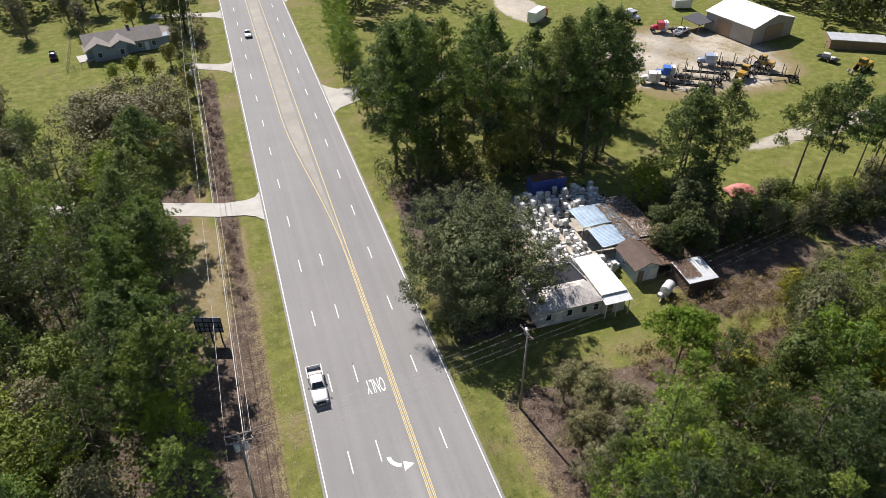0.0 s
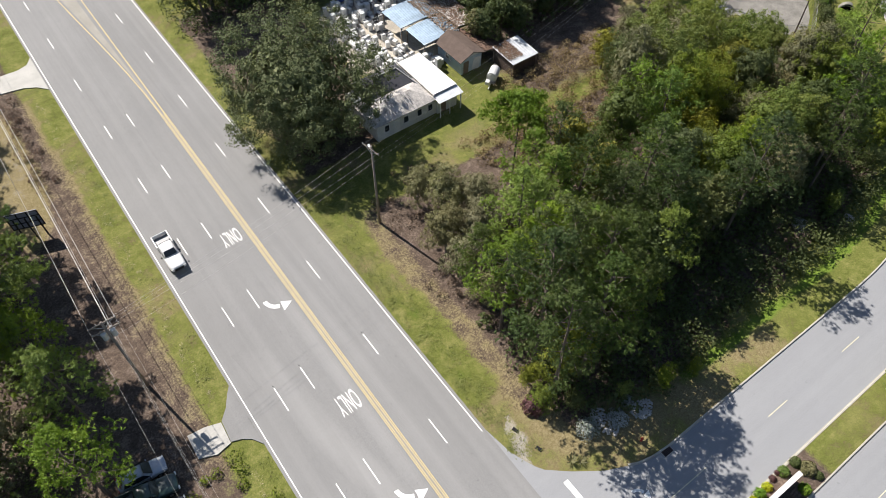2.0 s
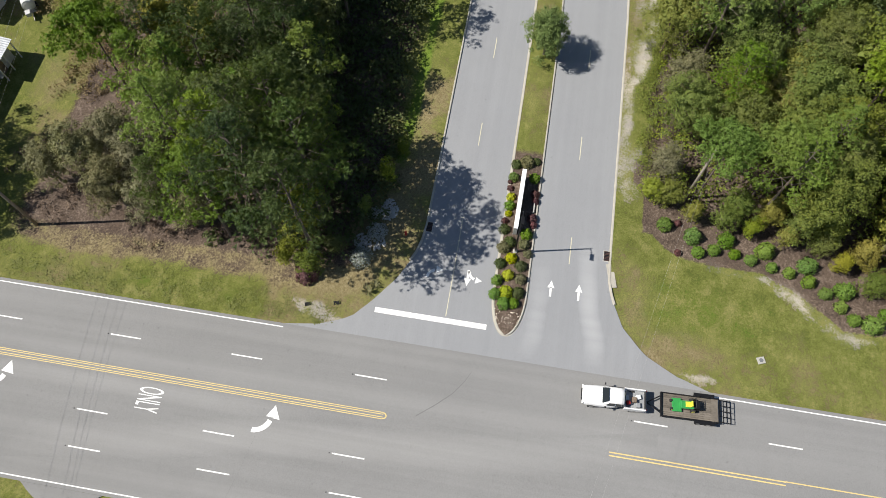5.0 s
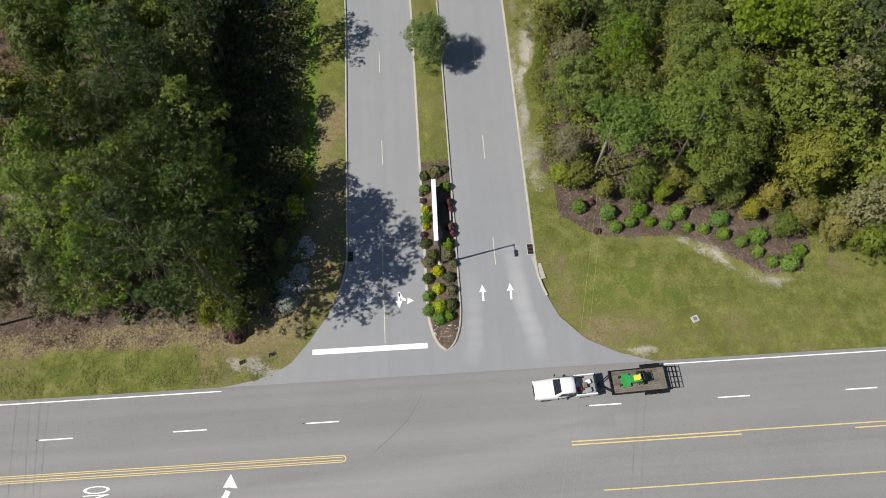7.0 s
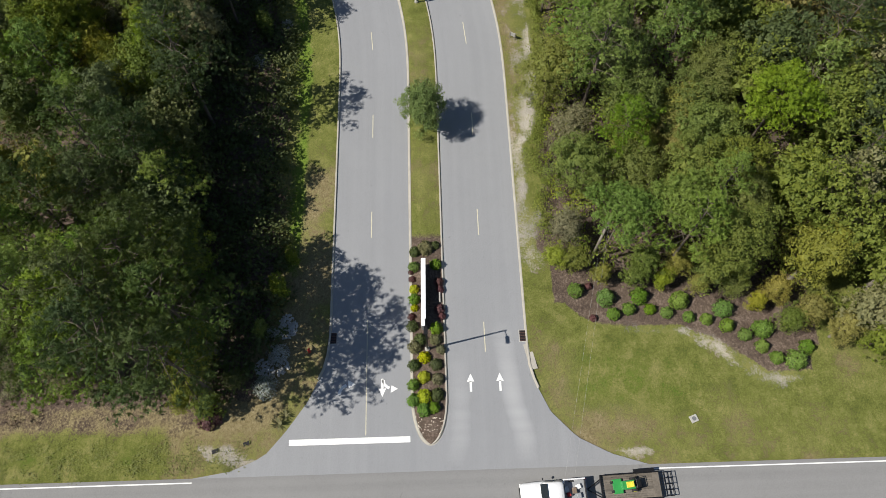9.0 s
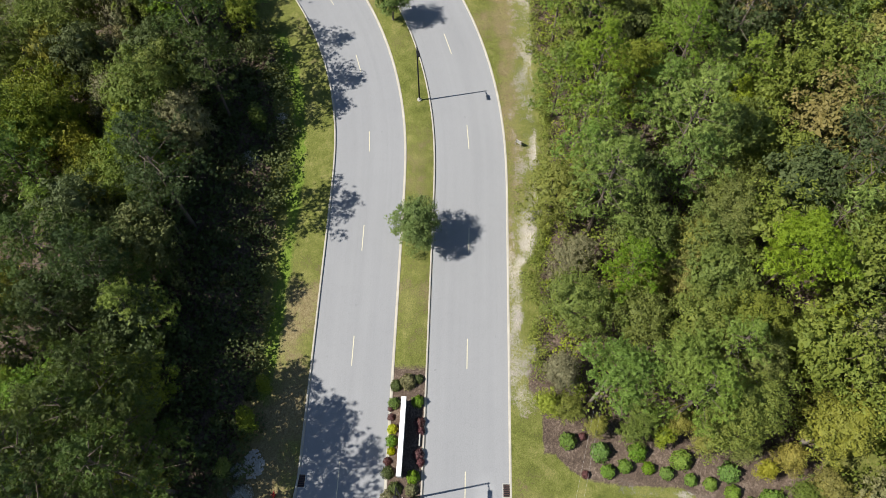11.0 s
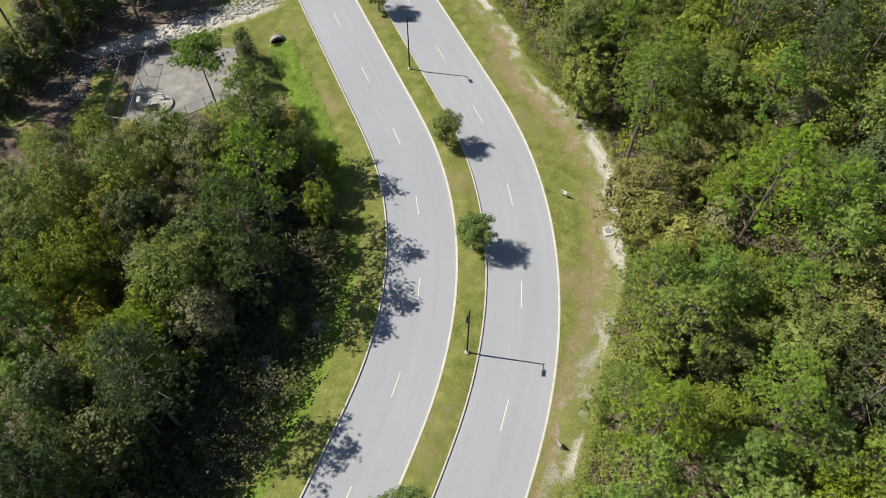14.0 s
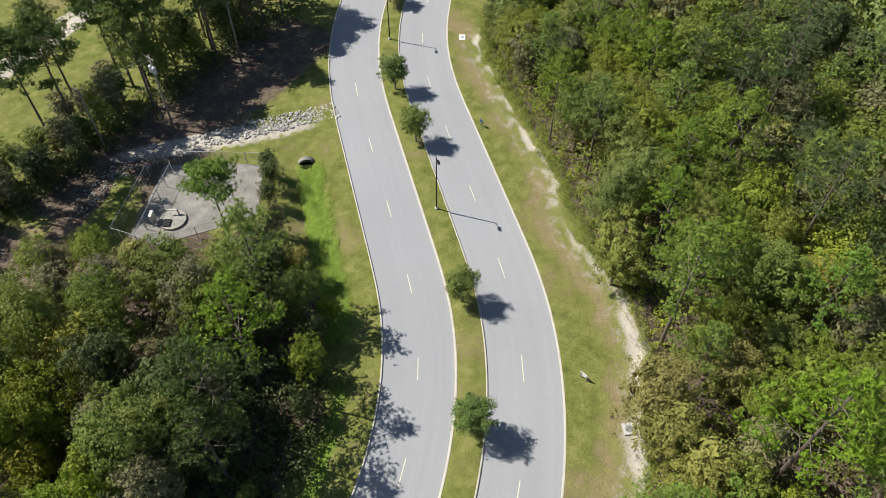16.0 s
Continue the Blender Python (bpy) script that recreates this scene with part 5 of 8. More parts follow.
hip = poly_roof("roof", [(A, Bq, ridge_b, ridge_a), (Bq, C, ridge_b), (C, D, ridge_a, ridge_b), (D, A, ridge_a)], M_RUSTTIN, house, 0.1, "stained metal hip roof")
for i in range(24):
    x = 40.9 + i * 0.4
    f = min(1.0, max(0.12, min((x - 40.3) / 4.0, (50.4 - x) / 2.8)))
    part("roof_rib", rod(B(), (x, 69.52, 2.8), (x, 69.5 + 2.7 * f, 2.8 + 1.2 * f), 0.03, 0.03, 4), M_RUSTTIN, hip)
gable = poly_roof("roof", [((42.0, 73.2, 2.9), (49.9, 73.2, 3.0), (48.2, 76.2, 4.7), (45.0, 76.2, 4.7)), ((49.9, 73.2, 3.0), (49.9, 79.0, 3.0), (48.2, 76.2, 4.7)),
                           ((49.9, 79.0, 3.0), (42.0, 79.0, 2.9), (45.0, 76.2, 4.7), (48.2, 76.2, 4.7)), ((42.0, 79.0, 2.9), (42.0, 73.2, 2.9), (45.0, 76.2, 4.7))], M_SHINGLE, house, 0.1, "dark grey shingle roof")
for a, b in (((49.9, 73.2, 3.06), (48.2, 76.2, 4.76)), ((42.0, 73.2, 2.96), (49.9, 73.2, 3.06)), ((48.2, 76.2, 4.76), (45.0, 76.2, 4.76))):
    part("roof_flashing", rod(B(), a, b, 0.07, 0.07, 5), M_TRIM, gable)
part("roof", box(B(), (52.05, 74.4, 3.12), (3.9, 8.8, 0.14), 0, 0.03, -1.2), M_WHITEROOF, house, "bright white coated flat roof")
corrugated("porch_roof", 50.0, 54.1, 68.5, 70.2, lambda x, y: 2.72 + (y - 68.5) * 0.17, M_TIN, house, 0.3, "y", "pale corrugated porch roof")
part("roof_edge", box(B(), (50.05, 74.3, 3.25), (0.14, 9.0, 0.14)), M_RUSTTIN, house)
for x in (42.3, 45.4, 47.6, 49.4):
    framed_window(house, x, 69.88, 1.55, 0.8, 1.15)
part("door", box(B(), (43.9, 69.86, 1.05), (0.9, 0.08, 2.05)), M_TRIM, house)
part("door", box(B(), (51.4, 69.55, 1.05), (0.9, 0.08, 2.05)), M_WOOD, house)
for x in (50.3, 51.9, 53.8):
    part("porch_post", box(B(), (x, 68.7, 1.3), (0.12, 0.12, 2.7)), M_TRIM, house)
for i in range(9):
    part("siding_board", box(B(), (45.6, 69.885, 0.15 + i * 0.3), (9.55, 0.03, 0.26), 0, 0.0, -3), M_SIDING, house)

shed = thing("shed", pose(0, 0, 0), "narrow pale-blue shed with a brown gable roof", "shed")
part("wall", box(B(), (60.0, 77.1, 1.25), (3.7, 5.7, 2.5)), plain("pale_blue_boards", (0.42, 0.50, 0.56), 0.8, vary=0.2, scale=1, grain=6), shed)
poly_roof("roof", [((57.7, 73.9, 2.45), (60.1, 73.9, 3.45), (60.1, 80.3, 3.45), (57.7, 80.3, 2.45)), ((60.1, 73.9, 3.45), (62.4, 73.9, 2.45), (62.4, 80.3, 2.45), (60.1, 80.3, 3.45))], M_BROWNROOF, shed)
gb = B()
gb.faces.new([gb.verts.new(p) for p in ((58.15, 74.27, 2.5), (61.85, 74.27, 2.5), (60.1, 74.27, 3.3))])
part("gable_wall", gb, M_SIDING, shed)
part("door", box(B(), (59.0, 74.22, 1.0), (0.9, 0.06, 2.0)), M_WOOD, shed)
part("door", box(B(), (60.9, 74.2, 1.05), (1.3, 0.06, 2.0), 0, 0, 0, 12), M_SIDING, shed, "white boards leaning over a doorway")
framed_window(shed, 58.14, 77.5, 1.5, 0.8, 0.8, "w")

lean = thing("lean_to", pose(0, 0, 0), "lean-to with a brown roof strewn with leaves", "shed")
corrugated("roof", 62.3, 64.6, 73.9, 80.6, lambda x, y: 2.5 - (x - 62.3) * 0.12, M_BROWNROOF, lean, 0.5)
for x, y in ((64.4, 74.1), (64.4, 77.2), (64.4, 80.4), (62.6, 80.4)):
    part("post", box(B(), (x, y, 1.1), (0.14, 0.14, 2.35)), M_WOOD, lean)


def metal_shelter(x0, x1, y0, y1, h, label, mat):
    t = thing("metal_shelter", pose(0, 0, 0), label, "shelter", "yard shelters")
    corrugated("roof", x0, x1, y0, y1, lambda x, y: h + 0.35 * math.sin(math.pi * min(1, (x - x0) / (x1 - x0) * 0.85 + 0.1)), mat, t, 0.3)
    part("roof_edge", box(B(), ((x0 + x1) / 2, y0 + 0.02, h + 0.2), (x1 - x0, 0.08, 0.12)), M_TIN, t)
    for x in (x0 + 0.15, x1 - 0.15):
        for y in (y0 + 0.2, y1 - 0.2):
            part("post", box(B(), (x, y, h / 2), (0.12, 0.12, h + 0.25)), M_WOOD, t)
    bow = B()
    for k in range(7):
        a, b = k / 7 * math.pi / 2, (k + 1) / 7 * math.pi / 2
        rod(bow, (x0 - 0.2 + 0.6 - 0.6 * math.cos(a) * 1.0, y0, h - 1.2 + 1.2 * math.sin(a)), (x0 - 0.2 + 0.6 - 0.6 * math.cos(b), y0, h - 1.2 + 1.2 * math.sin(b)), 0.05, 0.05, 5)
    part("hoop", bow, M_TIN, t)
    return t


def leaf_litter(name, x0, x1, y0, y1, zf, n, seed):
    """Fallen leaves and twigs lying on a roof."""
    rng = np.random.default_rng(seed)
    x, y = rng.uniform(x0, x1, n), rng.uniform(y0, y1, n)
    c = np.stack((x, y, np.array([zf(a, b) for a, b in zip(x, y)]) + 0.05), 1)
    ob = new(name, leaf_mesh(name, c, rng.normal(size=(n, 3)) * 0.15 + np.array([0, 0, 1.0]), rng.uniform(0.15, 0.45, n), M_LITTER, 0.6))
    return tagged(ob, "brown fallen leaves lying on a roof", "leaf litter", kind="stuff")


M_STRAW = leafy("dry_straw", ((0.05, (0.26, 0.24, 0.12)), (0.5, (0.36, 0.33, 0.19)), (0.95, (0.46, 0.42, 0.27))), 0.05)
M_BRAMBLE = leafy("dying_weeds", ((0.05, (0.13, 0.10, 0.05)), (0.5, (0.21, 0.155, 0.085)), (0.95, (0.30, 0.25, 0.13))), 0.15)
M_LITTER = leafy("fallen_leaves", ((0.05, (0.09, 0.06, 0.04)), (0.5, (0.17, 0.115, 0.08)), (0.95, (0.27, 0.20, 0.15))), 0.05)
metal_shelter(55.4, 62.4, 85.5, 90.8, 2.6, "open shelter with a blue ribbed metal roof", M_BLUETIN)
metal_shelter(55.9, 62.3, 80.2, 85.1, 2.5, "open shelter with a bright blue ribbed metal roof", M_BLUETIN)
bl = lambda x, y: 2.72 + 0.2
leaf_litter("leaf_litter", 60.0, 62.4, 80.3, 90.6, bl, 800, 3)
old = thing("long_shelter", pose(0, 0, 0), "long low shelter whose rusty roof is strewn with leaves", "shelter")
corrugated("roof", 62.6, 66.8, 80.9, 92.4, lambda x, y: 2.7 - (x - 62.6) * 0.1, M_RUSTTIN, old, 0.3)
for y in (81.5, 85, 88.5, 92.3):
    for x, h in ((62.8, 2.6), (66.6, 2.2)):
        part("post", box(B(), (x, y, h / 2), (0.13, 0.13, h)), M_WOOD, old)
leaf_litter("leaf_litter", 62.6, 66.7, 81.0, 92.3, lambda x, y: 2.74 - (x - 62.6) * 0.1, 1300, 4)
leaf_litter("leaf_litter", 62.3, 64.6, 74, 80.5, lambda x, y: 2.56 - (x - 62.3) * 0.12, 600, 5)
little = thing("shed", pose(0, 0, 0), "small open shed with a patchy tin roof", "shed")
corrugated("roof", 63.8, 68.6, 69.4, 74.2, lambda x, y: 2.2 + (y - 69.4) * 0.06, M_TIN, little, 0.4, "y")
for x in (64.0, 68.4):
    for y in (69.6, 74.0):
        part("post", box(B(), (x, y, 1.05), (0.13, 0.13, 2.3)), M_WOOD, little)
part("wall", box(B(), (66.2, 74.0, 1.1), (4.4, 0.08, 2.2)), M_WOOD, little)
# dark brown sheets close two open sides, standing in for the shaded inside
part("wall", box(B(), (66.2, 69.75, 0.85), (4.3, 0.08, 1.7)), M_BROWNROOF, little)
part("wall", box(B(), (64.02, 71.8, 1.05), (0.08, 4.2, 2.1)), M_BROWNROOF, little)
leaf_litter("leaf_litter", 63.9, 66.4, 70.3, 74.1, lambda x, y: 2.27 + (y - 69.4) * 0.06, 600, 6)

cont = thing("storage_container", pose(56.6, 101.6, 0, 0, 0, -2), "blue steel storage container with leaves on its roof", "container")
part("body", box(B(), (0, 0, 1.3), (6.4, 2.45, 2.5), 0, 0.03), M_BLUE, cont)
for i in range(22):
    part("wall_rib", box(B(), (-3.0 + i * 0.286, -1.24, 1.3), (0.12, 0.05, 2.2)), M_BLUE, cont)
part("roof_sheet", box(B(), (0, 0, 2.57), (6.3, 2.35, 0.05)), M_BROWNROOF, cont)
leaf_litter("leaf_litter", 53.6, 59.4, 100.5, 102.7, lambda x, y: 2.6, 500, 8)


def refrigerator():
    t = thing("refrigerator", FAR, "old white refrigerator standing in a crowded yard", "refrigerator", "scrapped appliances")
    part("body", box(B(), (0, 0.04, 0.84), (0.72, 0.64, 1.68), 0, 0.03), M_ENAMEL, t)
    d = part("door", box(B(), (0, -0.32, 0.62), (0.7, 0.07, 1.14), 0, 0.02), M_ENAMEL, t)
    part("handle", box(B(), (0.28, -0.38, 0.9), (0.04, 0.05, 0.4)), M_GREYENAMEL, d)
    part("freezer_door", box(B(), (0, -0.32, 1.44), (0.7, 0.07, 0.44), 0, 0.02), M_ENAMEL, t)
    return t


def washer():
    t = thing("washing_machine", FAR, "old white top-loading washing machine in a crowded yard", "washing machine", "scrapped appliances")
    part("body", box(B(), (0, 0, 0.46), (0.69, 0.68, 0.92), 0, 0.03), M_ENAMEL, t)
    part("lid", box(B(), (0, -0.06, 0.935), (0.5, 0.42, 0.03), 0, 0.01), M_ENAMEL, t)
    part("control_panel", box(B(), (0, 0.28, 1.0), (0.67, 0.12, 0.16), 0, 0.02), M_GREYENAMEL, t)
    return t


def cooker():
    t = thing("cooker", FAR, "discarded grey cooker with an oven door", "cooker", "scrapped appliances")
    part("body", box(B(), (0, 0, 0.45), (0.75, 0.64, 0.9), 0, 0.02), M_GREYENAMEL, t)
    part("oven_door", box(B(), (0, -0.34, 0.45), (0.68, 0.05, 0.5), 0, 0.01), M_DARKGLASS, t)
    part("hob", box(B(), (0, 0, 0.91), (0.7, 0.56, 0.03)), M_BLACK, t)
    part("back_panel", box(B(), (0, 0.29, 1.0), (0.74, 0.06, 0.2)), M_GREYENAMEL, t)
    return t


kit = [refrigerator(), washer(), cooker()]
rng = np.random.default_rng(77)


def in_yard(x, y):
    a = 48.6 < x < 55.2 and 80.6 < y < 95
    b = 49.6 < x < 64.5 and 92.2 < y < 99.6
    c = 55 < x < 57.4 and 76.8 < y < 80.2
    lane = abs(x - 52.6) < 0.5 and 82 < y < 93
    return (a or b or c) and not lane


used = set()
for x, y in scatter(55, 48, 66, 76, 101, 0.93, in_yard)[0]:
    if rng.random() < 0.13:
        continue
    k = int(rng.choice(3, p=(0.42, 0.46, 0.12) if y > 91 else (0.22, 0.66, 0.12)))
    turn = rng.choice((0, 90, 180, 270)) + rng.normal() * 9
    m = pose(x, y, 0.02, 0, 0, turn)
    if k == 0 and rng.random() < 0.22:
        m = pose(x, y, 0.34, 90, 0, turn)
    if k in used:
        copy_thing(kit[k], m)
    else:
        used.add(k)
        kit[k].matrix_basis = m

tank = thing("tank_trailer", pose(61.2, 70.6, 0, 0, 0, 35), "white barrel tank on a small trailer", "trailer")
part("barrel", rod(rod(B(), (-1.0, 0, 1.25), (1.0, 0, 1.25), 0.75, 0.75, 18), (-0.98, 0, 1.25), (-1.1, 0, 1.25), 0.75, 0.5, 18), M_ENAMEL, tank, smooth=False)
part("frame", box(box(B(), (0, 0, 0.45), (2.6, 1.2, 0.12)), (-1.9, 0, 0.42), (1.5, 0.1, 0.1)), M_RUSTTIN, tank)
for y in (-0.7, 0.7):
    part("wheel", rod(B(), (0, y - 0.1, 0.33), (0, y + 0.1, 0.33), 0.33, 0.33, 14), M_BLACK, tank)
part("crate", box(B(), (-1.6, 0.4, 0.75), (0.7, 0.6, 0.5)), M_ENAMEL, tank)
tarp = thing("tarpaulin", pose(88.5, 90.5, 0), "faded red tarpaulin thrown over a heap", "tarpaulin")
tv, tf = [], []
for i in range(9):
    for j in range(7):
        u, v = i / 8 * 2 - 1, j / 6 * 2 - 1
        tv.append((u * 2.6, v * 1.8, 1.3 * max(0, 1 - (abs(u) ** 2.4 + abs(v) ** 2) * 0.75) + 0.1 * math.sin(i * 2.1 + j * 1.3)))
tf = [(i * 7 + j, (i + 1) * 7 + j, (i + 1) * 7 + j + 1, i * 7 + j + 1) for i in range(8) for j in range(6)]
mesh_part("sheet", tv, tf, plain("faded_red", (0.50, 0.19, 0.16), 0.7, vary=0.2), tarp)

# grey-brown scrub trees at the back of the yard
for x, y, sc in ((37.0, 49.5, 0.78), (39.8, 53.0, 0.85), (36.6, 45.0, 0.76), (38.6, 57.4, 0.6), (42.4, 50.4, 0.85), (36.4, 40.6, 0.66), (40.0, 46.6, 0.85)):
    plant(MIXED[5], x, y, x * 41 % 360, sc)
# the great oak beside the house, and shrubs
oak = broad_tree(91, 17.0, 13.8, M_OAK, M_BARK, 60000, 0.27, 0.03, 760, 0.13, "oak_tree", "huge spreading oak with a dense dark green crown", "oak tree", up=0.2)
plant(oak, 34.0, 77.0, 0, 0.93, tall=1.12)
weeds_e = scatter(61, 50, 84, 53, 70, 1.35, lambda x, y: (x > 60 or y < 63) and random.random() < 0.8)[0]
undergrowth("undergrowth", 62, weeds_e, M_BRAMBLE, "brown dying weeds and brambles", 0.19, 130, 0.9, 0.9)
undergrowth("undergrowth", 63, scatter(64, 31, 46, 32, 64, 1.7, lambda x, y: x > 32.0 + 0.1 * abs(y - 44) and (x < 36 or y > 55) and random.random() < 0.5)[0], M_LITTER, "dry brown brush along the verge", 0.2, 70, 0.8, 0.4)
plant(PINES[0], 42.0, 41.5, 130, 0.98)
plant(PINES[3], 40.6, 37.4, 20, 1.05)
plant(UMBRELLA, 50.0, 53.2, 130, 1.12)
plant(PINES[3], 48.5, 49.0, 60, 0.95)
plant(PINES[2], 46.5, 43.5, 60, 0.85)

# ---- planting on the median ----
M_HEDGE = leafy("clipped_green", ((0.05, (0.08, 0.16, 0.025)), (0.5, (0.14, 0.245, 0.04)), (0.95, (0.23, 0.33, 0.07))), 0.25)
M_GOLD = leafy("golden_leaves", ((0.05, (0.27, 0.31, 0.02)), (0.5, (0.42, 0.46, 0.035)), (0.95, (0.58, 0.60, 0.08))), 0.25)
M_PURPLE = leafy("purple_leaves", ((0.05, (0.06, 0.025, 0.028)), (0.5, (0.13, 0.06, 0.06)), (0.95, (0.22, 0.11, 0.11))), 0.2)
M_FLOWER = plain("white_petals", (0.75, 0.66, 0.55), 0.7, vary=0.2)

wall = thing("sign_wall", pose(43.65, 8.45, 0.1, 0, 0, -0.8), "long low entrance wall with a bright white coping", "sign wall")
part("body", box(B(), (0, 0, 0.82), (6.7, 0.34, 1.65), 0, 0.02), plain("brick_red_brown", (0.18, 0.10, 0.075), 0.85, vary=0.3, scale=3, grain=12), wall)
part("coping", box(B(), (0, 0, 1.72), (7.1, 0.46, 0.16), 0, 0.03), plain("white_coping", (0.82, 0.82, 0.82), 0.6, vary=0.05), wall)
for x in (-3.2, 3.2):
    part("pier", box(B(), (x, 0, 0.84), (0.5, 0.42, 1.7), 0, 0.02), M_CONC, wall)
part("panel", box(B(), (0, -0.19, 0.95), (4.6, 0.05, 0.9), 0, 0.01), M_CONC, wall)
ledge = thing("planter_edge", pose(44.0, 6.85, 0.1), "short pale concrete planter edge among shrubs", "edging")
part("block", box(B(), (0, 0, 0.12), (1.9, 0.14, 0.3), 0, 0.02), M_CONC, ledge)

G_ROUND = bush(201, 0.62, 0.95, M_HEDGE, 840, 0.14, label="rounded clipped green shrub on mulch")
G_GOLD = bush(202, 0.62, 0.8, M_GOLD, 840, 0.14, label="bright golden-yellow shrub on mulch")
G_PURPLE = bush(203, 0.6, 0.7, M_PURPLE, 760, 0.15, label="dark reddish-purple shrub on mulch")
G_LOOSE = bush(204, 0.7, 0.75, M_DARK, 760, 0.17, label="loose dark green shrub on mulch")
G_GREY = bush(205, 0.75, 0.8, M_GREYLEAF, 760, 0.16, label="straggling grey-green shrub on mulch")
for x, y, k, sc in ((37.4, 8.5, G_GOLD, 0.95), (35.5, 8.6, G_GOLD, 0.95), (33.6, 8.6, G_GOLD, 1.15), (46.9, 9.4, G_ROUND, 0.9), (47.1, 7.2, G_ROUND, 0.95), (40.3, 7.3, G_ROUND, 1.0),
                    (40.6, 9.6, G_LOOSE, 1.0), (45.2, 6.9, G_PURPLE, 1.0), (44.4, 6.8, G_PURPLE, 0.8), (42.3, 6.9, G_PURPLE, 1.05), (41.6, 6.7, G_PURPLE, 0.8), (45.6, 9.6, G_PURPLE, 0.7),
                    (46.4, 9.7, G_PURPLE, 0.55), (44.5, 9.4, G_GOLD, 0.75), (43.4, 9.4, G_ROUND, 0.9), (42.5, 9.4, G_GOLD, 0.6), (41.6, 9.7, G_PURPLE, 0.75), (39.2, 8.9, G_LOOSE, 1.1),
                    (39.2, 7.4, G_GREY, 1.0), (38.5, 9.4, G_GREY, 1.15), (38.2, 6.9, G_GREY, 0.8), (36.7, 9.5, G_LOOSE, 1.0), (36.7, 7.4, G_LOOSE, 1.05), (35.3, 7.3, G_GREY, 1.0),
                    (34.8, 9.6, G_ROUND, 0.9), (33.8, 7.4, G_LOOSE, 1.1), (33.3, 9.6, G_ROUND, 1.0), (32.4, 8.6, G_ROUND, 1.1), (32.6, 7.7, G_ROUND, 0.9), (49.0, 8.2, G_GREY, 1.35),
                    (48.6, 9.3, G_LOOSE, 1.0), (49.3, 7.2, G_LOOSE, 0.8)):
    plant(k, x, y, x * 77 % 360, sc * (1.0 if k in (G_GOLD, G_ROUND) else 0.82), 0.12)
fv = B()
rng = np.random.default_rng(5)
for i in range(46):
    x = rng.uniform(30.2, 31.9)
    w = 1.5 * math.sqrt(1 - (1 - (x - 29.3) / 4.5) ** 2)
    y = 8.08 + rng.uniform(-w, w)
    bmesh.ops.create_icosphere(fv, subdivisions=1, radius=rng.uniform(0.04, 0.07), matrix=pose(x, y, 0.27))
tagged(part("flowers", fv, M_FLOWER), "small pale bedding flowers on mulch", "flowers", kind="stuff")

# shrubs in the mulched bed before the south woods
for x, y, sc in ((43.9, -6.8, 1.1), (43.0, -9.7, 1.25), (41.3, -10.3, 0.9), (41.8, -11.9, 0.9), (43.1, -13.1, 1.2), (41.7, -14.0, 0.8), (41.3, -15.6, 0.85), (42.5, -17.0, 1.3), (40.8, -17.7, 0.8),
                 (40.5, -19.4, 0.85), (41.5, -21.2, 1.3), (39.8, -21.3, 0.95), (38.8, -22.9, 0.9), (39.3, -24.7, 1.3), (37.6, -24.3, 0.9), (36.4, -25.5, 0.9), (36.1, -27.2, 1.35), (37.4, -28.6, 1.0)):
    plant(G_ROUND, x, y, x * 131 % 360, sc * 1.15, -0.05)
for x, y in ((44.4, -8.2), (41.0, -8.3)):
    plant(G_PURPLE, x, y, x * 57 % 360, 0.6, -0.05)

# young trees down the median
YOUNG = [broad_tree(301, 6.9, 3.4, M_STREET, M_BARKG, 13000, 0.17, 0.2, 170, 0.12, "street_tree", "young round-crowned street tree on the median", "street tree", "median trees", core=0.6),
         broad_tree(302, 6.3, 2.8, M_STREET, M_BARKG, 10000, 0.165, 0.24, 140, 0.13, "street_tree", "young round-crowned street tree on the median", "street tree", "median trees", core=0.6)]
for i, (x, y, k, sc) in enumerate(((64.2, 8.0, 0, 1.0), (94.8, 12.4, 1, 1.0), (108.4, 21.0, 1, 0.92), (129.6, 39.9, 1, 1.0), (138.3, 48.8, 1, 1.03), (159.0, 63.0, 1, 1.0), (171.0, 68.0, 1, 1.0))):
    plant(YOUNG[k], x, y, i * 67, sc, 0.12)


# ---- small fittings on the verges ----
def slab_thing(name, x, y, sx, sy, h, mat, label, category, rz=0.0, lid=None):
    t = thing(name, pose(x, y, 0, 0, 0, rz), label, category)
    part("slab", box(B(), (0, 0, h / 2 - 0.06), (sx, sy, h + 0.12), 0, 0.02), mat, t)
    if lid:
        part("cover", rod(B(), (0, 0, h), (0, 0, h + 0.025), lid, lid, 18), M_GREYENAMEL, t)
    return t


M_GRATE = plain("rusty_grate", (0.10, 0.06, 0.05), 0.8, 0.3, vary=0.3)


def inlet(x, y, rz, label="rusty iron drain grate set in concrete"):
    t = thing("drain_inlet", pose(x, y, 0.0, 0, 0, rz), label, "drain")
    part("frame", box(B(), (0, 0, 0.0), (1.25, 0.75, 0.06)), M_CONC, t)
    # a flat black plate paints the dark hollow beneath the bars
    part("recess", box(B(), (0, 0, 0.02), (1.1, 0.6, 0.05)), M_BLACK, t)
    for i in range(7):
        part("bar", box(B(), (-0.48 + i * 0.16, 0, 0.05), (0.06, 0.6, 0.03)), M_GRATE, t)
    return t


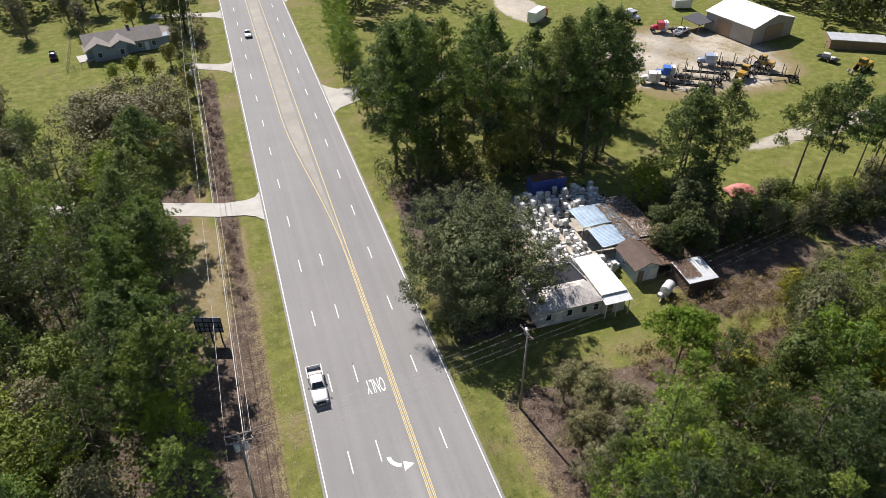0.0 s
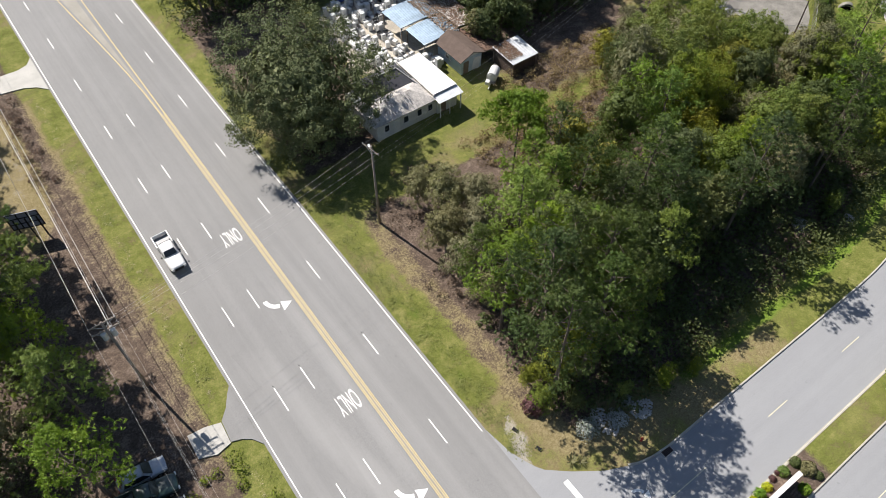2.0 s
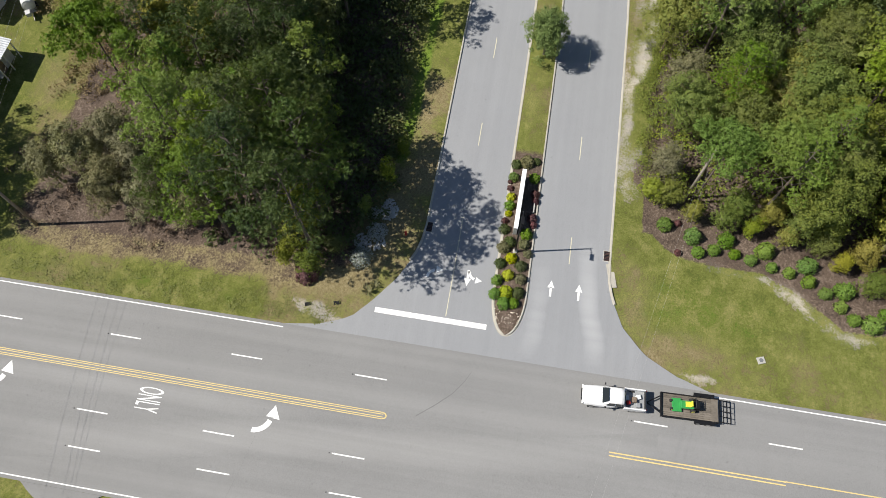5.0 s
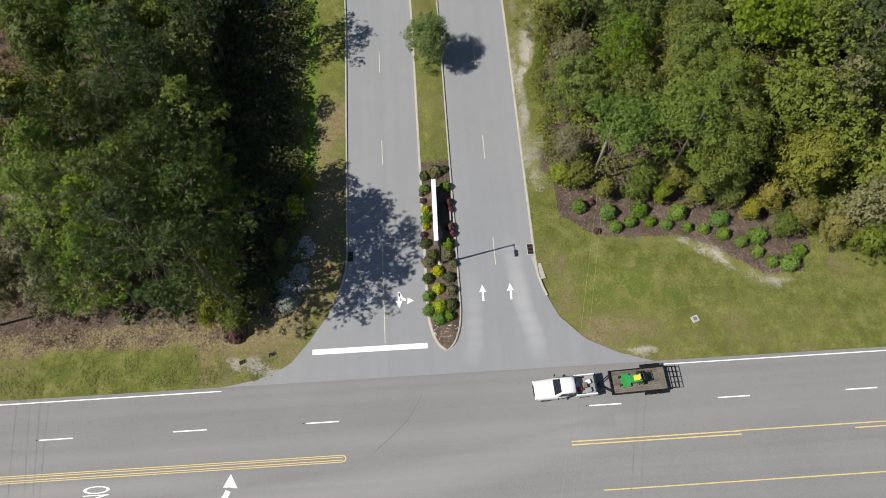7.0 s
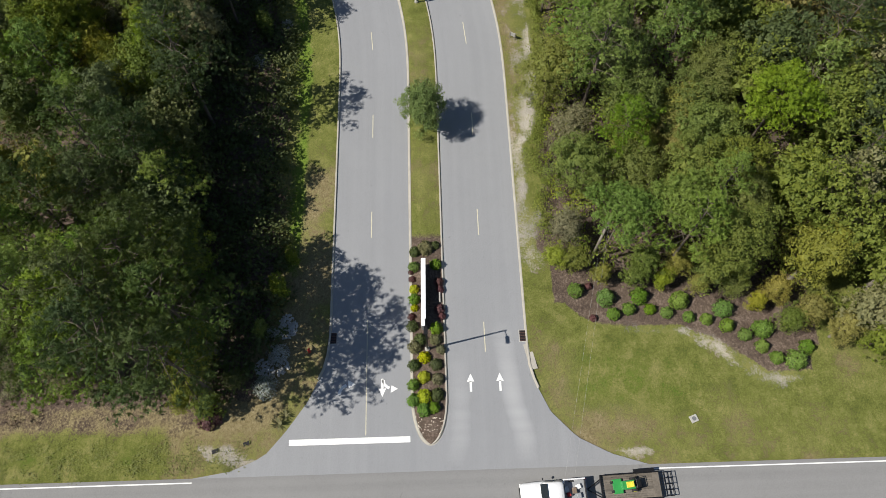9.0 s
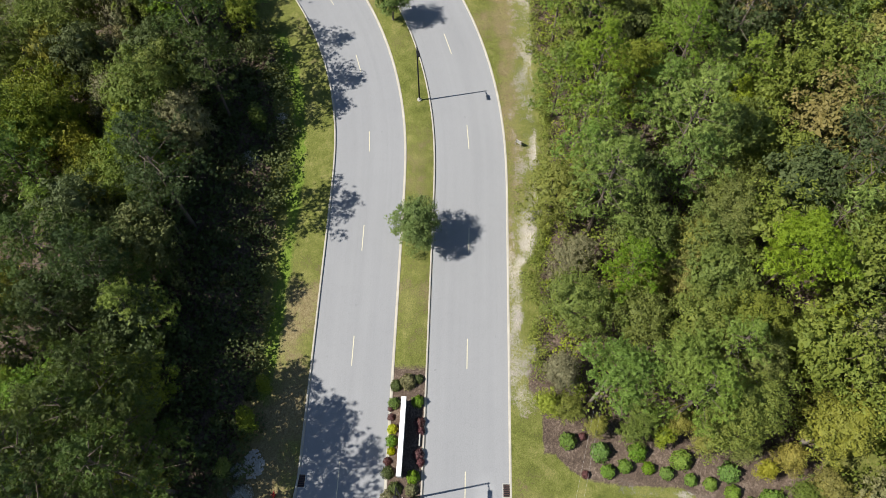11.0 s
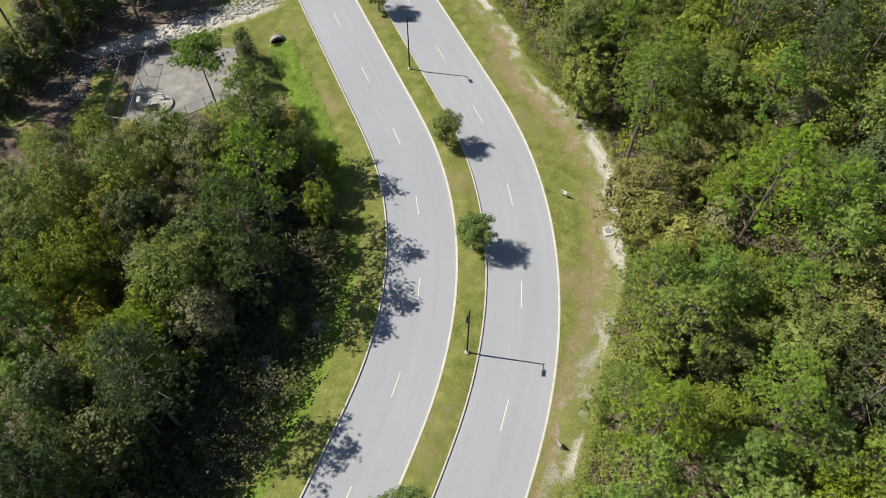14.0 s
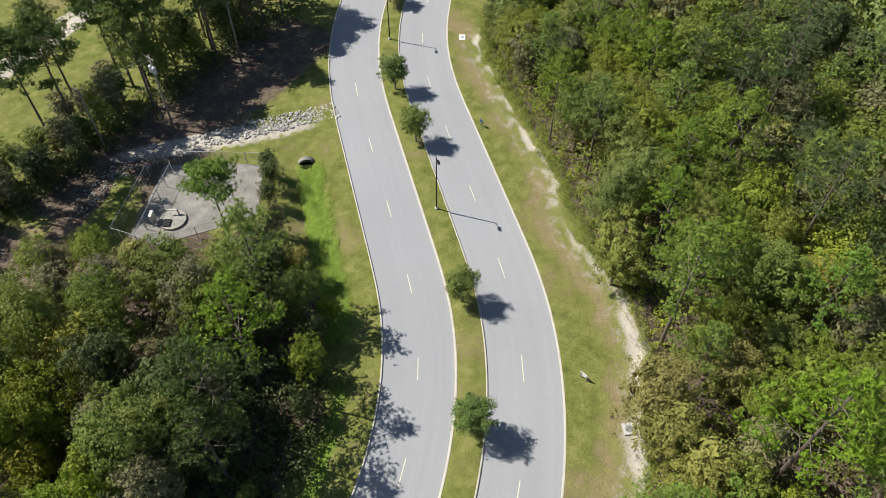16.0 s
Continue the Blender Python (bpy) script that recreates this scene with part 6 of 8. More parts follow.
inlet(39.4, -1.15, 0)
inlet(39.7, 17.35, 0)
slab_thing("concrete_apron", 37.3, -1.75, 2.6, 0.7, 0.08, M_KERB, "pale worn concrete apron behind the kerb", "concrete", 12)
slab_thing("valve_cover", 30.9, -16.5, 0.65, 0.7, 0.05, M_CONC, "small pale concrete cover in the lawn", "cover", 20, 0.2)
slab_thing("manhole", 103.0, -1.2, 1.25, 1.25, 0.1, M_CONC, "square concrete manhole with a round iron lid", "manhole", 35, 0.42)
slab_thing("manhole", 155.8, 46.8, 1.5, 1.0, 0.1, M_TRIM, "pale concrete cover in the verge", "manhole", 30, 0.3)
slab_thing("valve_cover", 46.6, -3.3, 0.5, 0.5, 0.05, M_TRIM, "small pale cover in the grass", "cover", 20)


slab_thing("drain_grate", 29.3, 27.8, 0.35, 0.6, 0.03, M_BLACK, "small dark iron drain grate in the grass", "drain", 20)
slab_thing("drain_grate", 29.9, 25.0, 0.35, 0.6, 0.03, M_BLACK, "small dark iron drain grate in the grass", "drain", 20)


def small_sign(x, y, rz, h, w, label, mat):
    t = thing("verge_sign", pose(x, y, -0.05, 0, 0, rz), label, "sign")
    for u in (-w * 0.4, w * 0.4):
        part("post", box(B(), (u, 0, h / 2), (0.06, 0.06, h)), M_POLE, t)
    part("panel", box(B(), (0, -0.04, h - 0.3), (w, 0.04, 0.6), 0, 0.01), mat, t)
    return t


small_sign(76.5, -2.8, 60, 1.1, 0.8, "small pale notice board on two posts", M_CONC)
small_sign(106.0, 5.0, 75, 1.1, 0.9, "small pale notice board on two posts", M_TRIM)
small_sign(137.1, 33.5, 60, 1.4, 0.7, "small blue sign on a post", plain("blue_sign", (0.05, 0.10, 0.22), 0.5))
hyd = thing("hydrant", pose(38.4, 19.6, -0.05), "red fire hydrant in the shaded grass", "hydrant")
M_RED = plain("red_paint", (0.5, 0.04, 0.03), 0.4, vary=0.15)
part("barrel", rod(rod(rod(B(), (0, 0, 0), (0, 0, 0.65), 0.13, 0.12, 12), (0, 0, 0.65), (0, 0, 0.82), 0.15, 0.04, 12), (0, 0, 0.02), (0, 0, 0.08), 0.2, 0.2, 12), M_RED, hyd)
part("outlet", rod(B(), (-0.25, 0, 0.5), (0.25, 0, 0.5), 0.07, 0.07, 10), M_RED, hyd)
# flowering shrubs in the shade of the corner trees
M_PALEFLOWER = leafy("pale_blossom", ((0.05, (0.20, 0.24, 0.17)), (0.5, (0.45, 0.47, 0.47)), (0.95, (0.75, 0.75, 0.8))), 0.1)
G_BLOSSOM = bush(210, 1.2, 1.1, M_PALEFLOWER, 1040, 0.16, label="wide shrub covered in pale blossom")
for x, y, sc in ((38.2, 22.6, 0.9), (35.0, 23.6, 1.0), (40.3, 23.4, 0.6), (74.0, 27.2, 0.8), (79.5, 24.3, 0.6)):
    plant(G_BLOSSOM, x, y, x * 33 % 360, sc)


plant(G_PURPLE, 32.4, 28.6, 40, 1.9)
for x, y, sc in ((31.6, 22.2, 1.0), (32.3, 21.6, 0.8)):
    t = thing("yucca", pose(x, y, -0.05), "spiky pale green yucca in the shaded grass", "yucca")
    rng = np.random.default_rng(int(x * 10))
    for i in range(16):
        a, up = i * 2.4, rng.uniform(0.35, 1.1)
        d = np.array([math.cos(a), math.sin(a), 0.0])
        w = np.array([-math.sin(a), math.cos(a), 0.0]) * 0.06 * sc
        tip, mid = d * 0.95 * sc * math.cos(up) + np.array([0, 0, 1.1 * sc * math.sin(up)]), d * 0.45 * sc + np.array([0, 0, 0.45 * sc * math.sin(up) + 0.1])
        mesh_part("leaf", [tuple(-w * 0.7), tuple(w * 0.7), tuple(mid + w), tuple(mid - w), tuple(tip)], [(0, 1, 2, 3), (3, 2, 4)], M_GREYLEAF, t)


# ---- vehicles ----
def lofted(name, sections, mat, parent, label="", smooth=True):
    """A body through cross-sections (y, half width at the bottom, half width at the top, z bottom, z top), rounded at the shoulders."""
    rows = []
    for y, wb, wt, z0, z1 in sections:
        h = z1 - z0
        rows.append([(-wb, y, z0), (-wb * 1.02, y, z0 + h * 0.35), (-wt, y, z0 + h * 0.8), (-wt * 0.86, y, z1), (0, y, z1 + 0.02), (wt * 0.86, y, z1), (wt, y, z0 + h * 0.8), (wb * 1.02, y, z0 + h * 0.35), (wb, y, z0)])
    n = len(rows[0])
    vs = [p for r in rows for p in r]
    fs = [(i * n + j, i * n + (j + 1) % n, (i + 1) * n + (j + 1) % n, (i + 1) * n + j) for i in range(len(rows) - 1) for j in range(n)]
    fs += [tuple(range(n)), tuple((len(rows) - 1) * n + j for j in reversed(range(n)))]
    bm = B()
    bv = [bm.verts.new(v) for v in vs]
    for f in fs:
        bm.faces.new([bv[i] for i in f])
    bmesh.ops.recalc_face_normals(bm, faces=bm.faces)
    ob = part(name, bm, mat, parent, label)
    for p in ob.data.polygons:
        p.use_smooth = True
    m = ob.modifiers.new("rounding", "SUBSURF")
    m.levels = m.render_levels = 1
    return ob


M_TYRE = plain("tyre_rubber", (0.025, 0.025, 0.025), 0.9, vary=0.2)
M_RIM = plain("rim_alloy", (0.45, 0.45, 0.46), 0.35, 0.8, vary=0.1)
M_GLASS = plain("tinted_glass", (0.02, 0.025, 0.03), 0.08, vary=0.05, spec=0.7, relief=0)
M_LIGHT = plain("lamp_lens", (0.7, 0.7, 0.68), 0.2, vary=0.05)
M_TAIL = plain("tail_lens", (0.35, 0.02, 0.02), 0.3, vary=0.05)


def car_paint(name, c):
    m, nt, b = shader(name, 0.3, 0.0, 0.5)
    b.inputs["Coat Weight"].default_value = 0.6
    dirt = noise_tex(nt, 2.5, 5, 0.6, nt.nodes.new("ShaderNodeTexCoord").outputs["Object"])
    nt.links.new(ramp(nt, dirt, ((0.3, tuple(v * 0.85 for v in c)), (0.7, c))), b.inputs["Base Color"])
    return m


P_WHITE, P_SILVER, P_DARKGREEN = car_paint("white_car_paint", (0.80, 0.80, 0.80)), car_paint("silver_car_paint", (0.42, 0.45, 0.50)), car_paint("dark_green_car_paint", (0.03, 0.06, 0.05))
P_BLACK, P_BLUE, P_RED = car_paint("black_car_paint", (0.02, 0.02, 0.025)), car_paint("pale_blue_car_paint", (0.22, 0.33, 0.48)), car_paint("red_truck_paint", (0.45, 0.03, 0.05))


def wheel(parent, x, y, r=0.37, w=0.24, rim=None):
    s = 1 if x > 0 else -1
    t = part("wheel", rod(B(), (x - s * w, y, r), (x - s * 0.02, y, r), r * 0.8, r * 0.8, 14), M_BLACK, parent)
    bm = B()
    rod(bm, (x - s * w, y, r), (x, y, r), r, r, 18)
    part("tyre", bm, M_TYRE, t)
    part("rim", rod(B(), (x - s * 0.05, y, r), (x + s * 0.012, y, r), r * 0.62, r * 0.55, 12), rim or M_RIM, t)
    return t


def panel(name, corners, mat, parent, thick=0.02):
    bm = B()
    bm.faces.new([bm.verts.new(p) for p in corners])
    ob = part(name, bm, mat, parent)
    m = ob.modifiers.new("thickness", "SOLIDIFY")
    m.thickness, m.offset = thick, 0
    return ob


def pickup(m, paint_mat, label, black_tail=False, group=""):
    """A crew-cab pickup, nose towards +y."""
    t = thing("pickup_truck", m, label, "pickup truck", group)
    lofted("body", [(2.92, 0.80, 0.74, 0.45, 0.98), (2.75, 0.95, 0.88, 0.38, 1.10), (1.5, 0.98, 0.93, 0.36, 1.18), (1.1, 0.98, 0.95, 0.36, 1.2), (-0.95, 0.98, 0.96, 0.36, 1.15)], paint_mat, t)
    lofted("cab", [(1.18, 0.90, 0.86, 1.05, 1.22), (0.55, 0.88, 0.76, 1.05, 1.82), (-0.65, 0.88, 0.76, 1.05, 1.84), (-0.93, 0.88, 0.80, 1.05, 1.72)], paint_mat, t)
    panel("windscreen", [(-0.72, 1.10, 1.31), (0.72, 1.10, 1.31), (0.62, 0.60, 1.83), (-0.62, 0.60, 1.83)], M_GLASS, t)
    panel("rear_window", [(-0.64, -0.97, 1.25), (0.64, -0.97, 1.25), (0.58, -0.93, 1.68), (-0.58, -0.93, 1.68)], M_GLASS, t)
    for s in (-1, 1):
        for y0, y1 in ((0.78, 0.0), (-0.08, -0.75)):
            panel("side_window", [(s * 0.905, y0, 1.24), (s * 0.905, y1, 1.24), (s * 0.80, y1, 1.72), (s * 0.80, y0 - 0.25 * (y0 > 0), 1.72)], M_GLASS, t)
        part("mirror", box(B(), (s * 1.1, 0.85, 1.3), (0.2, 0.1, 0.2), 0, 0.03), M_BLACK, t)
        part("headlight", box(B(), (s * 0.72, 2.86, 0.86), (0.34, 0.14, 0.2), 0, 0.03), M_LIGHT, t)
        part("tail_light", box(B(), (s * 0.88, -2.93, 0.95), (0.14, 0.08, 0.36)), M_TAIL, t)
        part("bed_side", box(B(), (s * 0.92, -1.92, 0.85), (0.13, 1.98, 0.72), 0, 0.03), paint_mat, t)
    part("bed_floor", box(B(), (0, -1.92, 0.62), (1.75, 1.95, 0.08)), M_GREYENAMEL, t)
    part("bulkhead", box(B(), (0, -0.98, 0.95), (1.8, 0.06, 0.6)), paint_mat, t)
    part("tailgate", box(B(), (0, -2.9, 0.88), (1.7, 0.07, 0.6), 0, 0.02), M_BLACK if black_tail else paint_mat, t)
    part("bumper", box(B(), (0, -3.02, 0.52), (1.9, 0.16, 0.2), 0, 0.04), M_RIM, t)
    part("grille", box(B(), (0, 2.93, 0.72), (1.1, 0.06, 0.34), 0, 0.02), M_BLACK, t)
    for x in (-0.97, 0.97):
        for y in (1.95, -1.75):
            wheel(t, x, y, 0.38)
    return t


def saloon(m, paint_mat, label, suv=False, group=""):
    """A passenger car, nose towards +y."""
    t = thing("car", m, label, "car", group)
    top = 1.68 if suv else 1.42
    lofted("body", [(2.3, 0.70, 0.62, 0.42, 0.70), (2.1, 0.86, 0.78, 0.34, 0.84), (1.0, 0.90, 0.86, 0.32, 0.98), (-1.6, 0.90, 0.86, 0.32, 1.0), (-2.2, 0.84, 0.76, 0.36, 0.94), (-2.3, 0.74, 0.66, 0.44, 0.8)], paint_mat, t)
    back = -2.1 if suv else -1.35
    lofted("cabin", [(1.05, 0.80, 0.76, 0.85, 0.98), (0.25, 0.80, 0.64, 0.85, top), (back + 0.55, 0.80, 0.64, 0.85, top), (back, 0.80, 0.72, 0.85, 1.02)], paint_mat, t)
    panel("windscreen", [(-0.66, 0.98, 1.05), (0.66, 0.98, 1.05), (0.54, 0.33, top + 0.01), (-0.54, 0.33, top + 0.01)], M_GLASS, t)
    panel("rear_window", [(-0.62, back + 0.06, 1.08), (0.62, back + 0.06, 1.08), (0.54, back + 0.48, top), (-0.54, back + 0.48, top)], M_GLASS, t)
    for s in (-1, 1):
        panel("side_window", [(s * 0.83, 0.7, 1.03), (s * 0.83, back + 0.35, 1.03), (s * 0.69, back + 0.6, top - 0.12), (s * 0.69, 0.25, top - 0.12)], M_GLASS, t)
        part("mirror", box(B(), (s * 0.95, 0.75, 1.0), (0.16, 0.1, 0.13), 0, 0.03), paint_mat, t)
        part("headlight", box(B(), (s * 0.6, 2.18, 0.72), (0.32, 0.14, 0.14), 0, 0.03), M_LIGHT, t)
        part("tail_light", box(B(), (s * 0.66, -2.24, 0.82), (0.26, 0.08, 0.16)), M_TAIL, t)
    for x in (-0.9, 0.9):
        for y in (1.4, -1.35):
            wheel(t, x, y, 0.32, 0.2)
    return t


pickup(pose(10.7, 68.3, 0.01, 0, 0, 180), P_WHITE, "white crew-cab pickup truck on the road")
saloon(pose(14.2, 193.0, 0.02, 0, 0, 180), P_WHITE, "small white car far down the road")
pickup(pose(24.75, -2.6, 0.02, 0, 0, 2.5), P_WHITE, "white work pickup with tools in its bed, towing a trailer", black_tail=True)
tools = thing("tool_load", pose(24.7, -4.3, 0.68, 0, 0, 4), "jumble of tools, cans and a red fuel container", "tools")
for name, c, s_, mt in (("can", (-0.2, 0.35, 0.25), (0.35, 0.3, 0.45), M_RED), ("crate", (0.25, 0.5, 0.2), (0.5, 0.4, 0.35), M_ENAMEL), ("blower", (0.1, -0.2, 0.22), (0.5, 0.4, 0.4), M_WOOD),
                        ("box", (-0.35, -0.55, 0.15), (0.45, 0.4, 0.3), M_GREYENAMEL), ("bag", (0.4, -0.6, 0.14), (0.4, 0.45, 0.28), M_TRIM)):
    part(name, box(B(), c, s_, random.uniform(0, 40), 0.06), mt, tools)

M_DECK = plain("weathered_deck", (0.19, 0.165, 0.135), 0.9, vary=0.35, scale=1.2, grain=10, rnd=0.35)
trailer = thing("flatbed_trailer", pose(25.05, -10.3, 0.02, 0, 0, 2.0), "open flatbed trailer with a wooden deck and mesh ramp gate", "trailer")
for i in range(11):
    part("plank", box(B(), (-0.95 + i * 0.19, 0.7, 0.62), (0.175, 5.2, 0.05)), M_DECK, trailer)
rail = B()
for x in (-1.08, 1.08):
    box(rail, (x, 0.7, 0.75), (0.08, 5.3, 0.1))
    box(rail, (x, 0.7, 0.5), (0.1, 5.3, 0.12))
box(rail, (0, 3.35, 0.75), (2.2, 0.08, 0.3))
part("side_rail", rail, M_BLACK, trailer)
part("drawbar", rod(rod(B(), (-0.8, 3.3, 0.5), (0, 4.6, 0.5), 0.06, 0.06, 6), (0.8, 3.3, 0.5), (0, 4.6, 0.5), 0.06, 0.06, 6), M_BLACK, trailer)
for i in range(5):
    part("gate_bar", box(B(), (-1.0 + i * 0.5, -2.5, 0.72), (0.06, 1.1, 0.06), 0, 0, 8), M_BLACK, trailer)
for j in range(4):
    part("gate_rung", box(B(), (0, -2.05 - j * 0.3, 0.66 + j * 0.05), (2.1, 0.05, 0.05)), M_BLACK, trailer)
part("ramp_sheet", box(B(), (0, -1.6, 0.67), (2.1, 0.6, 0.03)), M_DECK, trailer)
for x in (-1.28, 1.28):
    part("mudguard", box(B(), (x, -0.6, 0.82), (0.28, 1.9, 0.05), 0, 0.02), M_BLACK, trailer)
    for y in (-1.05, -0.15):
        wheel(trailer, x * 1.05, y, 0.36)

mower = thing("ride_on_mower", pose(25.1, -9.1, 0.68, 0, 0, 5), "green ride-on mower with a yellow seat and black roll bar", "mower")
P_GREEN, P_SEAT = car_paint("mower_green", (0.04, 0.30, 0.07)), car_paint("seat_yellow", (0.70, 0.62, 0.06))
part("deck", box(B(), (0, 0.75, 0.2), (1.25, 0.85, 0.16), 0, 0.05), P_GREEN, mower)
part("body", box(B(), (0, -0.2, 0.42), (0.75, 1.3, 0.35), 0, 0.08), P_GREEN, mower)
part("seat", box(box(B(), (0, -0.2, 0.68), (0.5, 0.5, 0.12), 0, 0.04), (0, -0.46, 0.9), (0.5, 0.12, 0.42), 0, 0.04), P_SEAT, mower)
part("engine", box(B(), (0, -1.0, 0.5), (0.8, 0.55, 0.45), 0, 0.06), M_BLACK, mower)
part("roll_bar", rod(rod(rod(B(), (-0.42, -0.65, 0.4), (-0.42, -0.65, 1.5), 0.03, 0.03, 6), (0.42, -0.65, 0.4), (0.42, -0.65, 1.5), 0.03, 0.03, 6), (-0.42, -0.65, 1.5), (0.42, -0.65, 1.5), 0.03, 0.03, 6), M_BLACK, mower)
for x, y, r in ((-0.6, -0.7, 0.3), (0.6, -0.7, 0.3), (-0.5, 1.2, 0.16), (0.5, 1.2, 0.16)):
    wheel(mower, x, y, r, 0.22, P_SEAT)

# cars parked under the trees beside the road
saloon(pose(-1.95, 45.2, -0.05, 0, 0, -95), P_SILVER, "silver estate car parked on shaded ground", True, "parked cars")
pickup(pose(-2.3, 43.0, -0.05, 0, 0, -98), P_DARKGREEN, "dark green pickup parked on shaded ground", group="parked cars")
saloon(pose(-1.8, 40.45, -0.05, 0, 0, -95), P_BLACK, "black car parked on shaded ground", False, "parked cars")
saloon(pose(-1.4, 38.1, -0.05, 0, 0, -98), P_BLUE, "pale blue car parked on shaded ground", False, "parked cars")
saloon(pose(-1.5, 35.6, -0.05, 0, 0, -99), P_WHITE, "white car parked on shaded ground", True, "parked cars")

# ---- west side: driveways, poles and wires, billboard, blue house ----
def driveway(name, pts, mat, label):
    """A drive swept along a line, opening out where it meets the road."""
    rows = []
    for i, (x, y, w) in enumerate(pts):
        a, b = Vector(pts[max(0, i - 1)][:2]), Vector(pts[min(len(pts) - 1, i + 1)][:2])
        d = (b - a).normalized()
        n = Vector((-d.y, d.x))
        rows.append([(x + n.x * w * k, y + n.y * w * k, 0.004) for k in (-0.5, -0.25, 0.0, 0.25, 0.5)])
    ob = strip_mesh(name, rows, mat)
    slab_under(ob, 0.2)
    return tagged(ob, label, "driveway", kind="structure")


M_DRIVE = plain("driveway_gravel", (0.40, 0.38, 0.34), 0.9, vary=0.2, scale=0.3, grain=3, relief=0.4)
driveway("driveway_1", [(8.69, 111.5, 9.0), (7.6, 111.5, 6.0), (6.0, 111.7, 4.6), (2, 112.2, 4.0), (-6, 115, 3.8), (-34, 124, 3.6)], M_CONC, "pale concrete driveway crossing the ditch")
driveway("driveway_2", [(8.69, 173.5, 8.0), (7.4, 173.6, 4.6), (5.0, 174.4, 3.4), (-1, 177, 3.2)], M_DRIVE, "short pale gravel driveway")
apron = [(8.69, 41.3), (8.69, 49.0), (8.1, 48.2), (7.4, 47.0), (6.4, 45.9), (6.2, 43.4), (7.2, 43.0), (8.0, 42.4)][::-1]
tagged(part("driveway_3", prism(B(), apron, -0.2, 0.004), M_ROAD), "asphalt apron of a short driveway", "driveway", kind="structure")
slab = [(6.15, 43.3), (6.3, 45.8), (4.8, 46.3), (3.0, 46.5), (2.9, 43.7), (4.6, 43.0)]
tagged(part("driveway_8", prism(B(), slab, -0.2, 0.015), M_CONC), "cracked pale concrete slab of a short driveway", "driveway", kind="structure")
driveway("driveway_4", [(8.69, 23.0, 13.4), (8.0, 23.0, 9.6), (6.2, 22.9, 7.0), (3, 22.6, 6.4), (-6, 22, 6)], M_CONC, "pale concrete driveway apron")
driveway("driveway_5", [(26.96, 149.6, 15.0), (28.4, 149.6, 11.0), (31, 149.7, 8.0), (36, 151.5, 5.6), (48, 153.5, 5.0), (90, 154.5, 5.0)], M_DRIVE, "wide sandy gravel driveway")
driveway("driveway_6", [(8.69, 212.0, 8.0), (7.4, 212, 4.6), (3.0, 213, 3.4), (-10, 216, 3.2)], M_DRIVE, "short pale gravel driveway")
driveway("driveway_7", [(26.96, 222.2, 10.0), (28.4, 222.2, 6.0), (34, 223, 5.0), (60, 226, 5.0)], M_DRIVE, "pale gravel driveway")


def utility_pole(m, h, label, arms=1, transformer=False, lamp_arm=False, group="utility poles"):
    t = thing("utility_pole", m, label, "utility pole", group)
    part("pole", rod(B(), (0, 0, -0.2), (0, 0, h), 0.17, 0.11, 10), M_POLE, t, smooth=True)
    for k in range(arms):
        z = h - 0.35 - k * 1.1
        arm = part("crossarm", box(B(), (0, 0.14, z), (2.6, 0.1, 0.13), 0, 0.015), M_POLE, t)
        for x in (-1.2, -0.5, 0.5, 1.2):
            part("insulator", rod(rod(B(), (x, 0.14, z + 0.06), (x, 0.14, z + 0.14), 0.03, 0.03, 8), (x, 0.14, z + 0.12), (x, 0.14, z + 0.24), 0.06, 0.04, 8), M_GREYENAMEL, arm)
        for s in (-1, 1):
            part("brace", rod(B(), (s * 0.9, 0.1, z - 0.05), (0, 0.1, z - 0.75), 0.02, 0.02, 5), M_TIN, t)
    if transformer:
        for s in (-1, 1):
            part("transformer", rod(rod(B(), (s * 0.42, 0.1, h - 2.6), (s * 0.42, 0.1, h - 1.7), 0.26, 0.26, 14), (s * 0.42, 0.1, h - 1.7), (s * 0.42, 0.1, h - 1.55), 0.26, 0.1, 14), M_TIN, t)
    if lamp_arm:
        part("lamp_arm", rod(B(), (0, 0, h - 1.6), (0.9, -0.5, h - 1.1), 0.03, 0.03, 6), M_TIN, t)
        part("lamp_head", box(B(), (1.1, -0.6, h - 1.1), (0.5, 0.24, 0.14), -28, 0.04), M_TIN, t)
    return t


W1 = (2.0, 54.0)
utility_pole(pose(*W1, 0, 0, 0, 0), 12.4, "weathered wooden utility pole with crossarms", 2, True)
utility_pole(pose(0.8, 148.0, 0, 0, 0, 0), 12.0, "weathered wooden utility pole with a crossarm", 1, True)
utility_pole(pose(0.0, 236.0, 0, 0, 0, 0), 12.0, "weathered wooden utility pole with a crossarm", 1)
utility_pole(pose(3.0, 2.4, 0, 0, 0, 0), 12.2, "weathered wooden utility pole with a crossarm", 1)
EP = (33.2, 58.0)
utility_pole(pose(*EP, 0, 0, 0, 100), 12.8, "wooden utility pole with a floodlight beside the road", 1, False, True)
utility_pole(pose(106.5, 76.0, 0, 0, 0, 80), 10.5, "wooden utility pole at the edge of the woods", 1)
utility_pole(pose(114.8, 71.5, 0, 3, 4, 80), 11.7, "leaning utility pole carrying pale transformers", 1, True)
utility_pole(pose(132.3, 73.9, 0, 0, 0, 80), 10.3, "wooden utility pole at the edge of the woods", 0)
utility_pole(pose(47.0, -8.6, 0, 0, 0, 80), 10.5, "wooden utility pole standing among trees", 0)


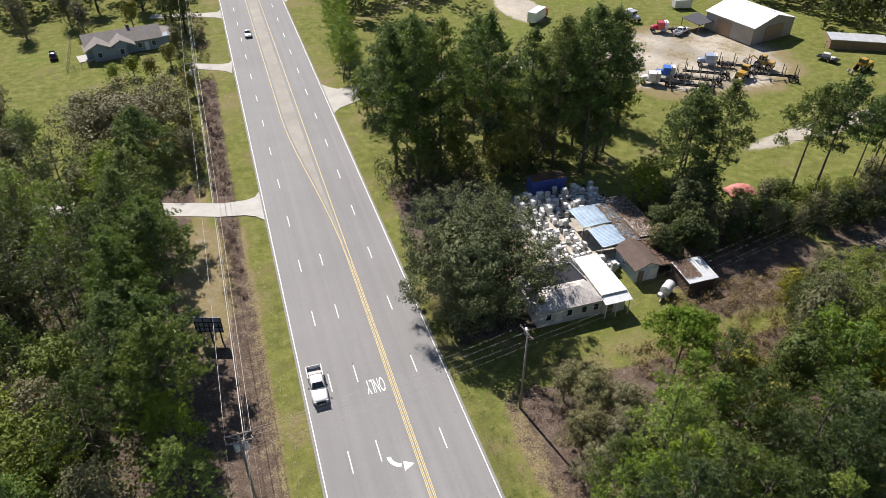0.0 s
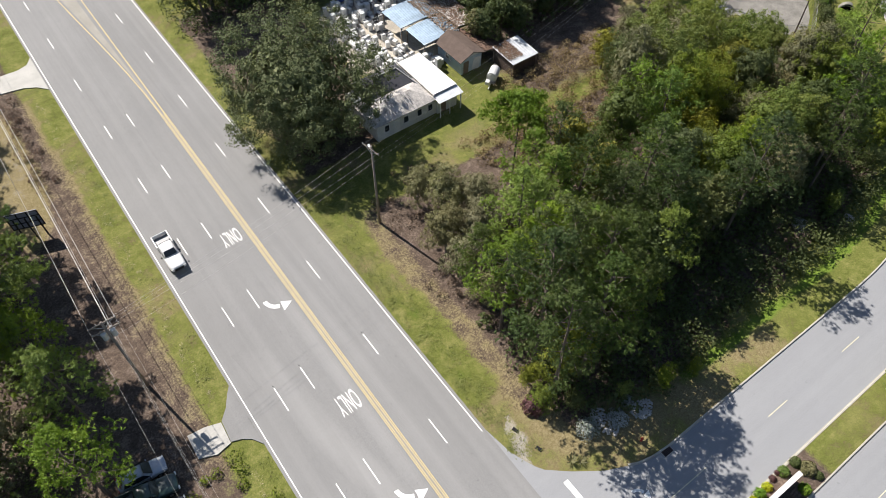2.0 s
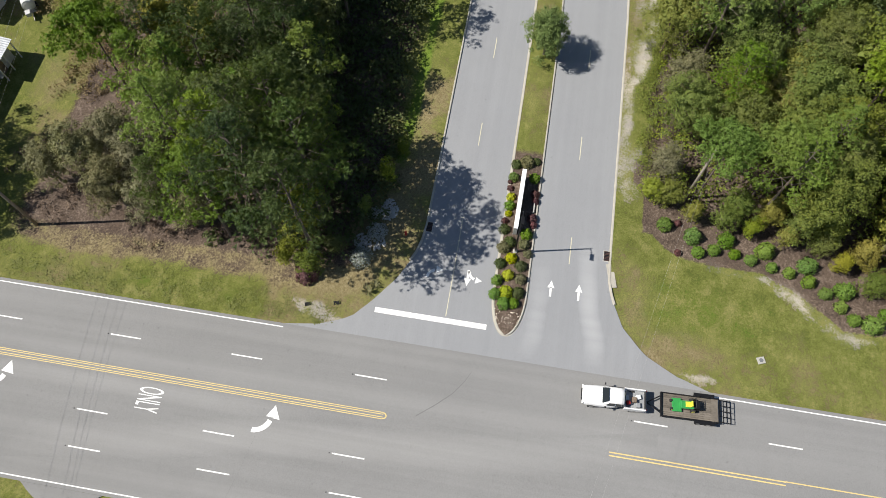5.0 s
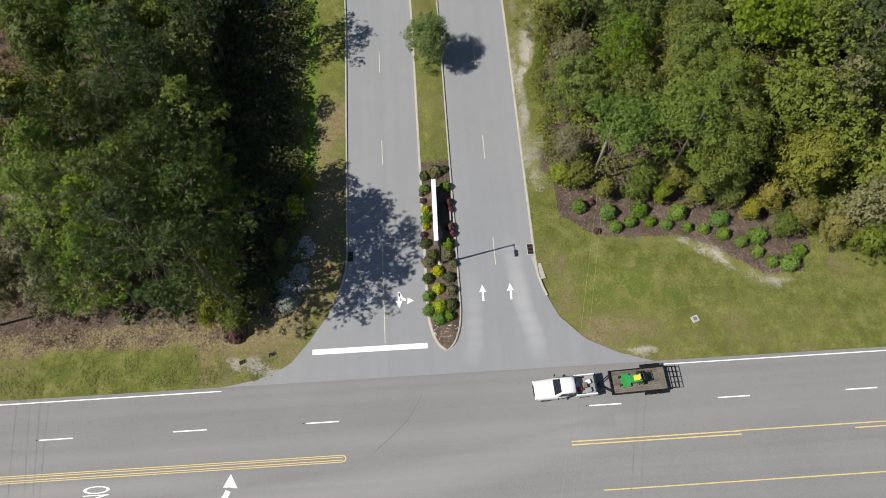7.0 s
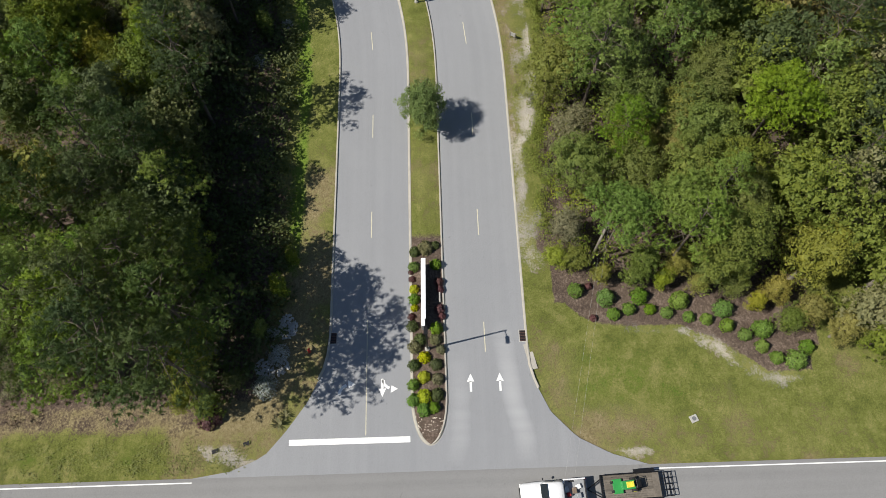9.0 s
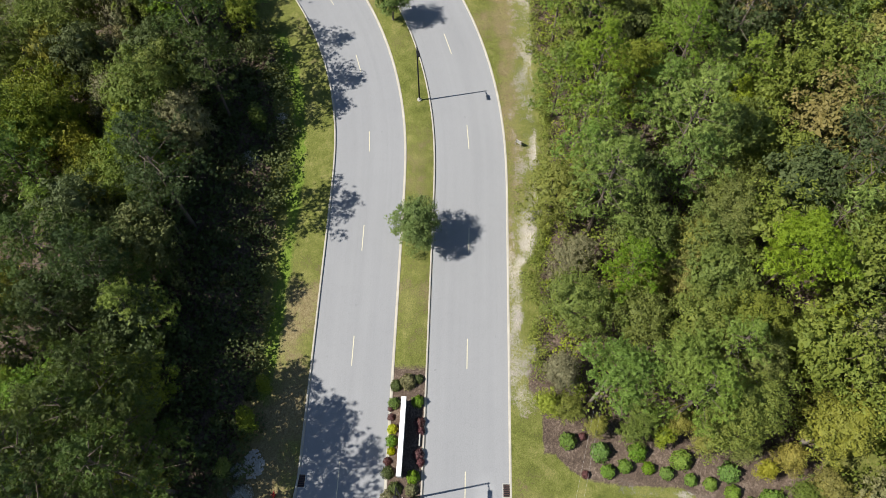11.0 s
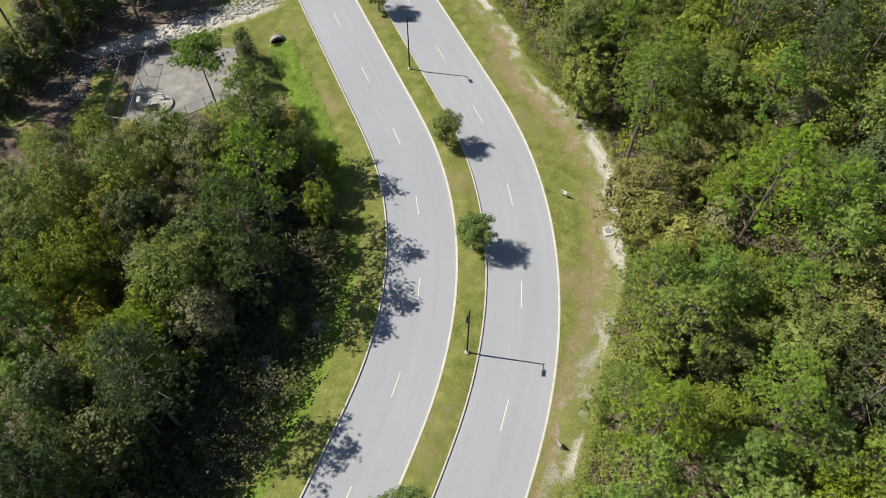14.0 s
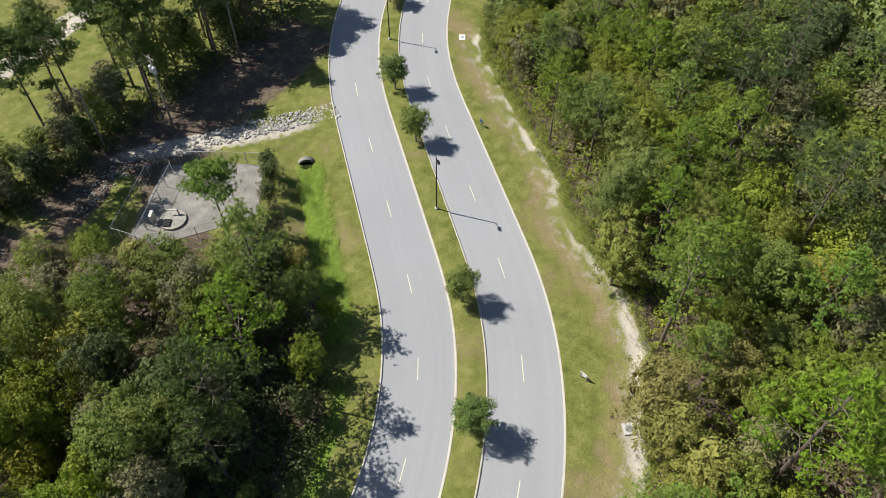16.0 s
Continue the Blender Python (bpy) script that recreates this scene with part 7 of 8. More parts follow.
def wire(a, b, sag, label="thin pale overhead cable", r=0.011):
    cu = bpy.data.curves.new("overhead_wire", "CURVE")
    cu.dimensions, cu.bevel_depth, cu.bevel_resolution = "3D", r, 1
    sp = cu.splines.new("POLY")
    sp.points.add(14)
    for i in range(15):
        f = i / 14
        p = Vector(a).lerp(Vector(b), f)
        sp.points[i].co = (p.x, p.y, p.z - sag * 4 * f * (1 - f), 1)
    cu.materials.append(M_WIRE)
    return tagged(new("overhead_wire", cu), label, "overhead wire", "overhead wires")


M_WIRE = plain("weathered_cable", (0.42, 0.41, 0.39), 0.5, 0.4, vary=0.1)
for dx, z in ((-1.2, 12.3), (0.5, 12.3), (1.2, 12.3), (0.2, 9.2), (0.35, 8.2)):
    wire((3.6 + dx, -60, z - 0.2), (3.0 + dx, 2.4, z - 0.1), 1.0, r=0.006)
    wire((3.0 + dx, 2.4, z - 0.1), (2.0 + dx, 54, z), 0.9, r=0.006)
    wire((2.0 + dx, 54, z), (0.8 + dx, 148, z - 0.4), 1.5, r=0.02)
    wire((0.8 + dx, 148, z - 0.4), (0.0 + dx, 236, z - 0.4), 1.4, r=0.02)
for dz, dy in ((12.6, 0.0), (12.5, -1.1), (12.5, 1.1), (10.2, 0.1)):
    wire((33.2, 58.0 + dy, dz), (2.0, 54.0 + dy * 0.3, dz - 0.6), 0.5, r=0.007)
    wire((33.2, 58.0 + dy, dz), (106.5, 76.0 + dy, dz - 2.2), 1.8, r=0.006)
    wire((106.5, 76.0 + dy, dz - 2.2), (114.8, 71.5 + dy, dz - 1.2), 0.2)
for dy in (0.0, 0.5):
    wire((47.0, -8.6 + dy, 9.4), (3.0, 2.4 + dy * 2, 10.0), 0.6, r=0.005)

bill = thing("billboard", pose(-1.1, 80.9, 0, 0, 0, -19), "dark blue-grey billboard seen from its framed back", "billboard")
part("panel", box(B(), (0, 0.06, 2.85), (3.5, 0.06, 2.5), 0, 0.01), plain("grey_board", (0.34, 0.37, 0.47), 0.7, vary=0.2), bill)
M_DARKTIMBER = plain("dark_timber", (0.03, 0.028, 0.03), 0.9, vary=0.2)
for x in (-1.74, -0.58, 0.58, 1.74):
    part("upright", box(B(), (x, -0.02, 2.85), (0.12, 0.1, 2.54)), M_DARKTIMBER, bill)
for z in (1.62, 2.45, 3.3, 4.08):
    part("rail", box(B(), (0, -0.05, z), (3.6, 0.07, 0.1)), M_DARKTIMBER, bill)
for x in (-1.16, 0.12, 1.4):
    part("post", box(B(), (x, -0.16, 1.5), (0.15, 0.15, 3.4)), M_DARKTIMBER, bill)

# blue house across the lawn
M_BLUESIDE = plain("blue_grey_siding", (0.26, 0.33, 0.40), 0.75, vary=0.1, scale=1, grain=6)
M_GREYROOF = plain("grey_shingles", (0.22, 0.20, 0.185), 0.9, vary=0.2, scale=0.8, grain=5)
bh = thing("house", pose(-15.0, 193.5, 0, 0, 0, 10), "blue-grey single-storey house with grey gabled roofs", "house")
part("wall", box(B(), (0, 0, 1.4), (19.0, 7.5, 2.8)), M_BLUESIDE, bh)
part("wall", box(B(), (-4.5, -4.6, 1.4), (7.5, 3.0, 2.8)), M_BLUESIDE, bh)
poly_roof("roof", [((-10, -4.2, 2.75), (8.2, -4.2, 2.75), (8.2, 0, 4.9), (-10, 0, 4.9)), ((-10, 4.2, 2.75), (8.2, 4.2, 2.75), (8.2, 0, 4.9), (-10, 0, 4.9))], M_GREYROOF, bh)
for cx, w in ((-6.9, 3.4), (-1.8, 3.2)):
    poly_roof("roof", [((cx - w, -6.5, 2.75), (cx, -6.5, 4.4), (cx, -1.0, 4.4), (cx - w, -1.0, 2.75)), ((cx + w, -6.5, 2.75), (cx, -6.5, 4.4), (cx, -1.0, 4.4), (cx + w, -1.0, 2.75))], M_GREYROOF, bh)
    g = B()
    g.faces.new([g.verts.new(p) for p in ((cx - w * 0.9, -6.12, 2.78), (cx + w * 0.9, -6.12, 2.78), (cx, -6.12, 4.25))])
    part("gable_wall", g, M_BLUESIDE, bh)
poly_roof("porch_roof", [((8.0, -3.6, 2.7), (11.2, -3.6, 2.5), (11.2, 3.0, 2.9), (8.0, 3.0, 3.3))], M_GREYROOF, bh)
for y in (-3.3, 2.8):
    part("porch_post", box(B(), (11.0, y, 1.3), (0.15, 0.15, 2.6)), M_TRIM, bh)
for x, y in ((-6.9, -6.1), (-1.9, -6.1), (2.5, -3.75), (5.8, -3.75)):
    framed_window(bh, x, y, 1.5, 1.0, 1.3)
part("door", box(B(), (4.1, -3.76, 1.05), (0.95, 0.08, 2.1)), M_TRIM, bh)
part("chimney", box(B(), (1.0, 0.4, 5.0), (0.7, 0.7, 1.1)), M_BROWNROOF, bh)
slab_thing("patio", -24.6, 189.5, 3.6, 4.6, 0.06, M_CONC, "pale concrete patio beside the house", "patio", 14)
saloon(pose(-32.0, 192.0, -0.05, 0, 0, 10), car_paint("dark_purple_car_paint", (0.04, 0.035, 0.08)), "dark car parked on the lawn", True)


def fence_run(a, b, h, label, n, mat):
    """Posts, rails and a wire lattice between two places."""
    a, b = Vector((*a, 0)), Vector((*b, 0))
    t = thing("fence", Matrix.Translation(a), label, "fence")
    d = b - a
    for i in range(n + 1):
        p = d * i / n
        part("post", rod(B(), (p.x, p.y, -0.05), (p.x, p.y, h), 0.05, 0.05, 6), mat, t)
    part("top_rail", rod(B(), (0, 0, h - 0.05), (d.x, d.y, h - 0.05), 0.03, 0.03, 5), mat, t)
    bm = B()
    u = d.normalized()
    k = int(d.length / 0.4)
    for i in range(k):
        for sgn in (0, 1):
            p, q = d * (i / k), d * ((i + 1) / k)
            for j in range(int(h / 0.4)):
                z0, z1 = j * 0.4 + (0.4 if sgn else 0), j * 0.4 + (0 if sgn else 0.4)
                s = Vector((-u.y, u.x, 0)) * 0.012
                bm.faces.new([bm.verts.new(v) for v in ((p.x, p.y, z0 - 0.012), (p.x, p.y, z0 + 0.012), (q.x, q.y, z1 + 0.012), (q.x, q.y, z1 - 0.012))])
    part("wire_mesh", bm, mat, t)
    return t


M_GALV = plain("galvanised_wire", (0.40, 0.40, 0.39), 0.5, 0.6, vary=0.15)
for a, b in (((-28.0, 181.8), (-29.3, 204.0)), ((-28.0, 181.8), (-17, 186.0)), ((-17, 186), (-2, 183))):
    fence_run(a, b, 1.3, "low dark wire garden fence", 7, M_POLE)

# garden and orchard trees round the blue house, hedge along the ditch
rng = np.random.default_rng(71)
for x, y, k, sc in ((-7, 128, 4, 0.7), (-5, 178, 4, 0.62), (-13, 174, 3, 0.55), (-9, 171, 4, 0.6), (-17, 172, 3, 0.5), (-3, 186, 5, 0.6),
                    (-26, 206, 5, 0.8), (-14, 207, 4, 0.85), (-6, 212, 7, 1.1), (-30, 214, 5, 0.9), (-1, 200, 7, 1.25), (-4, 206, 7, 1.2), (-40, 208, 5, 1.0), (-48, 196, 5, 1.1), (-52, 178, 5, 1.0),
                    (-38, 160, 5, 0.9), (-46, 168, 7, 0.9), (-36, 150, 5, 0.8), (-1.5, 128, 5, 0.7), (-2.0, 140, 4, 0.6), (-0.5, 160, 4, 0.6), (-1.5, 169, 3, 0.55), (-24, 225, 7, 1.2), (-44, 222, 7, 1.2),
                    (-58, 212, 7, 1.3), (-12, 222, 7, 1.2), (-30, 130, 5, 1.0), (-40, 132, 5, 1.0), (-30, 140, 0, 0.9)):
    plant(FAR_MIXED[k], x, y, rng.uniform(0, 360), sc)
spreading = broad_tree(93, 11.5, 11.5, M_GREYLEAF, M_BARKG, 20000, 0.36, 0.05, 220, 0.16, "tree", "wide spreading tree with dull grey-brown leaves on the lawn")
plant(spreading, -12.2, 137.8, 20, 1.22)
undergrowth("hedge_brush", 72, scatter(73, 1.8, 4.8, 88, 210, 1.5, lambda x, y: not (107 < y < 117 or 170 < y < 178) and random.random() < 0.8)[0], M_LITTER, "reddish-brown brush along the roadside ditch", 0.22, 80, 0.7, 0.9)
undergrowth("undergrowth", 74, scatter(75, -4, 1.5, 118, 214, 2.0, lambda x, y: random.random() < 0.6)[0], M_GREYLEAF, "dry brush beneath the power lines", 0.28, 110, 1.0, 1.3)
undergrowth("undergrowth", 76, scatter(77, 0.5, 7.2, 28, 41, 1.6, lambda x, y: random.random() < 0.55)[0], M_BROAD, "green weeds on the roadside bank", 0.22, 90, 0.8, 0.55)
far_woods("far_woods", 78, scatter(79, -160, -60, 120, 330, 8.5, lambda x, y: True)[0] + scatter(80, -60, 4, 228, 330, 8, lambda x, y: True)[0], M_DARK, "closed canopy of mixed green trees", 13, 4.8, 190, 1.4)
# ragged grass along the main road's edges
rng = np.random.default_rng(98)
tufts = [(27.6 + 2.6 * rng.random() ** 1.5, rng.uniform(25, 92)) for _ in range(240)] + [(8.0 - 2.4 * rng.random() ** 1.5, rng.uniform(24, 110)) for _ in range(60)]
tufts = [p for p in tufts if not (40.5 < p[1] < 49 and p[0] < 9) and not (p[1] < 30 and p[0] < 9) and not (106 < p[1] < 117)]
undergrowth("grass_tufts", 99, tufts, M_WEED, "ragged green grass along the edge of the road", 0.12, 30, 0.8, 0.05, flat=2.5)
straw = [(6.5 + 0.35 * math.sin(k * 0.7) + rng.normal() * 0.16, 26 + k * 0.42 + rng.normal() * 0.2) for k in range(200) if math.sin(k * 0.31) + math.sin(k * 0.83) > -0.6]
undergrowth("cut_grass", 101, [p for p in straw if not (40.5 < p[1] < 49 or p[1] < 30 or p[1] > 105)], M_STRAW, "pale strands of cut grass lying on the verge", 0.07, 16, 0.28, 0.04, flat=2.5)

# ---- workshop and logging yard ----
M_SHEET = plain("beige_sheet_metal", (0.36, 0.33, 0.30), 0.6, 0.2, vary=0.15, scale=0.5, grain=4)
M_TANDOOR = plain("tan_sheet_metal", (0.33, 0.23, 0.16), 0.6, 0.2, vary=0.15)
shop = thing("workshop", pose(139.8, 156.3, 0, 0, 0, 13), "beige metal workshop with a bright white roof and wide doors", "workshop")
part("wall", box(B(), (0, 0, 2.3), (15.5, 15.0, 4.6)), M_SHEET, shop)
g = B()
for y in (-7.52, 7.52):
    g.faces.new([g.verts.new(p) for p in ((-7.75, y, 4.6), (7.75, y, 4.6), (0, y, 6.6))])
part("gable_wall", g, M_SHEET, shop)
poly_roof("roof", [((-8.1, -7.9, 4.55), (0, -7.9, 6.75), (0, 7.9, 6.75), (-8.1, 7.9, 4.55)), ((8.1, -7.9, 4.55), (0, -7.9, 6.75), (0, 7.9, 6.75), (8.1, 7.9, 4.55))], M_WHITEROOF, shop)
part("door", box(B(), (0.5, -7.55, 2.0), (7.0, 0.1, 4.0)), M_TANDOOR, shop)
part("door", box(B(), (-7.8, 1.5, 1.9), (0.1, 4.5, 3.8)), M_TANDOOR, shop)
for y in (-4, 4):
    part("skylight", box(B(), (3.0, y, 6.0), (1.4, 0.7, 0.06), 0, 0, 0, 15.2), M_TIN, shop)
porch = thing("open_porch", pose(128.3, 161.8, 0, 0, 0, 13), "small open porch with a dark metal roof", "porch")
poly_roof("roof", [((-3, -3, 2.4), (3, -3, 2.6), (3, 3.2, 3.0), (-3, 3.2, 2.7))], M_SHINGLE, porch)
for x in (-2.8, 2.8):
    for y in (-2.8, 3.0):
        part("post", box(B(), (x, y, 1.3), (0.15, 0.15, 2.6)), M_WOOD, porch)


def tractor_truck(m, paint_mat, label):
    """A bonneted truck tractor, nose towards +y."""
    t = thing("truck", m, label, "truck", "logging trucks")
    part("chassis", box(B(), (0, -1.2, 0.9), (0.9, 7.2, 0.25)), M_BLACK, t)
    lofted("hood", [(3.6, 0.75, 0.62, 0.8, 1.7), (2.2, 0.9, 0.75, 0.8, 1.95), (1.6, 0.95, 0.8, 0.8, 2.0)], paint_mat, t)
    part("cab", box(B(), (0, 0.85, 1.85), (2.2, 1.7, 1.9), 0, 0.12), paint_mat, t)
    panel("windscreen", [(-0.9, 1.74, 2.05), (0.9, 1.74, 2.05), (0.85, 1.70, 2.65), (-0.85, 1.70, 2.65)], M_GLASS, t)
    part("sleeper", box(B(), (0, -0.5, 1.9), (2.2, 0.9, 2.0), 0, 0.08), M_ENAMEL, t)
    for s in (-1, 1):
        part("exhaust", rod(B(), (s * 1.15, -0.1, 1.0), (s * 1.15, -0.1, 3.4), 0.09, 0.09, 8), M_RIM, t)
        part("fuel_tank", rod(B(), (s * 0.95, -0.6, 0.8), (s * 0.95, 0.9, 0.8), 0.33, 0.33, 12), M_RIM, t)
        for y in (2.7, -2.6, -3.9):
            wheel(t, s * 1.15, y, 0.5, 0.35)
    return t


def log_trailer(m, label):
    t = thing("log_trailer", m, label, "log trailer", "log trailers")
    part("chassis", box(box(B(), (-0.4, 0, 1.0), (0.16, 10.5, 0.25)), (0.4, 0, 1.0), (0.16, 10.5, 0.25)), M_BLACK, t)
    for y in (-4.6, -1.8, 1.4, 4.6):
        bol = part("bolster", box(B(), (0, y, 1.2), (2.5, 0.25, 0.22)), M_BLACK, t)
        for s in (-1, 1):
            part("stake", box(B(), (s * 1.18, y, 2.3), (0.13, 0.16, 2.3)), M_POLE, bol)
    for s in (-1, 1):
        for y in (-3.6, -4.8):
            wheel(t, s * 1.15, y, 0.5, 0.35)
    return t


def loader(m, label):
    t = thing("log_loader", m, label, "loader", "loaders")
    py = car_paint("machine_yellow", (0.50, 0.30, 0.05))
    part("body", box(B(), (0, -0.9, 1.5), (1.9, 2.6, 1.1), 0, 0.1), py, t)
    cab_ = part("cab", box(B(), (0, 0.6, 2.2), (1.5, 1.4, 1.7), 0, 0.08), py, t)
    part("cab_glass", box(B(), (0, 0.62, 2.45), (1.54, 1.44, 0.8)), M_GLASS, cab_)
    part("arm", rod(rod(B(), (0, 1.2, 1.6), (0, 3.0, 2.3), 0.2, 0.16, 6), (0, 3.0, 2.3), (0, 4.2, 0.9), 0.16, 0.14, 6), py, t)
    part("grapple", box(box(B(), (0.5, 4.4, 0.7), (0.25, 0.9, 0.9), 0, 0.05, 20), (-0.5, 4.4, 0.7), (0.25, 0.9, 0.9), 0, 0.05, 20), M_RUSTTIN, t)
    for x in (-1.1, 1.1):
        for y in (-1.4, 1.3):
            wheel(t, x, y, 0.8, 0.5)
    return t


tractor_truck(pose(98.6, 134.4, 0, 0, 0, 62), P_WHITE, "white bonneted logging truck parked on sand")
tractor_truck(pose(103.5, 136.2, 0, 0, 0, 62), car_paint("bright_blue_truck_paint", (0.05, 0.16, 0.55)), "bright blue logging truck parked on sand")
tractor_truck(pose(117.0, 139.4, 0, 0, 0, 62), car_paint("grey_blue_truck_paint", (0.30, 0.36, 0.48)), "grey-blue logging truck parked on sand")
tractor_truck(pose(118.3, 162.4, 0, 0, 0, 70), P_RED, "red bonneted truck beside the workshop")
tractor_truck(pose(114.6, 173.5, 0, 0, 0, 200), P_SILVER, "pale grey truck on the grass")
pickup(pose(122.3, 160.2, 0, 0, 0, -62), P_WHITE, "white pickup beside the workshop")
for x, y, rz in ((104.5, 129.5, 60), (108.0, 132.0, 60), (112.0, 134.5, 60), (122.0, 135.5, 62), (126.0, 128.5, 60)):
    log_trailer(pose(x, y, 0, 0, 0, rz), "empty log trailer with upright steel stakes")
loader(pose(119.5, 131.0, 0, 0, 0, -60), "yellow log loader with a raised grapple arm")
loader(pose(128.0, 134.5, 0, 0, 0, 30), "yellow log loader with a folded grapple arm")
loader(pose(149.3, 126.3, 0, 0, 0, 100), "yellow wheeled loader on the grass")
boxt = thing("box_trailer", pose(133.8, 177.5, 0, 0, 0, 80), "white enclosed box trailer on the grass", "trailer")
part("body", box(B(), (0, 0, 1.5), (2.3, 5.0, 2.2), 0, 0.06), M_ENAMEL, boxt)
for x in (-1.1, 1.1):
    wheel(boxt, x, -0.4, 0.36)
part("drawbar", box(B(), (0, 3.1, 0.5), (0.1, 1.4, 0.1)), M_BLACK, boxt)
flat = thing("equipment_trailer", pose(145.8, 133.6, 0, 0, 0, 25), "dark trailer loaded with odd machinery", "trailer")
part("deck", box(B(), (0, 0, 0.7), (2.2, 5.0, 0.12)), M_BLACK, flat)
part("machine", box(box(B(), (0.2, 0.6, 1.2), (1.2, 1.6, 0.9), 12, 0.1), (-0.3, -1.2, 1.0), (1.0, 1.0, 0.6), 30, 0.1), M_ENAMEL, flat)
for x in (-1.1, 1.1):
    wheel(flat, x, -0.5, 0.36)
van = thing("lorry_box", pose(91.0, 181.0, 0, 0, 0, -50), "white box lorry behind the trees", "lorry")
part("box", box(B(), (0, -1.5, 2.0), (2.4, 6.5, 2.6), 0, 0.05), M_ENAMEL, van)
part("cab", box(B(), (0, 2.8, 1.5), (2.2, 1.7, 2.0), 0, 0.15), P_RED, van)
for x in (-1.1, 1.1):
    for y in (2.7, -3.4):
        wheel(van, x, y, 0.48, 0.3)
fence_run((150.5, 140.0), (166, 132.0), 2.0, "weathered board and wire fence", 8, M_WOOD)
barn = thing("shed", pose(158.5, 138.5, 0, 0, 0, -28), "long low shed with rusty walls and a pale roof", "shed")
part("wall", box(B(), (0, 0, 1.2), (13, 4, 2.4)), M_TANDOOR, barn)
part("roof", box(B(), (0, 0, 2.5), (13.6, 4.6, 0.14), 0, 0, 4), M_TIN, barn)

# ---- fenced pump compound, culvert and stone crossing in the clearing ----
corners = ((108.5, 68.4), (115.8, 54.9), (107.1, 49.5), (96.6, 57.0), (95.6, 62.8))
for i in range(5):
    fence_run(corners[i], corners[(i + 1) % 5], 2.1, "galvanised chain-link fence with steel posts", 5, M_GALV)
M_VOID = plain("dark_pipe_inside", (0.008, 0.008, 0.008), 0.95, vary=0.1, spec=0.0)
M_OLDCONC = plain("mossy_concrete", (0.25, 0.24, 0.21), 0.9, vary=0.4, scale=1.5, grain=9)
M_PAD = plain("pale_gravel", (0.205, 0.195, 0.175), 0.95, vary=0.5, scale=0.5, grain=5, relief=0.8)
pad = prism(B(), [(107.0, 50.2), (111.4, 52.6), (115.0, 55.6), (113.2, 60.2), (108.4, 67.2), (105.6, 65.6), (96.6, 61.6), (97.4, 57.6)], -0.2, -0.01)
tagged(part("pavement_gravel", pad, M_PAD), "pale gravel pad inside the fence", "gravel pad", kind="structure")
pump = thing("pump_station", pose(101.4, 58.8, 0, 0, 0, 30), "round concrete pump chamber with a dark steel hatch and pipes", "pump station")
part("slab", rod(B(), (0, 0, -0.1), (0, 0, 0.28), 1.75, 1.7, 28), M_OLDCONC, pump)
part("hatch", box(B(), (-0.7, 0.5, 0.36), (1.2, 0.9, 0.16), 0, 0.02), M_BLACK, pump)
part("pipe", rod(rod(B(), (0.9, -0.6, 0.2), (0.9, -0.6, 1.1), 0.1, 0.1, 10), (0.9, -0.6, 1.1), (0.9, 0.7, 1.1), 0.1, 0.1, 10), M_GALV, pump)
fence_run((107.8, 64.8), (96.4, 59.6), 2.1, "galvanised chain-link fence with steel posts", 5, M_GALV)
panel_ = thing("control_cabinet", pose(100.0, 60.6, 0, 0, 0, 30), "grey electrical control cabinet on posts", "cabinet")
part("cabinet", box(B(), (0, 0, 1.2), (1.1, 0.4, 1.0), 0, 0.03), M_GALV, panel_)
for x in (-0.45, 0.45):
    part("post", box(B(), (x, 0, 0.5), (0.08, 0.08, 1.1)), M_GALV, panel_)

culv = thing("culvert", pose(118.8, 51.0, -0.30, 14, 0, -48), "concrete culvert mouth with a dark round opening", "culvert")
ring = B()
for k in range(16):
    a, b = k / 16 * 2 * math.pi, (k + 1) / 16 * 2 * math.pi
    for r0, r1, y0, y1 in ((0.95, 0.95, -0.3, 0.25), (1.1, 1.1, 0.25, -0.3)):
        ring.faces.new([ring.verts.new((r0 * math.cos(a), y0, r0 * math.sin(a))), ring.verts.new((r0 * math.cos(b), y0, r0 * math.sin(b))), ring.verts.new((r1 * math.cos(b), y1, r1 * math.sin(b))), ring.verts.new((r1 * math.cos(a), y1, r1 * math.sin(a)))])
    for y in (-0.3, 0.25):
        ring.faces.new([ring.verts.new((0.95 * math.cos(a), y, 0.62 * math.sin(a))), ring.verts.new((1.1 * math.cos(a), y, 0.78 * math.sin(a))), ring.verts.new((1.1 * math.cos(b), y, 0.78 * math.sin(b))), ring.verts.new((0.95 * math.cos(b), y, 0.62 * math.sin(b)))])
part("pipe", ring, M_OLDCONC, culv)
# near-black disc in the short ring, painted as the darkness inside a pipe
part("dark_end", rod(B(), (0, -0.1, 0), (0, -0.02, 0), 0.95, 0.95, 16), M_VOID, culv)

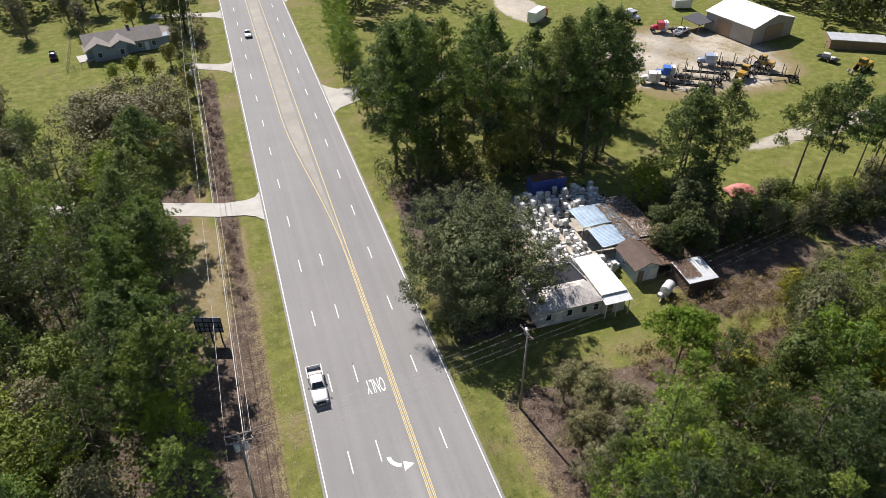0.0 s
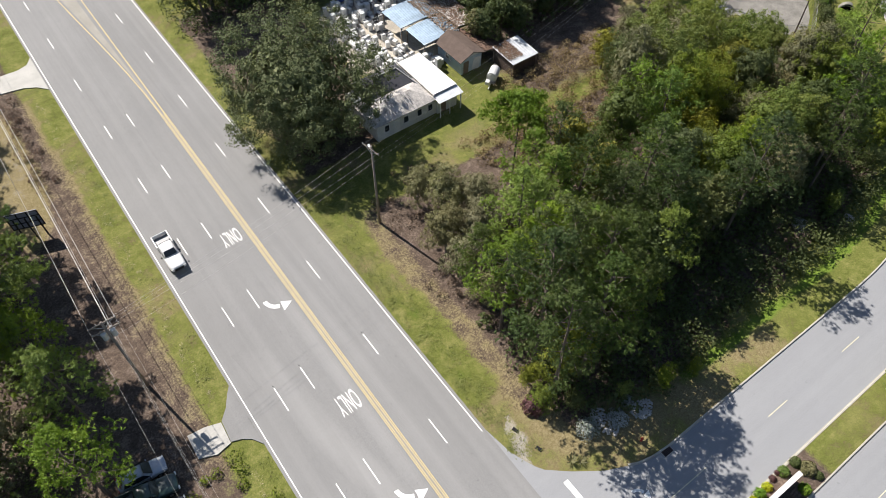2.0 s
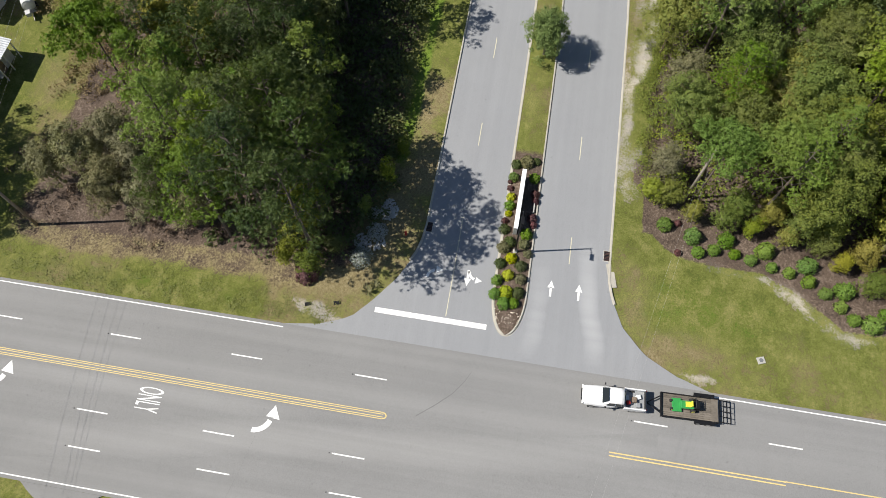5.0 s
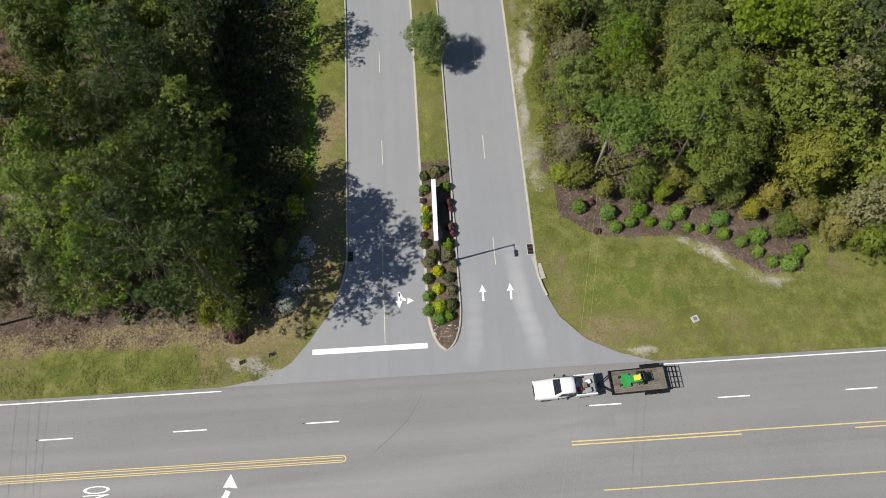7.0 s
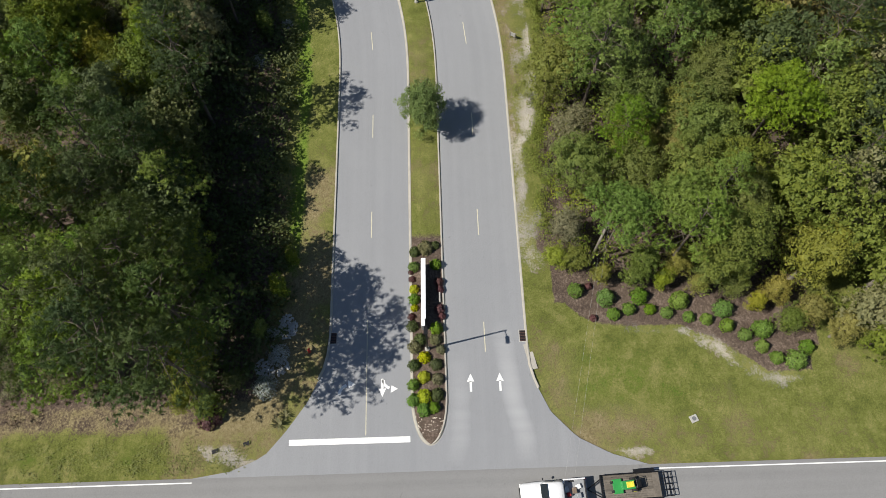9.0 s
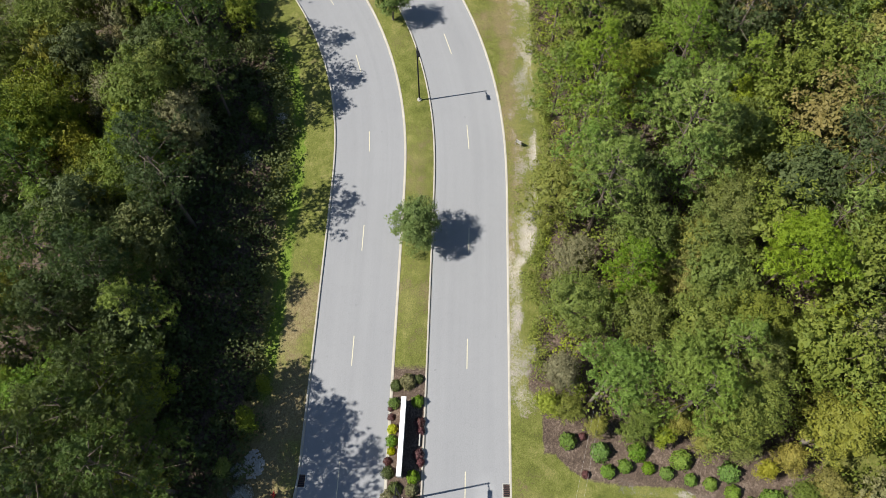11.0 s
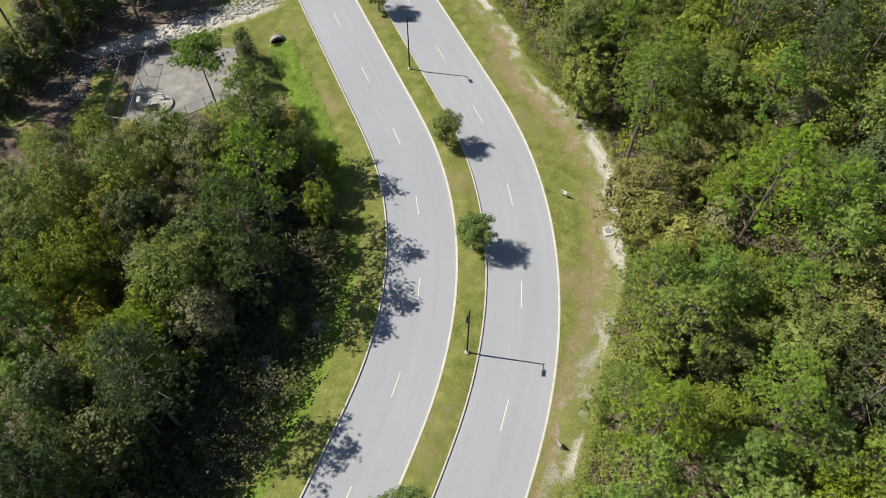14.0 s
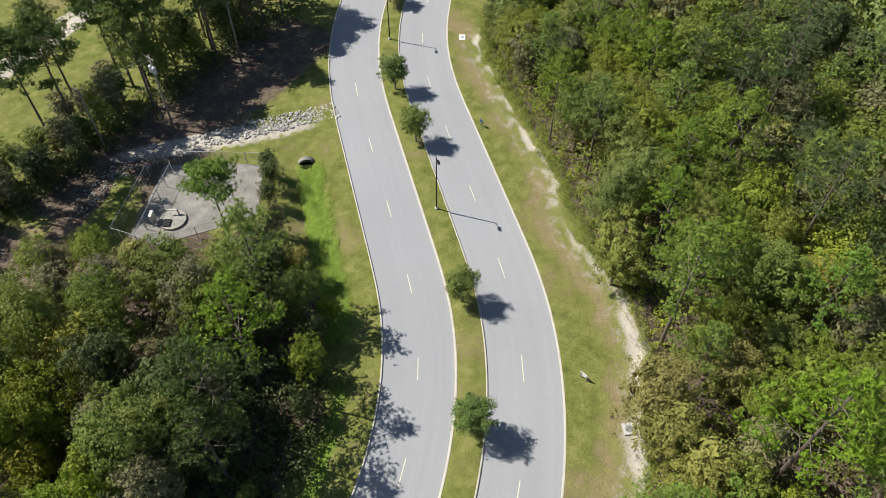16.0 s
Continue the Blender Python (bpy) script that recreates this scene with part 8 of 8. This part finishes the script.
# wood edge round the clearing
rng = np.random.default_rng(81)
plant(PINES[1], 96.6, 39.4, 140, 1.15)
plant(UMBRELLA, 102.2, 49.9, 220, 0.98)
for x, y, k, sc in ((103.0, 43.6, 6, 0.62), (106.0, 45.6, 5, 0.5), (96.5, 45.0, 6, 0.8), (98.2, 47.4, 4, 0.6), (94.0, 49.6, 0, 0.8), (114.0, 53.2, 7, 0.42), (112.2, 51.4, 7, 0.45), (109.6, 49.6, 7, 0.4), (100.6, 45.4, 5, 0.62), (92.6, 54.6, 4, 0.75),
                    (90.4, 58.6, 0, 0.72), (87.6, 61.8, 5, 0.7), (95.0, 41.6, 0, 0.85), (99.4, 41.0, 7, 0.78), (91.6, 43.4, 5, 0.9), (94.0, 36.0, 7, 0.8), (97.6, 35.6, 0, 0.7), (101.6, 38.6, 4, 0.62), (90.6, 48.6, 0, 0.9), (88.0, 54.0, 5, 0.85),
                    (99.0, 32.6, 3, 0.42), (95.2, 32.0, 7, 0.5)):
    plant(MIXED[k], x, y, rng.uniform(0, 360), sc)
for x, y in scatter(82, 82, 150, 74, 100, 3.1, lambda x, y: 78.0 < y + 0.02 * (x - 100) < (84 if x < 104 else 86))[0]:
    if x > 103 and rng.random() < 0.4:
        plant(TALL[(2, 2, 1)[rng.integers(3)]], x, y, rng.uniform(0, 360), rng.uniform(0.8, 1.0))
    else:
        BULK.append((FAR_MIXED[rng.choice((0, 2, 7, 7, 5))], x, y, rng.uniform(0, 360), rng.uniform(0.38, 0.58) if x < 106 else rng.uniform(0.5, 0.85), 1.0))
join_bulk("dense_trees", "low trees crowded along the edge of the clearing")
rng = np.random.default_rng(86)
skirt = [along(q, -(float(np.interp(q, EDGE_RUN, EDGE_OFF)) + 0.9 + 1.5 * rng.random() + 0.4 * math.sin(q * 0.7)))[:2] for q in np.arange(50, 176, 0.45)]
undergrowth("edge_brush", 86, skirt, M_BROAD, "leafy brush along the edge of the woods", 0.17, 120, 0.85, 1.3)
undergrowth("undergrowth", 83, scatter(84, 84, 150, 72, 92, 2.2, lambda x, y: 76 < y + 0.02 * (x - 100) < 81)[0], M_DARK, "shaded brush at the edge of the clearing", 0.34, 130, 1.4, 1.5)
undergrowth("undergrowth", 85, [along(s, 14.8 + random.uniform(-1.9, 1.7))[:2] for s in np.arange(107, 139, 0.08)], M_LIME, "bright green weeds in the ditch", 0.10, 70, 0.6, 0.16, flat=3.0)
far_woods("far_woods", 87, scatter(88, 150, 330, 60, 200, 8.5, lambda x, y: run_off(x, y)[1] > 16 and not (y > 118 and x < 176))[0] + scatter(89, 40, 330, 232, 330, 8.5, lambda x, y: True)[0]
          + scatter(90, 44, 74, 196, 232, 8.5, lambda x, y: True)[0] + scatter(92, 160, 330, 126, 232, 7.0, lambda x, y: x > 163 + (150 - y) * 0.15 + 3 * math.sin(y * 0.2) and y > 138 - 0.2 * (x - 168))[0], M_DARK, "closed canopy of mixed green trees", 13, 4.8, 190, 1.4)

for i in range(26):
    tagged(plant(FAR_PINES[(1, 3)[i % 2]], 32.0 + 0.10 * (i * 2.0) + 2.6 * (i * 0.618 % 1), 156.5 + i * 2.0, i * 71, 0.72 + 0.1 * (i * 0.37 % 1)), "young dense green pine at the edge of the grass", group="young pines")
for proto in MIXED + PINES + DEEP_PINES + FAR_MIXED + FAR_PINES + TALL + [UMBRELLA]:
    if proto.name not in placed:
        for ch in list(proto.children):
            bpy.data.objects.remove(ch)
        bpy.data.objects.remove(proto)

# stones of the crossing
M_STONE = plain("pale_riprap", (0.46, 0.445, 0.41), 0.9, vary=0.2, scale=2, grain=10, rnd=0.45)
stones = thing("riprap", pose(0, 0, 0), "loose pale stones laid across the ditch track", "stones", kind="structure")
rng = np.random.default_rng(95)
shapes = []
for k in range(5):
    bm = B()
    bmesh.ops.create_icosphere(bm, subdivisions=1, radius=1.0)
    for v in bm.verts:
        v.co *= rng.uniform(0.7, 1.15)
        v.co.z *= 0.6
    me = bpy.data.meshes.new("stone")
    bm.to_mesh(me)
    bm.free()
    me.materials.append(M_STONE)
    shapes.append(me)
RIP_X, RIP_Y = (129.9, 124.0, 119.6, 113.6, 107.0, 97.0), (53.8, 58.6, 62.6, 66.6, 71.6, 71.4)


def rip_place(f, w):
    """A place on the stone crossing, f along it."""
    q = f * 5
    x, y = float(np.interp(q, range(6), RIP_X)), float(np.interp(q, range(6), RIP_Y))
    off = rng.uniform(-1, 1) * w
    return x + off * 0.6, y + off * 0.8


for i in range(290):
    x, y = rip_place(rng.uniform(0, 1) ** 1.2 * 0.62, 1.9)
    s = rng.uniform(0.16, 0.36)
    ob = new("stone", shapes[i % 5])
    ob.parent = stones
    ob.matrix_basis = pose(x, y, 0.0, rng.uniform(0, 40), rng.uniform(0, 40), rng.uniform(0, 360)) @ Matrix.Diagonal((s, s * 0.8, s, 1))
rest = B()
base = [v.co.copy() for v in shapes[0].vertices]
faces = [tuple(p.vertices) for p in shapes[0].polygons]
for i in range(900):
    f = rng.uniform(0, 1) ** 1.5
    x, y = rip_place(f, 1.7 if f < 0.62 else 2.2)
    s = rng.uniform(0.08, 0.22)
    a = rng.uniform(0, 6.28)
    vs = [rest.verts.new((x + s * (v.x * math.cos(a) - v.y * math.sin(a)), y + s * (v.x * math.sin(a) + v.y * math.cos(a)), 0.0 + s * v.z)) for v in base]
    for q in faces:
        rest.faces.new([vs[k] for k in q])
tagged(part("loose_stones", rest, M_STONE), "small pale stones strewn along the track", "stones", kind="stuff")
patch = B()
for i in range(420):
    cx, cy, rx, ry = ((41.0, 21.9, 1.3, 1.0), (37.0, 23.2, 1.0, 1.7))[i % 2]
    a, q = rng.uniform(0, 6.28), rng.uniform(0, 1) ** 0.5
    x, y, s = cx + rx * q * math.cos(a), cy + ry * q * math.sin(a), rng.uniform(0.07, 0.18)
    vs = [patch.verts.new((x + s * v.x, y + s * v.y, s * v.z)) for v in base]
    for q in faces:
        patch.faces.new([vs[k] for k in q])
tagged(part("drain_stones", patch, M_STONE), "pale stones at a drain in the shade", "stones", kind="stuff")
